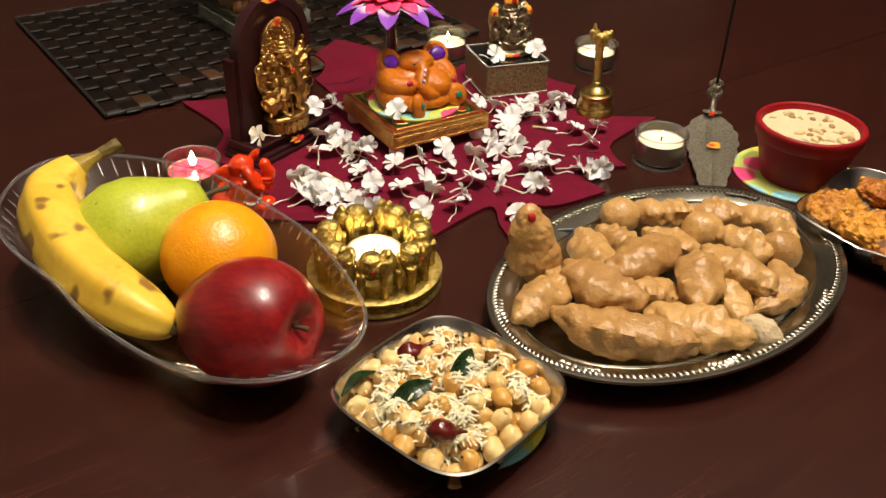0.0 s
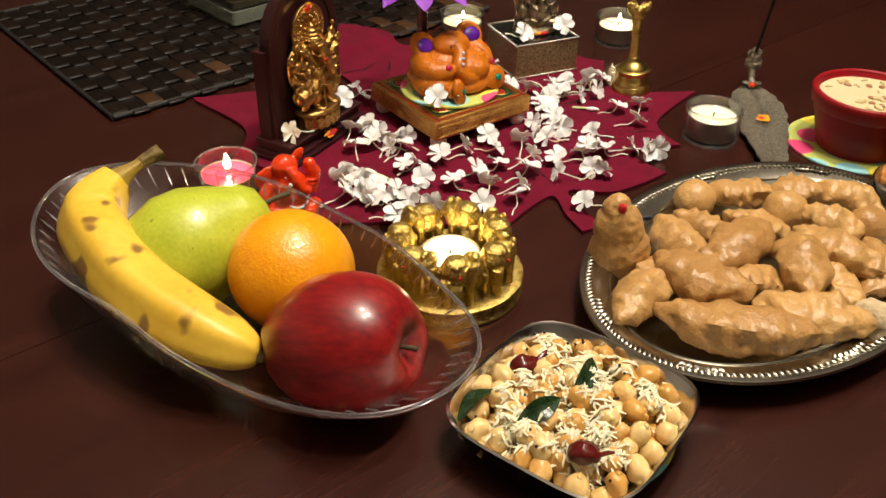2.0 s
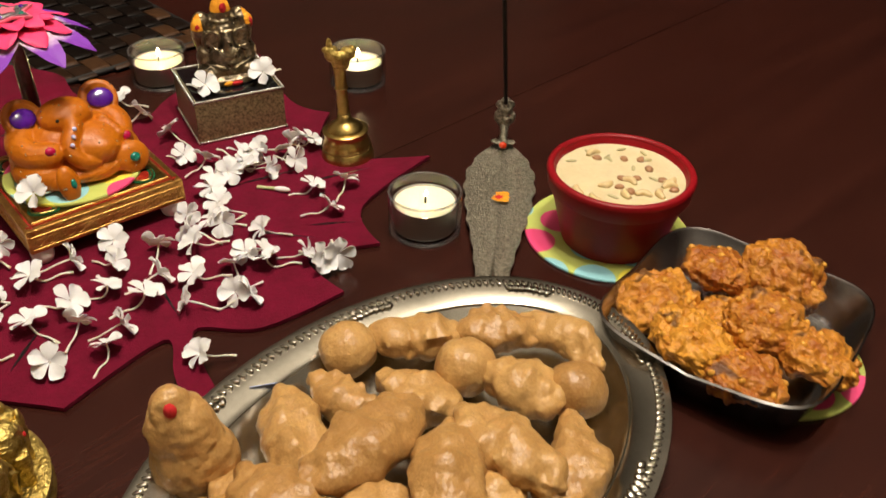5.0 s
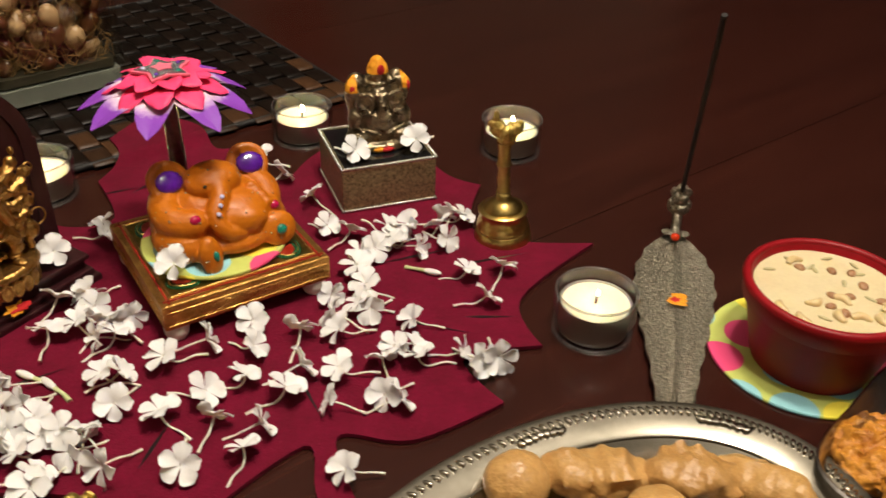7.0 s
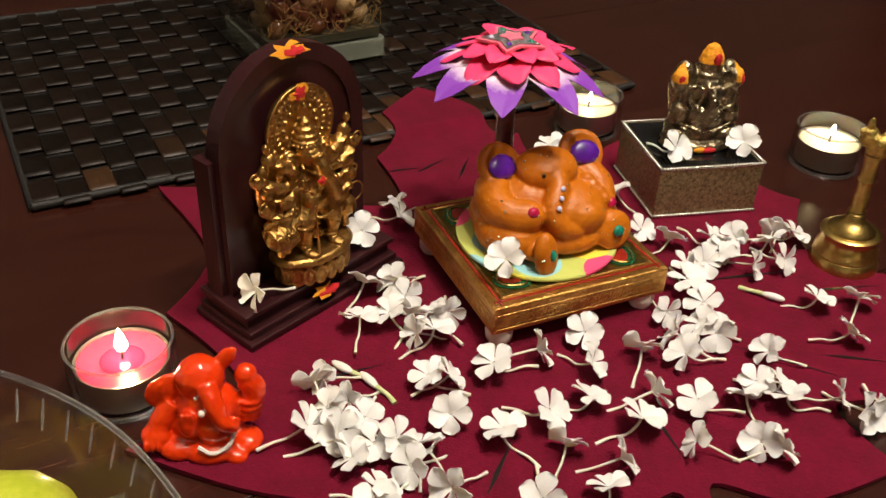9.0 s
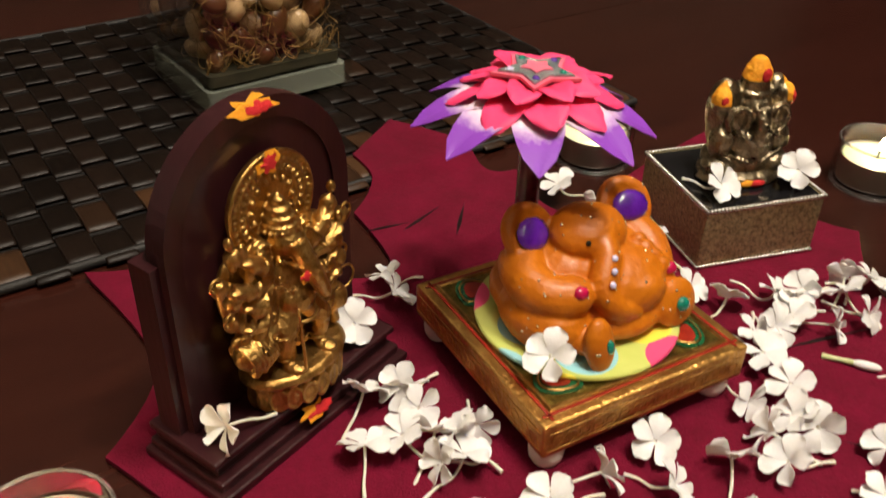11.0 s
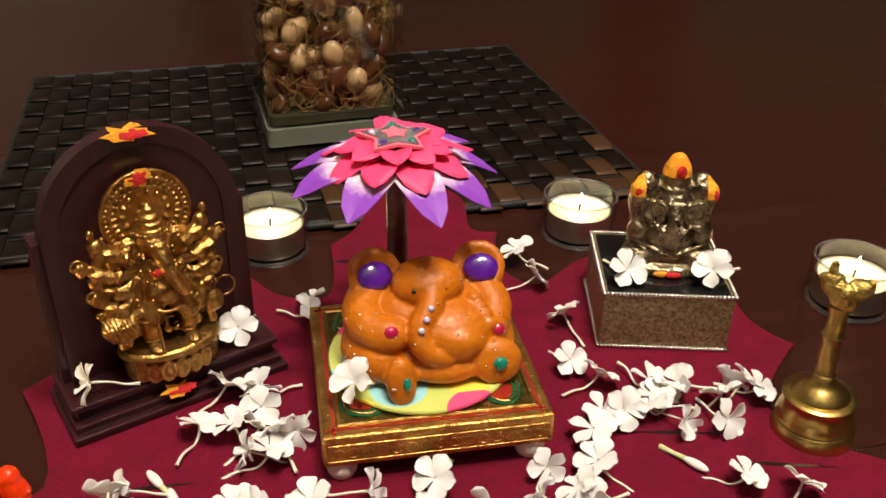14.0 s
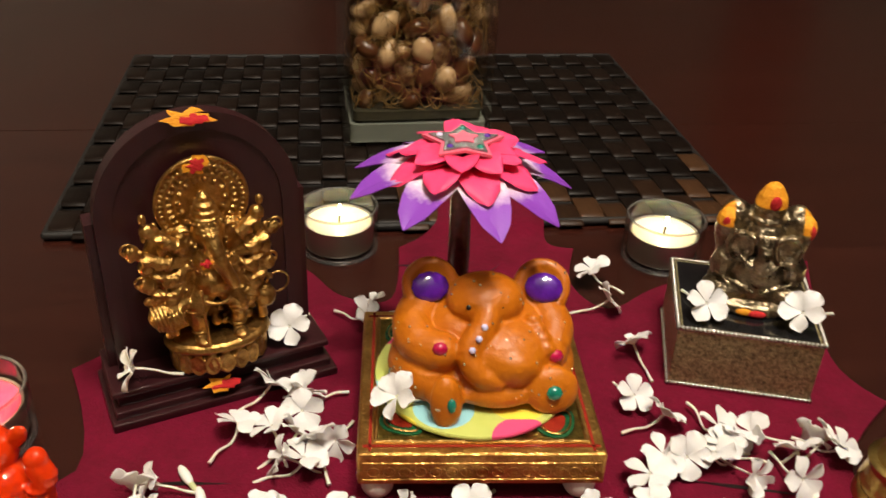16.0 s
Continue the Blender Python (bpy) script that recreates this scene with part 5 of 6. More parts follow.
candle_wax = part("wax", lathe([(0, 0.0125), (0.0157, 0.0125), (0.0157, 0.0232), (0.009, 0.0228), (0, 0.0224)], 40), WAX, candle_holder, "ivory candle wax")
candle_wick = part("wick", tube(bmesh.new(), [(0, 0, 0.022), (0.0003, 0, 0.0255), (0.0008, 0, 0.0270)], 0.0006, 6), WICK, candle_holder)
candle_flame = part("flame", lathe([(0, 0.0256), (0.0013, 0.0266), (0.0017, 0.0280), (0.0010, 0.0305), (0, 0.0330)], 12), FLAME, candle_holder, "low candle flame")

under(candle_wick, candle_wax), under(candle_flame, candle_wax)


def elephant(seed):
    bm = bmesh.new()
    ball(bm, (0, 0, 0.0190), (0.0125, 0.0072, 0.0085))
    ball(bm, (0.0115, 0, 0.0225), (0.0060, 0.0055, 0.0062))
    ball(bm, (0.0110, 0, 0.0285), (0.0032, 0.0032, 0.0028))
    tube(bm, curve_points([(0.0160, 0, 0.0215), (0.0185, 0, 0.0150), (0.0178, 0, 0.0080), (0.0195, 0, 0.0040)], 4), [0.0030 - 0.0001 * k for k in range(13)], 8)
    for s in (-1, 1):
        ball(bm, (0.0085, s * 0.0062, 0.0215), (0.0042, 0.0014, 0.0058))
        tube(bm, [(0.0160, s * 0.0030, 0.0180), (0.0200, s * 0.0036, 0.0165)], [0.0011, 0.0006], 6)
        for x in (-0.0085, 0.0075):
            tube(bm, [(x, s * 0.0042, 0.0170), (x, s * 0.0044, 0.0060), (x, s * 0.0044, 0.0)], [0.0038, 0.0028, 0.0032], 10)
    ball(bm, (-0.001, 0, 0.0245), (0.0085, 0.0062, 0.0040))      # saddle cloth
    for k in range(9):
        ball(bm, (-0.008 + 0.0018 * k, -0.0068, 0.0175 - 0.0012 * (k % 2)), (0.0009,) * 3, u=6, v=4)
    bm = rough_up(fused(bm, 0.0006, 1), 0.0026, 0.00030, seed)
    own = bmesh.new()
    ball(own, (0.0, -0.0072, 0.0200), (0.0012, 0.0006, 0.0012), u=8, v=5)
    for f in own.faces:
        f.material_index = 1
    return merge(bm, own)


first = link("elephant", elephant(7), [OLD_GOLD, KUMKUM])
for k in range(7):
    a = 360 / 7 * k + 8
    ob = first if k == 0 else new("elephant", first.data)
    ob.parent = candle_holder
    ob.matrix_basis = pose(0.0280 * math.cos(radians(a)), 0.0280 * math.sin(radians(a)), 0.0118, 0, 0, a + 90) @ Matrix.Diagonal((0.80, 1.12, 0.98, 1))
tagged(first, "small cast gold elephant")

# ---- the oval silver tray ----
TRAY = (0.1530, 0.4125, 43.0)
TA, TB = 0.1342, 0.0915
tray_m = pose(TRAY[0], TRAY[1], 0.0, 0, 0, TRAY[2])


def oval(profile, a, b, seg=96, wave=None):
    """Rings of an oval dish: profile gives (how far in from the rim, height)."""
    bm = bmesh.new()
    rings = []
    for d, z in profile:
        ra, rb = a - d, b - d
        if rb < 0.001:
            rings.append([bm.verts.new((0, 0, z))])
            continue
        rings.append([bm.verts.new((ra * math.cos(t), rb * math.sin(t), z)) for t in (2 * math.pi * k / seg for k in range(seg))])
    for p, q in zip(rings, rings[1:]):
        for k in range(seg):
            n = (k + 1) % seg
            if len(q) == 1:
                bm.faces.new((p[k], p[n], q[0]))
            elif len(p) == 1:
                bm.faces.new((p[0], q[n], q[k]))
            else:
                bm.faces.new((p[k], p[n], q[n], q[k]))
    return bm


tray = thing("oval_tray", tray_m, "oval silver-plated serving tray with a beaded embossed rim", "tray")
part("dish", oval([(0.2, 0.0), (0.030, 0.0), (0.024, 0.002), (0.017, 0.0120), (0.002, 0.0150), (0.0, 0.0165), (0.0005, 0.0180), (0.003, 0.0182), (0.0155, 0.0150), (0.0195, 0.0130), (0.026, 0.0045), (0.032, 0.0022), (0.2, 0.0020)], TA, TB), TRAY_METAL, tray)
bm = bmesh.new()
for k in range(190):      # gadroons on the rim
    t = 2 * math.pi * k / 190
    x, y = (TA - 0.0052) * math.cos(t), (TB - 0.0052) * math.sin(t)
    turn = math.degrees(math.atan2(TA * math.sin(t), TB * math.cos(t)))
    ball(bm, (x, y, 0.0176), (0.0030, 0.0013, 0.0012), (0, 14, turn + 24), u=6, v=5)
part("gadrooned_edge", bm, TRAY_METAL, tray)
for k in range(8):        # shell ornaments round the rim
    bm = bmesh.new()
    t = 2 * math.pi * (k + 0.5) / 8
    x, y = (TA - 0.0070) * math.cos(t), (TB - 0.0070) * math.sin(t)
    turn = math.degrees(math.atan2(TA * math.sin(t), TB * math.cos(t)))
    for j in range(-3, 4):
        c = pose(x, y, 0.0172, 0, 0, turn) @ Vector((-abs(j) * 0.0009, j * 0.0034, 0))
        ball(bm, c, (0.0042 - 0.0004 * abs(j), 0.0017, 0.0014), (0, 12, turn + j * 16), u=7, v=5)
    part("shell_ornament", fused(bm, 0.0007, 0), TRAY_METAL, tray)
part("inner_line", (lambda b: tube(b, [((TA - 0.0185) * math.cos(t), (TB - 0.0185) * math.sin(t), 0.0138) for t in (2 * math.pi * k / 96 for k in range(97))], 0.0006, 5, cap=False))(bmesh.new()), TRAY_METAL, tray)


bm = block(0.020, 0.012, 0.0003, 0.0001)
part("sticker", bm, STICKER, tray, "pale blue paper sticker", smooth=False, at=tray_m.inverted() @ pose(0.0870, 0.4600, 0.0092, 0, 0, 100) @ pose(0, 0, 0, 0, 48, 0))


def dumpling(length, width, height, bend, seed, pleat=1.0, squash=0.8):
    """A hand-pinched crescent: thick in the middle, tapered ends, a thumbed ridge along its back."""
    bm = bmesh.new()
    nu, nv = 40, 24
    rings = []
    for k in range(nu + 1):
        u = k / nu
        s = 2 * u - 1
        fat = max(1 - abs(s) ** 2.0, 0.0) ** 0.72
        cx = s * length / 2
        cy = bend * (s * s - 0.4)
        line = []
        for j in range(nv):
            a = 2 * math.pi * j / nv
            r = 1.0
            lean = 0.9 * math.sin(seed * 2.1)
            ridge = math.exp(-((a - math.pi / 2 - lean) / 0.30) ** 2)
            r += 0.23 * ridge * pleat * (0.66 + 0.34 * math.sin(u * 34 + seed))
            r -= 0.10 * math.exp(-((a - math.pi / 2 - lean - 0.6) / 0.25) ** 2) * (0.5 + 0.5 * math.sin(u * 34 + seed))
            y = math.cos(a) * width / 2 * r
            z = math.sin(a) * height / 2 * r * (1.0 if math.sin(a) > 0 else squash)
            line.append(Vector((cx, cy + y * fat, z * fat)))
        rings.append(line)
    verts = []
    for k, line in enumerate(rings):
        if k in (0, nu):
            verts.append([bm.verts.new(line[0])])
        else:
            verts.append([bm.verts.new(p) for p in line])
    for a, b in zip(verts, verts[1:]):
        for j in range(nv):
            n = (j + 1) % nv
            if len(a) == 1:
                bm.faces.new((a[0], b[j], b[n]))
            elif len(b) == 1:
                bm.faces.new((a[j], b[0], a[n]))
            else:
                bm.faces.new((a[j], b[j], b[n], a[n]))
    bmesh.ops.recalc_face_normals(bm, faces=bm.faces[:])
    return rough_up(rough_up(bm, 0.013, 0.0034, seed, 0.5), 0.0060, 0.0010, seed + 2, 0.5)


G_DUMP = "steamed dumplings on the tray"
# across, along, height of the middle, turn, length, width, bend, tilt (millimetres and degrees)
PILE_A = [(158, 481, 18, 3, 50, 25, 4, 0), (196, 480, 19, -9, 42, 25, -3, 0), (226, 474, 18, -45, 50, 23, -7, 0), (156, 444, 16, -42, 46, 25, 3, 0), (123, 444, 16, -42, 44, 20, 3, 0), (202, 443, 20, -31, 42, 26, 0, 8)]
PILE_B = [(190, 403, 26, -52, 62, 28, 4, 6), (213, 398, 17, -115, 66, 25, -11, 0), (164, 388, 27, -96, 62, 30, 0, 0), (184, 382, 18, -86, 46, 23, 0, 0), (134, 409, 26, 44, 68, 31, 4, -5), (104, 421, 18, -72, 58, 27, 3, 8)]
PILE_C = [(138, 381, 17, 0, 38, 25, 0, 0), (104, 378, 24, -38, 60, 30, 6, 0), (72, 371, 17, 48, 60, 28, -4, 0), (119, 343, 18, -12, 94, 34, 9, 0), (158, 348, 21, -18, 66, 28, 3, 8), (84, 394, 14, 70, 36, 22, 0, 0)]
seed = 0
for pile in (PILE_A, PILE_B, PILE_C):
    for x, y, z, turn, length, width, bend, tilt in pile:
        seed += 1
        bm = dumpling(length / 1000, width / 1000, width / 1000 * 0.80, bend / 1000, seed)
        solo("dumpling", bm, DOUGH, pose(x / 1000, y / 1000, z / 1000, tilt, 0, turn), "tan steamed crescent dumpling with a pinched ridge", "dumpling", G_DUMP)
for x, y, z, r in ((0.1255, 0.4750, 0.0165, 0.0138), (0.1780, 0.4570, 0.0195, 0.0140), (0.2265, 0.4430, 0.0165, 0.0142)):
    seed += 1
    bm = bmesh.new()
    ball(bm, (0, 0, 0), (r, r * 0.96, r * 0.98), u=32, v=20)
    solo("dumpling", rough_up(bm, 0.012, 0.0013, seed, 0.4), DOUGH, pose(x, y, z), "tan steamed round dumpling ball", "dumpling", G_DUMP)
# the standing one with a red dot
bm = bmesh.new()
ball(bm, (0, 0, 0.017), (0.0185, 0.0150, 0.0180), u=28, v=18)
ball(bm, (-0.003, 0, 0.033), (0.0145, 0.0125, 0.0170), u=24, v=16)
ball(bm, (-0.005, 0, 0.046), (0.0085, 0.0078, 0.0120), u=20, v=12)
bm = rough_up(fused(bm, 0.0011, 6), 0.012, 0.0018, 3, 0.5)
own = bmesh.new()
ball(own, (-0.0035, -0.0068, 0.0510), (0.0026, 0.0020, 0.0034), u=10, v=8)
for f in own.faces:
    f.material_index = 1
merge(bm, own)
solo("standing_dumpling", bm, [DOUGH, KUMKUM], pose(0.0650, 0.4110, 0.0022, 0, 0, 0), "standing tan dough cone with a red vermilion dot", "dumpling")
bm = bmesh.new()
ball(bm, (0, 0, 0), (0.0130, 0.0095, 0.0090), u=26, v=16)
solo("broken_dumpling", rough_up(bm, 0.007, 0.0022, 12, 0.6), CRUMB, pose(0.1945, 0.3540, 0.0165, 0, 0, -30), "pale crumbly broken piece of dumpling", "dumpling")

# ---- the square steel dish of chickpeas, on a coaster ----
dish_m = pose(0.0212, 0.2808, 0.0, 0, 0, -37)


def square_dish(parent, half, deep, corner, metal, lip=0.0022, bow=0.0):
    """A rounded square dish with thin flared walls and a rolled rim."""
    bm = bmesh.new()
    prof = [(-0.5, 0.0), (-0.0120, 0.0), (-0.0075, 0.0018), (-0.0015, deep - 0.002), (0.0, deep), (-0.0010, deep + 0.0006), (-lip, deep - 0.0004), (-0.0090, 0.0032), (-0.0130, 0.0016), (-0.5, 0.0016)]
    rings = []
    seg = 80
    for d, z in prof:
        if d <= -half:
            rings.append([bm.verts.new((0, 0, z))])
            continue
        h = half + d
        line = []
        for k in range(seg):
            t = 2 * math.pi * k / seg
            c, s = math.cos(t), math.sin(t)
            r = h / (abs(c) ** corner + abs(s) ** corner) ** (1 / corner)
            lift = bow * (abs(math.sin(2 * t))) * (z / deep) if deep else 0
            line.append(bm.verts.new((r * c, r * s, z + lift)))
        rings.append(line)
    for p, q in zip(rings, rings[1:]):
        for k in range(seg):
            n = (k + 1) % seg
            if len(p) == 1:
                bm.faces.new((p[0], q[n], q[k]))
            elif len(q) == 1:
                bm.faces.new((p[k], p[n], q[0]))
            else:
                bm.faces.new((p[k], p[n], q[n], q[k]))
    bmesh.ops.recalc_face_normals(bm, faces=bm.faces[:])
    return part("dish", bm, metal, parent)


coaster(pose(0.0312, 0.2868, 0.0, 0, 0, 130), "round polka-dot coaster under the chickpea dish", 0.0420)
DISH_H = 0.0505
steel_dish = thing("square_dish", dish_m @ pose(0, 0, 0.0022), "square stainless steel dish heaped with chickpeas", "dish")
square_dish(steel_dish, DISH_H, 0.0210, 4.2, STEEL)

pea_meshes = []
for k in range(3):
    bm = bmesh.new()
    ball(bm, (0, 0, 0), (0.0056, 0.0052, 0.0050), u=18, v=12)
    ball(bm, (0.0050, 0, 0.0010), (0.0016, 0.0012, 0.0014), u=8, v=6)
    bm = rough_up(bm, 0.006, 0.0013, k + 1, 0.5)
    me = bpy.data.meshes.new("chickpea")
    for f in bm.faces:
        f.smooth = True
    bm.to_mesh(me)
    bm.free()
    me.materials.append(CHICKPEA)
    pea_meshes.append(me)
rnd = random.Random(31)
laid = []
tries = 0
while len(laid) < 150 and tries < 9000:
    tries += 1
    x, y = rnd.uniform(-0.046, 0.046), rnd.uniform(-0.046, 0.046)
    if (abs(x) ** 4 + abs(y) ** 4) ** 0.25 > 0.0420:
        continue
    r = math.hypot(x, y)
    for layer in (0.0085, 0.0160, 0.0215):
        z = layer + 0.0045 * max(0, 1 - r / 0.045) + 0.0022
        if all((x - a) ** 2 + (y - b) ** 2 + (z - c) ** 2 > 0.0088 ** 2 for a, b, c in laid):
            if layer > 0.02 and r > 0.036:
                continue
            laid.append((x, y, z))
            break
for k, (x, y, z) in enumerate(laid):
    ob = new("chickpea", pea_meshes[k % 3])
    ob.matrix_world = dish_m @ pose(x, y, z, rnd.uniform(0, 360), rnd.uniform(0, 360), rnd.uniform(0, 360)) @ Matrix.Scale(rnd.uniform(0.92, 1.14), 4)
    tagged(ob, "cooked pale tan chickpea in the steel dish", "chickpea", "chickpeas in the dish")
# grated coconut lies over them
bm = bmesh.new()


def heap_top(x, y):
    best = 0.0075
    for a, b, c in laid:
        d = (x - a) ** 2 + (y - b) ** 2
        if d < 0.0058 ** 2:
            best = max(best, c + math.sqrt(max(0.0054 ** 2 - d, 0)))
    return best


clumps = [(rnd.uniform(-0.036, 0.036), rnd.uniform(-0.036, 0.036)) for _ in range(34)]
for k in range(1500):
    cx, cy = clumps[rnd.randrange(34)]
    x, y = cx + rnd.gauss(0, 0.0044), cy + rnd.gauss(0, 0.0044)
    if (abs(x) ** 4 + abs(y) ** 4) ** 0.25 > 0.0415:
        continue
    z = heap_top(x, y) + rnd.uniform(-0.0014, 0.0010)
    a, L = rnd.uniform(0, 6.28), rnd.uniform(0.0012, 0.0046)
    dx, dy = L * math.cos(a), L * math.sin(a)
    tube(bm, [(x - dx, y - dy, z - rnd.uniform(0, 0.001)), (x, y, z + 0.0006), (x + dx, y + dy, z - rnd.uniform(0, 0.0012))], [0.0003, 0.0008, 0.0003], 4)
solo("grated_coconut", bm, COCONUT, dish_m, "shreds of white grated coconut strewn over the chickpeas", "coconut", kind="stuff")
bm = bmesh.new()
for k in range(46):
    x, y = rnd.uniform(-0.040, 0.040), rnd.uniform(-0.040, 0.040)
    ball(bm, (x, y, heap_top(x, y) + 0.0006), (0.0008,) * 3, u=6, v=4)
solo("mustard_seeds", bm, MUSTARD, dish_m, "tiny dark mustard seeds scattered on the chickpeas", "seeds", kind="stuff")


def curry_leaf(length, width):
    bm = bmesh.new()
    rows = []
    for k in range(11):
        u = k / 10
        w = width * math.sin(math.pi * min(0.04 + u * 0.96, 1)) ** 0.8 / 2
        rows.append([bm.verts.new((length * (u - 0.5), w * v, 0.0030 * math.sin(u * 3.1) + 0.35 * w * abs(v) - 0.0004 * math.sin(9 * u))) for v in (-1, -0.5, 0, 0.5, 1)])
    for a, b in zip(rows, rows[1:]):
        for j in range(4):
            bm.faces.new((a[j], a[j + 1], b[j + 1], b[j]))
    low = bmesh.ops.extrude_face_region(bm, geom=bm.faces[:])
    bmesh.ops.translate(bm, vec=(0, 0, -0.0004), verts=[g for g in low["geom"] if isinstance(g, bmesh.types.BMVert)])
    bmesh.ops.recalc_face_normals(bm, faces=bm.faces[:])
    return bm


for x, y, z, turn, tip in ((0.0290, 0.2900, 0.0305, 62, 40), (0.0060, 0.2680, 0.0295, 28, 34), (-0.0215, 0.2790, 0.0225, 40, -20)):
    solo("curry_leaf", curry_leaf(0.0240, 0.0100), CURRY_LEAF, pose(x - 0.0028, y, z, tip, -14, turn), "dark glossy fried curry leaf on the chickpeas", "leaf", "curry leaves")
for x, y, z, turn in ((0.0020, 0.3000, 0.0285, 20), (0.0230, 0.2430, 0.0295, -20)):
    bm = bmesh.new()
    ball(bm, (0, 0, 0), (0.0072, 0.0058, 0.0052), u=20, v=14)
    tube(bm, [(0.0065, 0, 0.001), (0.010, 0.001, 0.003), (0.0125, 0.002, 0.003)], [0.0012, 0.0009, 0.0007], 6)
    solo("dried_chilli", rough_up(bm, 0.0045, 0.0014, x * 900, 0.5), CHILLI, pose(x - 0.0028, y, z, 0, 0, turn), "round shrivelled dark red chilli on the chickpeas", "chilli", "dried chillies")

# ---- the red bowl of pudding on its coaster ----
bowl_xy = (0.2767, 0.5815)
coaster(pose(0.2755, 0.5860, 0.0, 0, 0, 70), "round polka-dot coaster under the red bowl", 0.0485)
bowl = thing("ramekin", pose(*bowl_xy, 0.0022) @ Matrix.Diagonal((1, 1, 0.93, 1)), "glossy red ceramic ramekin full of milky pudding", "bowl")
R = 0.0415
part("bowl_body", lathe([(0, 0.0016), (0.0250, 0.0016), (0.0262, 0.0), (0.0290, 0.0), (0.0300, 0.0030), (0.0345, 0.0220), (0.0378, 0.0345), (0.0384, 0.0362), (0.0400, 0.0372), (R - 0.0008, 0.0440), (R, 0.0468), (R - 0.0010, 0.0482), (R - 0.0035, 0.0482), (R - 0.0048, 0.0465), (R - 0.0070, 0.0380), (0.027, 0.0080), (0, 0.0060)], 72), CERAMIC, bowl)
part("rim", ring(bmesh.new(), R - 0.0024, 0.0022, Matrix.Translation((0, 0, 0.0470)), 72, 8), CERAMIC, bowl)
bm = lathe([(R - 0.0056, 0.0434), (R - 0.0075, 0.0428), (R * 0.5, 0.0430), (0, 0.0432)], 56)
solo("milk_pudding", rough_up(bm, 0.012, 0.0004, 2), PAYASAM, pose(*bowl_xy, -0.0008), "creamy milk pudding with nuts and raisins in the red bowl", "pudding")
rnd = random.Random(17)
for k in range(30):
    r, a = 0.031 * math.sqrt(rnd.random()), rnd.uniform(0, 6.28)
    x, y = bowl_xy[0] + r * math.cos(a), bowl_xy[1] + r * math.sin(a)
    bm = bmesh.new()
    if k % 3 == 0:
        tube(bm, curve_points([(-0.0045, 0, 0), (0, 0.0022, 0.0003), (0.0045, 0, 0)], 4), [0.0012, 0.0018, 0.0020, 0.0022, 0.0022, 0.0022, 0.0018, 0.0016, 0.0010], 8)
        solo("cashew_nut", bm, CASHEW, pose(x, y, 0.0425, 0, 0, rnd.uniform(0, 360)), "curved pale cashew nut in the pudding", "nut", "nuts in the pudding")
    elif k % 3 == 1:
        ball(bm, (0, 0, 0), (0.0030, 0.0024, 0.0016), u=12, v=8)
        solo("raisin", rough_up(bm, 0.003, 0.0004, k), RAISIN, pose(x, y, 0.0424, 0, 0, rnd.uniform(0, 360)), "small swollen brown raisin in the pudding", "raisin", "raisins in the pudding")
    else:
        ball(bm, (0, 0, 0), (0.0034, 0.0011, 0.0008), u=10, v=6)
        solo("pistachio_sliver", bm, PISTA, pose(x, y, 0.0425, 0, 0, rnd.uniform(0, 360)), "thin greenish pistachio sliver in the pudding", "nut", "nuts in the pudding")

# ---- the steel dish of lentil fritters ----
coaster(pose(0.3330, 0.4770, 0.0, 0, 0, 200), "round polka-dot coaster under the fritter dish", 0.0440)
frit_m = pose(0.3140, 0.4860, 0.0022, 0, 0, -42)
frit_dish = thing("square_dish", frit_m, "dull square steel dish piled with fried fritters", "dish")
square_dish(frit_dish, 0.0565, 0.0190, 4.6, DARK_STEEL, bow=0.004)


def fritter(seed, a, b, c):
    bm = bmesh.new()
    bmesh.ops.create_icosphere(bm, subdivisions=5, radius=1.0, matrix=Matrix.Diagonal((a, b, c, 1)))
    rough_up(bm, 0.011, 0.0030, seed, 0.6)
    rough_up(bm, 0.0042, 0.0017, seed + 3, 0.7)
    bm.normal_update()
    rnd = random.Random(seed)
    bm.verts.ensure_lookup_table()
    count = len(bm.verts)
    for k in range(14):
        v = bm.verts[rnd.randrange(count)]
        if v.normal.z > -0.2:
            ball(bm, v.co - v.normal * 0.0003, (0.0022, 0.0018, 0.0015), (rnd.uniform(0, 90), rnd.uniform(0, 90), 0), u=7, v=5, mat_index=1)
            bm.verts.ensure_lookup_table()
    return bm


HEAP = ((0.2790, 0.5010, 0.021, 8, -6, 40), (0.2850, 0.4640, 0.027, 14, 4, 80), (0.3170, 0.5190, 0.024, -10, 8, -15), (0.3450, 0.5060, 0.029, 26, 20, -52), (0.3230, 0.4740, 0.028, 10, -4, 20),
        (0.3440, 0.4560, 0.021, 10, 10, 60), (0.3020, 0.4460, 0.021, 10, 0, 130), (0.3130, 0.4880, 0.015, 0, 0, 0))
for k, (x, y, z, rx, ry, rz) in enumerate(HEAP):
    solo("fritter", fritter(40 + k, 0.0222 - 0.0015 * (k % 3), 0.0182 + 0.001 * (k % 2), 0.0092), [FRIED, LENTIL], pose(x, y, z - 0.0025, rx, ry, rz), "knobbly golden-brown fried lentil fritter", "fritter", "fritters in the dish")

# ---- the cut-glass fruit bowl ----
fruit_m = pose(-0.1430, 0.3480, 0.0, 0, 0, -32)
FA, FB = 0.1290, 0.0880


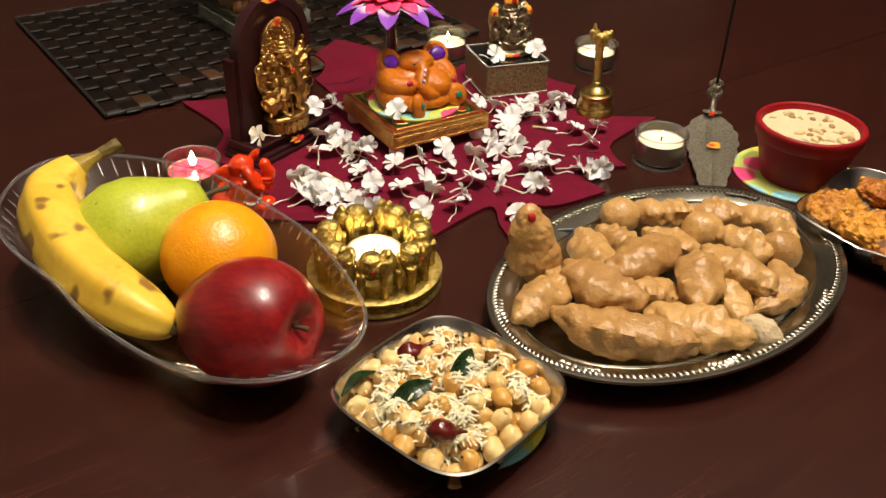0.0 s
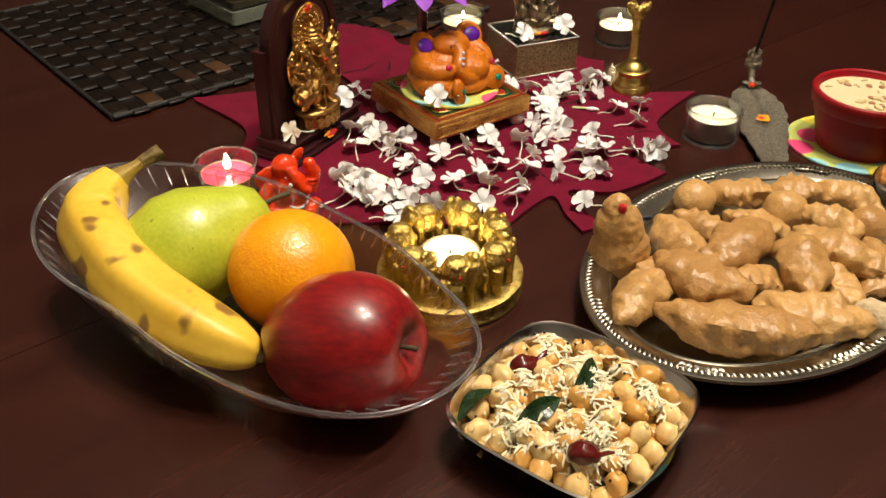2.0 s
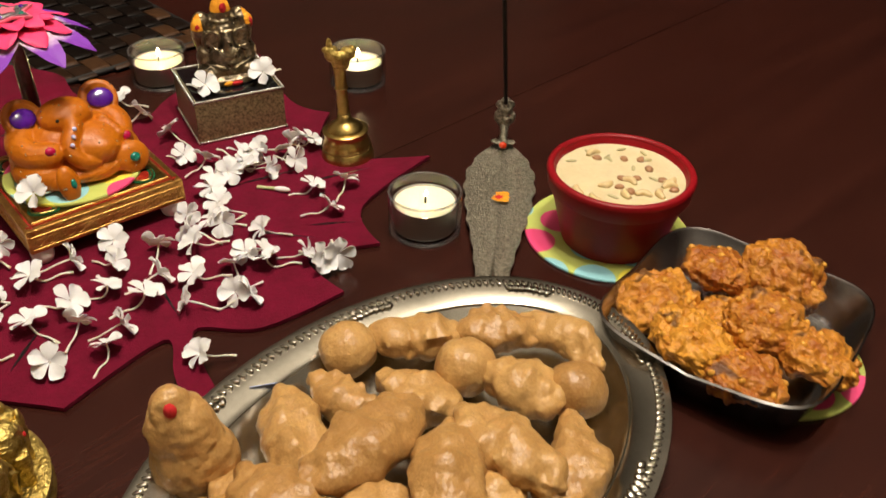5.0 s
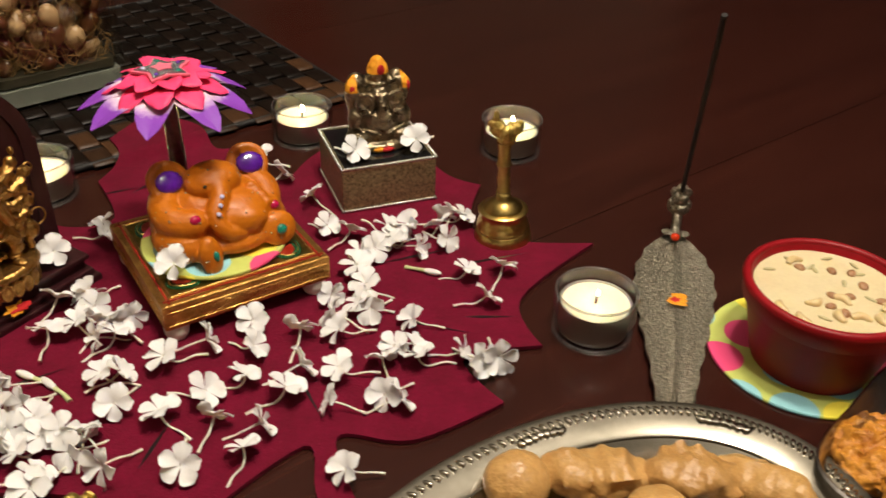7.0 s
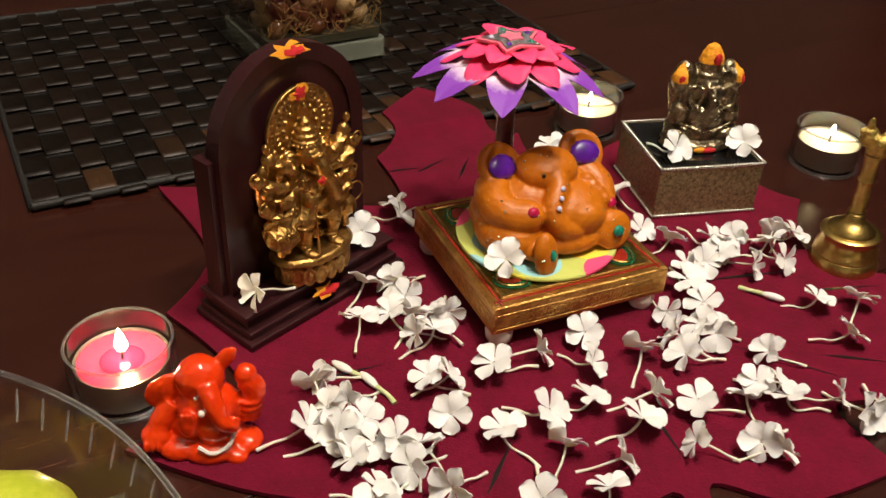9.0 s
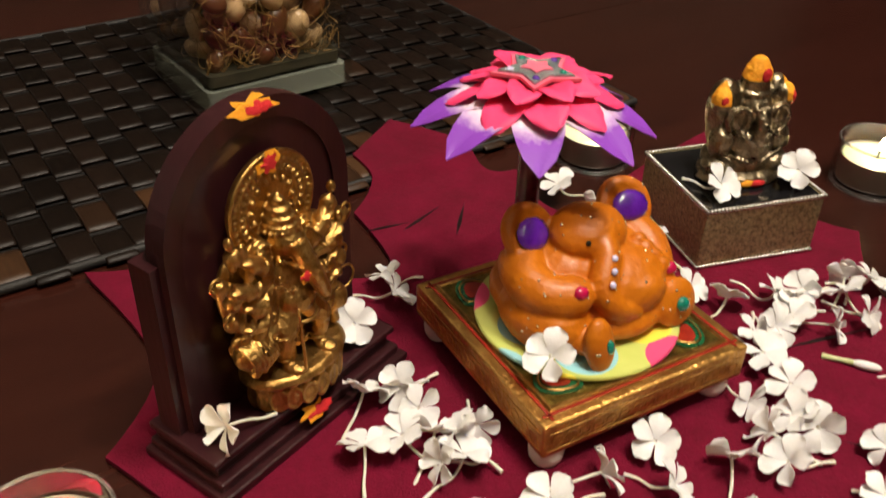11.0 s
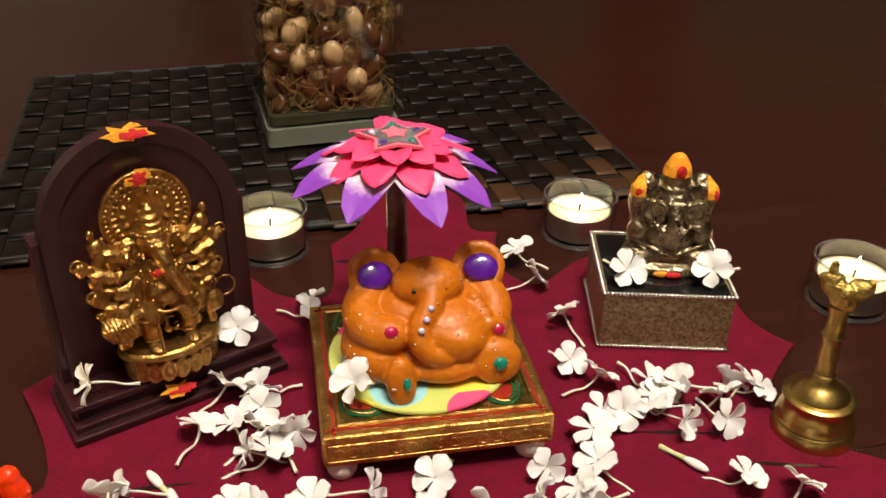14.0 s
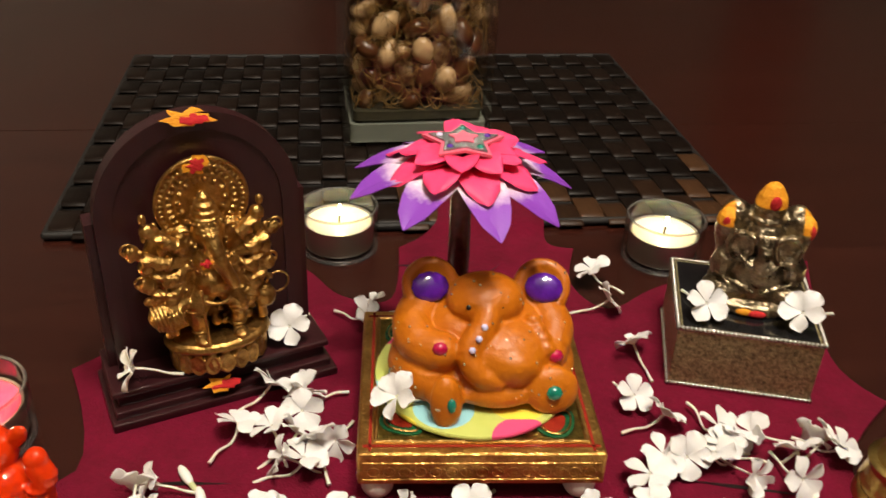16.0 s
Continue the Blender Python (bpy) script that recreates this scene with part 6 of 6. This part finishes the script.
def waved(t):
    """A shell-like rim that bulges, dips and rises."""
    return 0.945 - 0.023 * math.cos(t) + 0.05 * math.sin(t) + 0.165 * math.cos(2 * t) - 0.093 * math.sin(2 * t) - 0.015 * math.cos(3 * t) - 0.027 * math.sin(3 * t) + 0.012 * math.sin(7 * t)


fruit_bowl = thing("fruit_bowl", fruit_m, "oval cut-glass fruit bowl with a wavy notched rim", "bowl")
bm = bmesh.new()
rings = []
SEG = 144
for d, z in ((0.0, 0.0), (0.30, 0.0), (0.42, 0.001), (0.55, 0.006), (0.75, 0.022), (0.90, 0.037), (1.0, 0.0480), (0.997, 0.0498), (0.985, 0.0490), (0.96, 0.0450), (0.875, 0.0372), (0.73, 0.0235), (0.53, 0.0085), (0.40, 0.0042), (0.28, 0.0035), (0.0, 0.0035)):
    if d == 0:
        rings.append([bm.verts.new((0, 0, z))])
        continue
    line = []
    for k in range(SEG):
        t = 2 * math.pi * k / SEG
        w = 1 + (waved(t) - 1) * d * d
        lift = 1 + 0.06 * math.sin(2 * t + 2.4) * d * d
        line.append(bm.verts.new((FA * d * w * math.cos(t), FB * d * w * math.sin(t), z * lift)))
    rings.append(line)
for p, q in zip(rings, rings[1:]):
    for k in range(SEG):
        n = (k + 1) % SEG
        if len(p) == 1:
            bm.faces.new((p[0], q[n], q[k]))
        elif len(q) == 1:
            bm.faces.new((p[k], p[n], q[0]))
        else:
            bm.faces.new((p[k], p[n], q[n], q[k]))
bmesh.ops.recalc_face_normals(bm, faces=bm.faces[:])
part("glass_shell", bm, BOWL_GLASS, fruit_bowl).visible_shadow = False


def on_wall(t, d):
    """A point on the inner wall, d of the way out."""
    w = 1 + (waved(t) - 1) * d * d
    lift = 1 + 0.06 * math.sin(2 * t + 2.4) * d * d
    z = 0.0035 + 0.0455 * max(0, (d - 0.42) / 0.56) ** 1.25
    return Vector((FA * d * w * math.cos(t), FB * d * w * math.sin(t), z * lift + 0.0006))


bm = bmesh.new()
for k in range(72):
    t = 2 * math.pi * k / 72
    tube(bm, [on_wall(t, 0.90), on_wall(t, 0.935), on_wall(t, 0.965)], [0.0003, 0.0006, 0.0003], 5)
part("notched_rim", bm, CUT_EDGE, fruit_bowl, "bright notches cut under the rim").visible_shadow = False
lip = [Vector((FA * 0.992 * waved(t) * math.cos(t), FB * 0.992 * waved(t) * math.sin(t), 0.0493 * (1 + 0.06 * math.sin(2 * t + 2.4)))) for t in (2 * math.pi * k / SEG for k in range(SEG + 1))]
part("rolled_lip", tube(bmesh.new(), lip, 0.0011, 6, cap=False), CUT_EDGE, fruit_bowl, "rounded glass lip").visible_shadow = False
bm = bmesh.new()
for k in range(12):
    t0 = 2 * math.pi * k / 12
    for j in range(-4, 5):
        t = t0 + j * 0.055
        tube(bm, [on_wall(t0 + j * 0.012, 0.46), on_wall(t, 0.62), on_wall(t + j * 0.012, 0.80 - 0.03 * abs(j))], [0.0002, 0.0008, 0.0002], 4)
part("cut_pattern", bm, CUT_EDGE, fruit_bowl, "fan-shaped cuts in the glass")

# the fruit
BAN = [(-0.2040, 0.4350, 0.0710), (-0.2160, 0.4250, 0.0670), (-0.2290, 0.4090, 0.0600), (-0.2320, 0.3880, 0.0535), (-0.2190, 0.3650, 0.0520), (-0.1990, 0.3420, 0.0455), (-0.1720, 0.3215, 0.0395), (-0.1460, 0.3090, 0.0340), (-0.1260, 0.3030, 0.0300)]
line = curve_points([Vector(p) for p in BAN], 8)
n = len(line)
banana = thing("banana", Matrix(), "ripe yellow banana with brown bruises in the glass bowl", "fruit")


def angled_tube(pts, radius_of, seg=30, corners=5, sharp=0.06):
    bm = bmesh.new()
    rings = []
    up = Vector((0, 0, 1))
    for k, p in enumerate(pts):
        way = (pts[min(k + 1, len(pts) - 1)] - pts[max(k - 1, 0)]).normalized()
        side = way.cross(up).normalized()
        top = side.cross(way)
        r = radius_of(k / (len(pts) - 1))
        rings.append([bm.verts.new(p + r * (1 + sharp * math.cos(corners * a + 0.6)) * (side * math.cos(a) + top * math.sin(a))) for a in (2 * math.pi * j / seg for j in range(seg))])
    for a, b in zip(rings, rings[1:]):
        for j in range(seg):
            bm.faces.new((a[j], b[j], b[(j + 1) % seg], a[(j + 1) % seg]))
    bm.faces.new(rings[0])
    bm.faces.new(rings[-1][::-1])
    bmesh.ops.recalc_face_normals(bm, faces=bm.faces[:])
    return bm


body = line[int(n * 0.215):int(n * 0.985)]
part("flesh_skin", angled_tube(body, lambda u: 0.0146 * min(1, 0.40 + u * 3.4) ** 0.8 * (max(0.0, 1 - max(0, (u - 0.66) / 0.34) ** 1.9)) ** 0.62 + 0.0030), BANANA, banana)
neck = part("neck", angled_tube(line[int(n * 0.05):int(n * 0.235)], lambda u: 0.0028 + 0.0062 * u ** 3), BANANA_NECK, banana, "olive-yellow neck")
stub = rough_up(angled_tube(line[:int(n * 0.15)], lambda u: 0.0046 - 0.0016 * u, 20), 0.004, 0.0012, 5)
under(part("stalk_end", stub, BANANA_TIP, banana, "dry brown stalk end"), neck)
part("blossom_end", rough_up(angled_tube(line[int(n * 0.955):], lambda u: 0.0050 - 0.002 * u, 16), 0.003, 0.0007, 6), BANANA_TIP, banana, "dark dry tip")

pear = thing("pear", pose(-0.1770, 0.3830, 0.0400, 0, 70, 30), "speckled green pear lying in the glass bowl", "fruit")
bm = lathe([(0, -0.0370), (0.0100, -0.0375), (0.0220, -0.0325), (0.0315, -0.0200), (0.0345, -0.0050), (0.0320, 0.0090), (0.0260, 0.0210), (0.0205, 0.0310), (0.0165, 0.0390), (0.0100, 0.0440), (0, 0.0450)], 48)
bmesh.ops.subdivide_edges(bm, edges=bm.edges[:], cuts=1, smooth=0.6)
part("skin", rough_up(bm, 0.03, 0.0016, 2), PEAR, pear)
part("stalk", tube(bmesh.new(), [(0, 0, 0.043), (0.001, 0, 0.052), (0.003, 0, 0.060)], [0.0018, 0.0014, 0.0019], 8), APPLE_STEM, pear)

bm = bmesh.new()
bmesh.ops.create_icosphere(bm, subdivisions=5, radius=0.0335)
bm.transform(Matrix.Diagonal((1.0, 1.0, 0.965, 1)))
solo("orange", rough_up(bm, 0.03, 0.0005, 3), ORANGE_PEEL, pose(-0.1205, 0.3610, 0.0400, 10, 20, 0), "bright whole orange with dimpled peel in the glass bowl", "fruit")

apple = thing("apple", pose(-0.0885, 0.3040, 0.0385, 0, 76, -22), "deep red apple on its side in the glass bowl", "fruit")
prof = []
for k in range(25):
    a = math.pi * k / 24
    r = math.sin(a) * (0.0345 + 0.0034 * math.cos(a))
    z = 0.0420 * math.cos(a)
    dip = 0.0125 * math.exp(-(r / 0.0095) ** 2) if z > 0 else -0.0070 * math.exp(-(r / 0.0080) ** 2)
    prof.append((r if 0 < k < 24 else 0, z - dip))
bm = lathe(prof[::-1], 60)
for v in bm.verts:
    a = math.atan2(v.co.y, v.co.x)
    v.co *= 1 + 0.018 * math.cos(5 * a) * (1 if v.co.z < 0 else 0.6) * min(1, abs(v.co.z) / 0.02)
part("skin", bm, APPLE, apple)
part("stalk", tube(bmesh.new(), [(0, 0, 0.0275), (0.0005, 0.0005, 0.034), (0.0015, 0.001, 0.0395)], [0.0013, 0.0011, 0.0015], 8), APPLE_STEM, apple)

# ---- the square vase of pebbles on the mat ----
vase_m = pose(-0.2365, 0.8740, 0.0050, 0, 0, 42.0)
VW, VH, VB = 0.0985, 0.2400, 0.0160
vase = thing("glass_vase", vase_m, "square clear glass vase of pebbles and roots on the place mat", "vase")


def rounded(half, r, steps=5):
    pts = []
    for cx, cy, a0 in ((1, 1, 0), (-1, 1, 90), (-1, -1, 180), (1, -1, 270)):
        for k in range(steps + 1):
            a = radians(a0 + 90 * k / steps)
            pts.append((cx * (half - r) + r * math.cos(a), cy * (half - r) + r * math.sin(a)))
    return pts


FOOT_GLASS = surface("pale_green_glass_block", (0.66, 0.72, 0.60), (0.76, 0.81, 0.70), 30, 0.08)
FOOT_GLASS.node_tree.nodes["Principled BSDF"].inputs["Transmission Weight"].default_value = 0.78
bm = bmesh.new()
loops = []
for half, z in ((VW / 2 - 0.001, 0), (VW / 2, 0.0015), (VW / 2, VH), (VW / 2 - 0.004, VH), (VW / 2 - 0.004, VB + 0.003), (VW / 2 - 0.008, VB)):
    loops.append([bm.verts.new((x, y, z)) for x, y in rounded(half, 0.005)])
for a, b in zip(loops, loops[1:]):
    for k in range(len(a)):
        bm.faces.new((a[k], a[(k + 1) % len(a)], b[(k + 1) % len(a)], b[k]))
bm.faces.new(loops[0][::-1])
bm.faces.new(loops[-1])
part("glass_wall", bm, thin_glass("vase_glass", (0.955, 0.955, 0.935), 0.02, 1.5), vase, smooth=False).visible_shadow = False
part("glass_foot", sheet(rounded(VW / 2 - 0.0035, 0.004), 0.0025, VB - 0.0010), FOOT_GLASS, vase, "thick pale green glass foot", smooth=False)
bm = sheet(rounded(VW / 2 - 0.0062, 0.004), 0, 0.006)
bmesh.ops.subdivide_edges(bm, edges=bm.edges[:], cuts=3, use_grid_fill=True)
solo("green_silt", rough_up(bm, 0.008, 0.0012, 3), MOSS, vase_m @ pose(0, 0, VB + 0.0012), "dark green silt at the bottom of the vase", "silt")
rnd = random.Random(8)
stones = []
for k in range(3):
    bm = bmesh.new()
    bmesh.ops.create_icosphere(bm, subdivisions=3, radius=1.0, matrix=Matrix.Diagonal((0.0105, 0.0080, 0.0066, 1)))
    bm = rough_up(bm, 0.011, 0.0016, k + 2)
    me = bpy.data.meshes.new("pebble")
    for f in bm.faces:
        f.smooth = True
    bm.to_mesh(me)
    bm.free()
    me.materials.append(PEBBLE)
    stones.append(me)
placed = []
tries = 0
while len(placed) < 280 and tries < 26000:
    tries += 1
    p = Vector((rnd.uniform(-0.037, 0.037), rnd.uniform(-0.037, 0.037), rnd.uniform(VB + 0.012, 0.150)))
    if all((p - q).length > 0.0135 for q in placed):
        placed.append(p)
for k, p in enumerate(placed):
    ob = new("pebble", stones[k % 3])
    ob.matrix_world = vase_m @ pose(*p, rnd.uniform(0, 360), rnd.uniform(0, 360), rnd.uniform(0, 360)) @ Matrix.Scale(rnd.uniform(0.75, 1.05), 4)
    tagged(ob, "smooth brown or cream river pebble inside the vase", "pebble", "pebbles in the vase")
bm = bmesh.new()
for k in range(330):
    p = Vector((rnd.uniform(-0.040, 0.040), rnd.choice((-0.0410, -0.039, 0.041)), rnd.uniform(VB + 0.010, 0.14)))
    if k % 3 == 0:
        p = Vector((p.y, p.x, p.z))
    pts = [p]
    for j in range(4):
        p = p + Vector((rnd.gauss(0, 0.006), rnd.gauss(0, 0.002), rnd.gauss(-0.003, 0.007)))
        p = Vector((max(-0.0425, min(0.0425, p.x)), max(-0.0425, min(0.0425, p.y)), max(VB + 0.008, p.z)))
        pts.append(p)
    tube(bm, curve_points(pts, 3), 0.00026, 4)
solo("plant_roots", bm, ROOTS, vase_m, "tangle of thin dry roots among the pebbles", "roots", kind="stuff")

# ---- the white blossoms ----


def blossom(name, face, cup, seed, petals=5):
    """Five broad white petals round a heart that looks up by so many degrees, on a pale tube that bends away along x."""
    rnd = random.Random(seed)
    f = thing(name, Matrix(), "fresh white five-petalled blossom with a pale stalk", "flower")
    look_up = Matrix.Rotation(radians(face - 90), 4, "Y")
    for k in range(petals):
        length, width = rnd.uniform(0.0092, 0.0108), rnd.uniform(0.0082, 0.0098)
        curl, roll, twist = rnd.uniform(-0.0012, 0.0008), rnd.uniform(-0.0010, 0.0012), rnd.uniform(6, 16)
        bm = bmesh.new()
        rows = []
        for u, wide in ((0, 0.16), (0.16, 0.34), (0.36, 0.66), (0.56, 0.92), (0.74, 1.0), (0.89, 0.80), (1.0, 0.34)):
            rows.append([bm.verts.new((length * u * (1 - 0.05 * v * v), width / 2 * wide * v, cup * length * (0.42 * u - 0.34 * u * u) + curl * u ** 3 + 0.0011 * v * v * u * cup + roll * v * u)) for v in (-1, -0.5, 0, 0.5, 1)])
        for a, b in zip(rows, rows[1:]):
            for j in range(4):
                bm.faces.new((a[j], a[j + 1], b[j + 1], b[j]))
        low = bmesh.ops.extrude_face_region(bm, geom=bm.faces[:])
        bmesh.ops.translate(bm, vec=(0, 0, -0.00025), verts=[g for g in low["geom"] if isinstance(g, bmesh.types.BMVert)])
        bmesh.ops.recalc_face_normals(bm, faces=bm.faces[:])
        bm.transform(look_up @ Matrix.Rotation(radians(360 / petals * k + rnd.uniform(-10, 10)), 4, "Z") @ Matrix.Rotation(radians(rnd.uniform(-14, 8)), 4, "Y") @ Matrix.Rotation(radians(twist), 4, "X") @ Matrix.Translation((0.0007, 0, 0)))
        part("petal", bm, PETAL, f)
    back = look_up @ Vector((0, 0, -1))
    side = rnd.uniform(-0.003, 0.003)
    drop = -0.0065
    pts = curve_points([(0, 0, 0), back * 0.0045, back * 0.006 + Vector((0.0045, side * 0.3, drop * 0.25)), (0.0150, side, drop * 0.8), (0.0215, side * 1.6, drop)], 3)
    part("stalk", tube(bmesh.new(), pts, [0.0005, 0.0006, 0.0006, 0.0006, 0.0006, 0.0006, 0.0006, 0.0006, 0.0006, 0.0006, 0.0007, 0.0008, 0.0009], 7), STALK, f, "pale green-white stalk")
    return f


kinds = [blossom("blossom", 60, 1.0, 1), blossom("blossom", 40, 1.4, 2), blossom("blossom", 76, 0.8, 3), blossom("blossom", 14, 1.7, 4), blossom("blossom", 50, 1.2, 6), blossom("blossom", 26, 1.0, 8)]
# heart of the flower across and along in millimetres, and where its stalk points, in degrees
NEAR_PLAQUE = [(-96, 593, 52), (-109, 589, -88), (-104, 564, -92), (-81, 573, -93), (-67, 579, 103), (-70, 564, -116), (-58, 537, -140), (-107, 652, -174), (-114, 664, 21), (-88, 584, 140), (-77, 560, 30), (-92, 570, -20)]
LEFT_FRONT = [(-110, 519, -60), (-94, 513, 67), (-85, 505, 105), (-105, 495, -142), (-92, 495, 133), (-78, 493, 52), (-62, 485, 66), (-45, 478, 61), (-70, 472, -164), (-101, 506, 20), (-70, 497, 170), (-84, 484, 60), (-57, 494, -40)]
MIDDLE = [(-24, 562, -163), (-41, 548, 41), (-5, 579, 86), (0, 560, 155), (0, 539, -168), (20, 575, -83), (25, 547, -157), (21, 531, -132), (-15, 526, 166), (-53, 515, 81), (-32, 512, -44), (-7, 511, -83), (14, 508, -155), (10, 493, -96), (-13, 481, 95), (55, 484, 21)]
RIGHT_FRONT = [(43, 547, -10), (42, 524, -2), (73, 528, -161), (68, 565, 52), (63, 555, -69), (75, 587, 4), (78, 566, 150), (31, 604, 137), (35, 588, -8), (48, 615, -2), (46, 598, -7), (39, 575, 35), (41, 632, 101), (102, 564, -175), (110, 557, 140), (102, 634, -162), (122, 639, -115), (113, 610, -163)]
BY_BOX = [(54, 674, 130), (66, 678, 50), (87, 690, -110), (98, 691, -165), (18, 673, 135), (33, 668, -119), (41, 646, 65), (90, 663, 153), (74, 655, 161), (60, 664, 40), (84, 678, -60), (4, 706, -33), (-39, 754, -29), (-20, 733, -127)]
rnd = random.Random(77)


def lay(index, m, label):
    f = copy_thing(kinds[index], m)
    return tagged(f, label, "flower", "scattered white blossoms")


# some lie against a neighbour
more = random.Random(5)
for spot, every in ((NEAR_PLAQUE[:7], 3), (LEFT_FRONT, 4), (RIGHT_FRONT[2:], 4), (BY_BOX[:11], 3)):
    NEAR_PLAQUE.extend((x + more.uniform(-9, 9), y + more.uniform(-8, 4), more.uniform(0, 360)) for x, y, _ in spot[::every])
k = 0
for spot in (NEAR_PLAQUE, LEFT_FRONT, MIDDLE, RIGHT_FRONT, BY_BOX):
    for x, y, turn in spot:
        k += 1
        size = rnd.uniform(0.78, 0.95)
        # the stalk's end rests on the felt and holds the heart up
        lay((0, 4, 1, 2, 5, 3)[k % 6], pose(x / 1000, y / 1000, 0.0034 + 0.0074 * size, rnd.uniform(-24, 24), rnd.uniform(-4, 8), turn) @ Matrix.Scale(size, 4), "fresh white blossom with a pale stalk lying on the red felt")
# blossoms set on the plaque, the coaster and the trinket box
lay(1, frame_m @ pose(0.0300, -0.0140, 0.0225, 8, 0, 52) @ Matrix.Scale(0.88, 4), "fresh white blossom resting on the plaque's base")
lay(3, frame_m @ pose(-0.0350, -0.0160, 0.0220, 0, 0, -8) @ Matrix.Scale(0.86, 4), "fresh white blossom resting on the plaque's base")
lay(1, stool_m @ pose(-0.0310, -0.0260, 0.0345, 0, 0, 30) @ Matrix.Scale(0.9, 4), "fresh white blossom resting on the stool's coaster")
lay(4, box_m @ pose(-0.0190, -0.0185, 0.0375, 0, 0, 112) @ Matrix.Scale(0.9, 4), "fresh white blossom resting on the trinket box")
lay(1, box_m @ pose(0.0205, -0.0185, 0.0390, 10, 0, 42) @ Matrix.Scale(0.92, 4), "fresh white blossom resting on the trinket box")
for f in kinds:
    for o in f.children:
        bpy.data.objects.remove(o)
    bpy.data.objects.remove(f)
# two unopened buds
for x, y, turn in ((-0.1005, 0.5345, -20), (-0.0880, 0.5290, -35), (0.0800, 0.6370, 160)):
    bud = thing("flower_bud", pose(x, y, 0.0046, 0, 4, turn), "unopened white blossom bud on the felt", "flower bud", "flower buds")
    bm = bmesh.new()
    ball(bm, (-0.003, 0, 0), (0.0058, 0.0019, 0.0018), u=12, v=8)
    part("bud_head", bm, PETAL, bud)
    part("stalk", tube(bmesh.new(), [(0.002, 0, 0), (0.008, 0.0005, 0.0002), (0.0135, 0, -0.0004)], [0.0012, 0.0010, 0.0014], 7), BUD, bud, "green stalk")
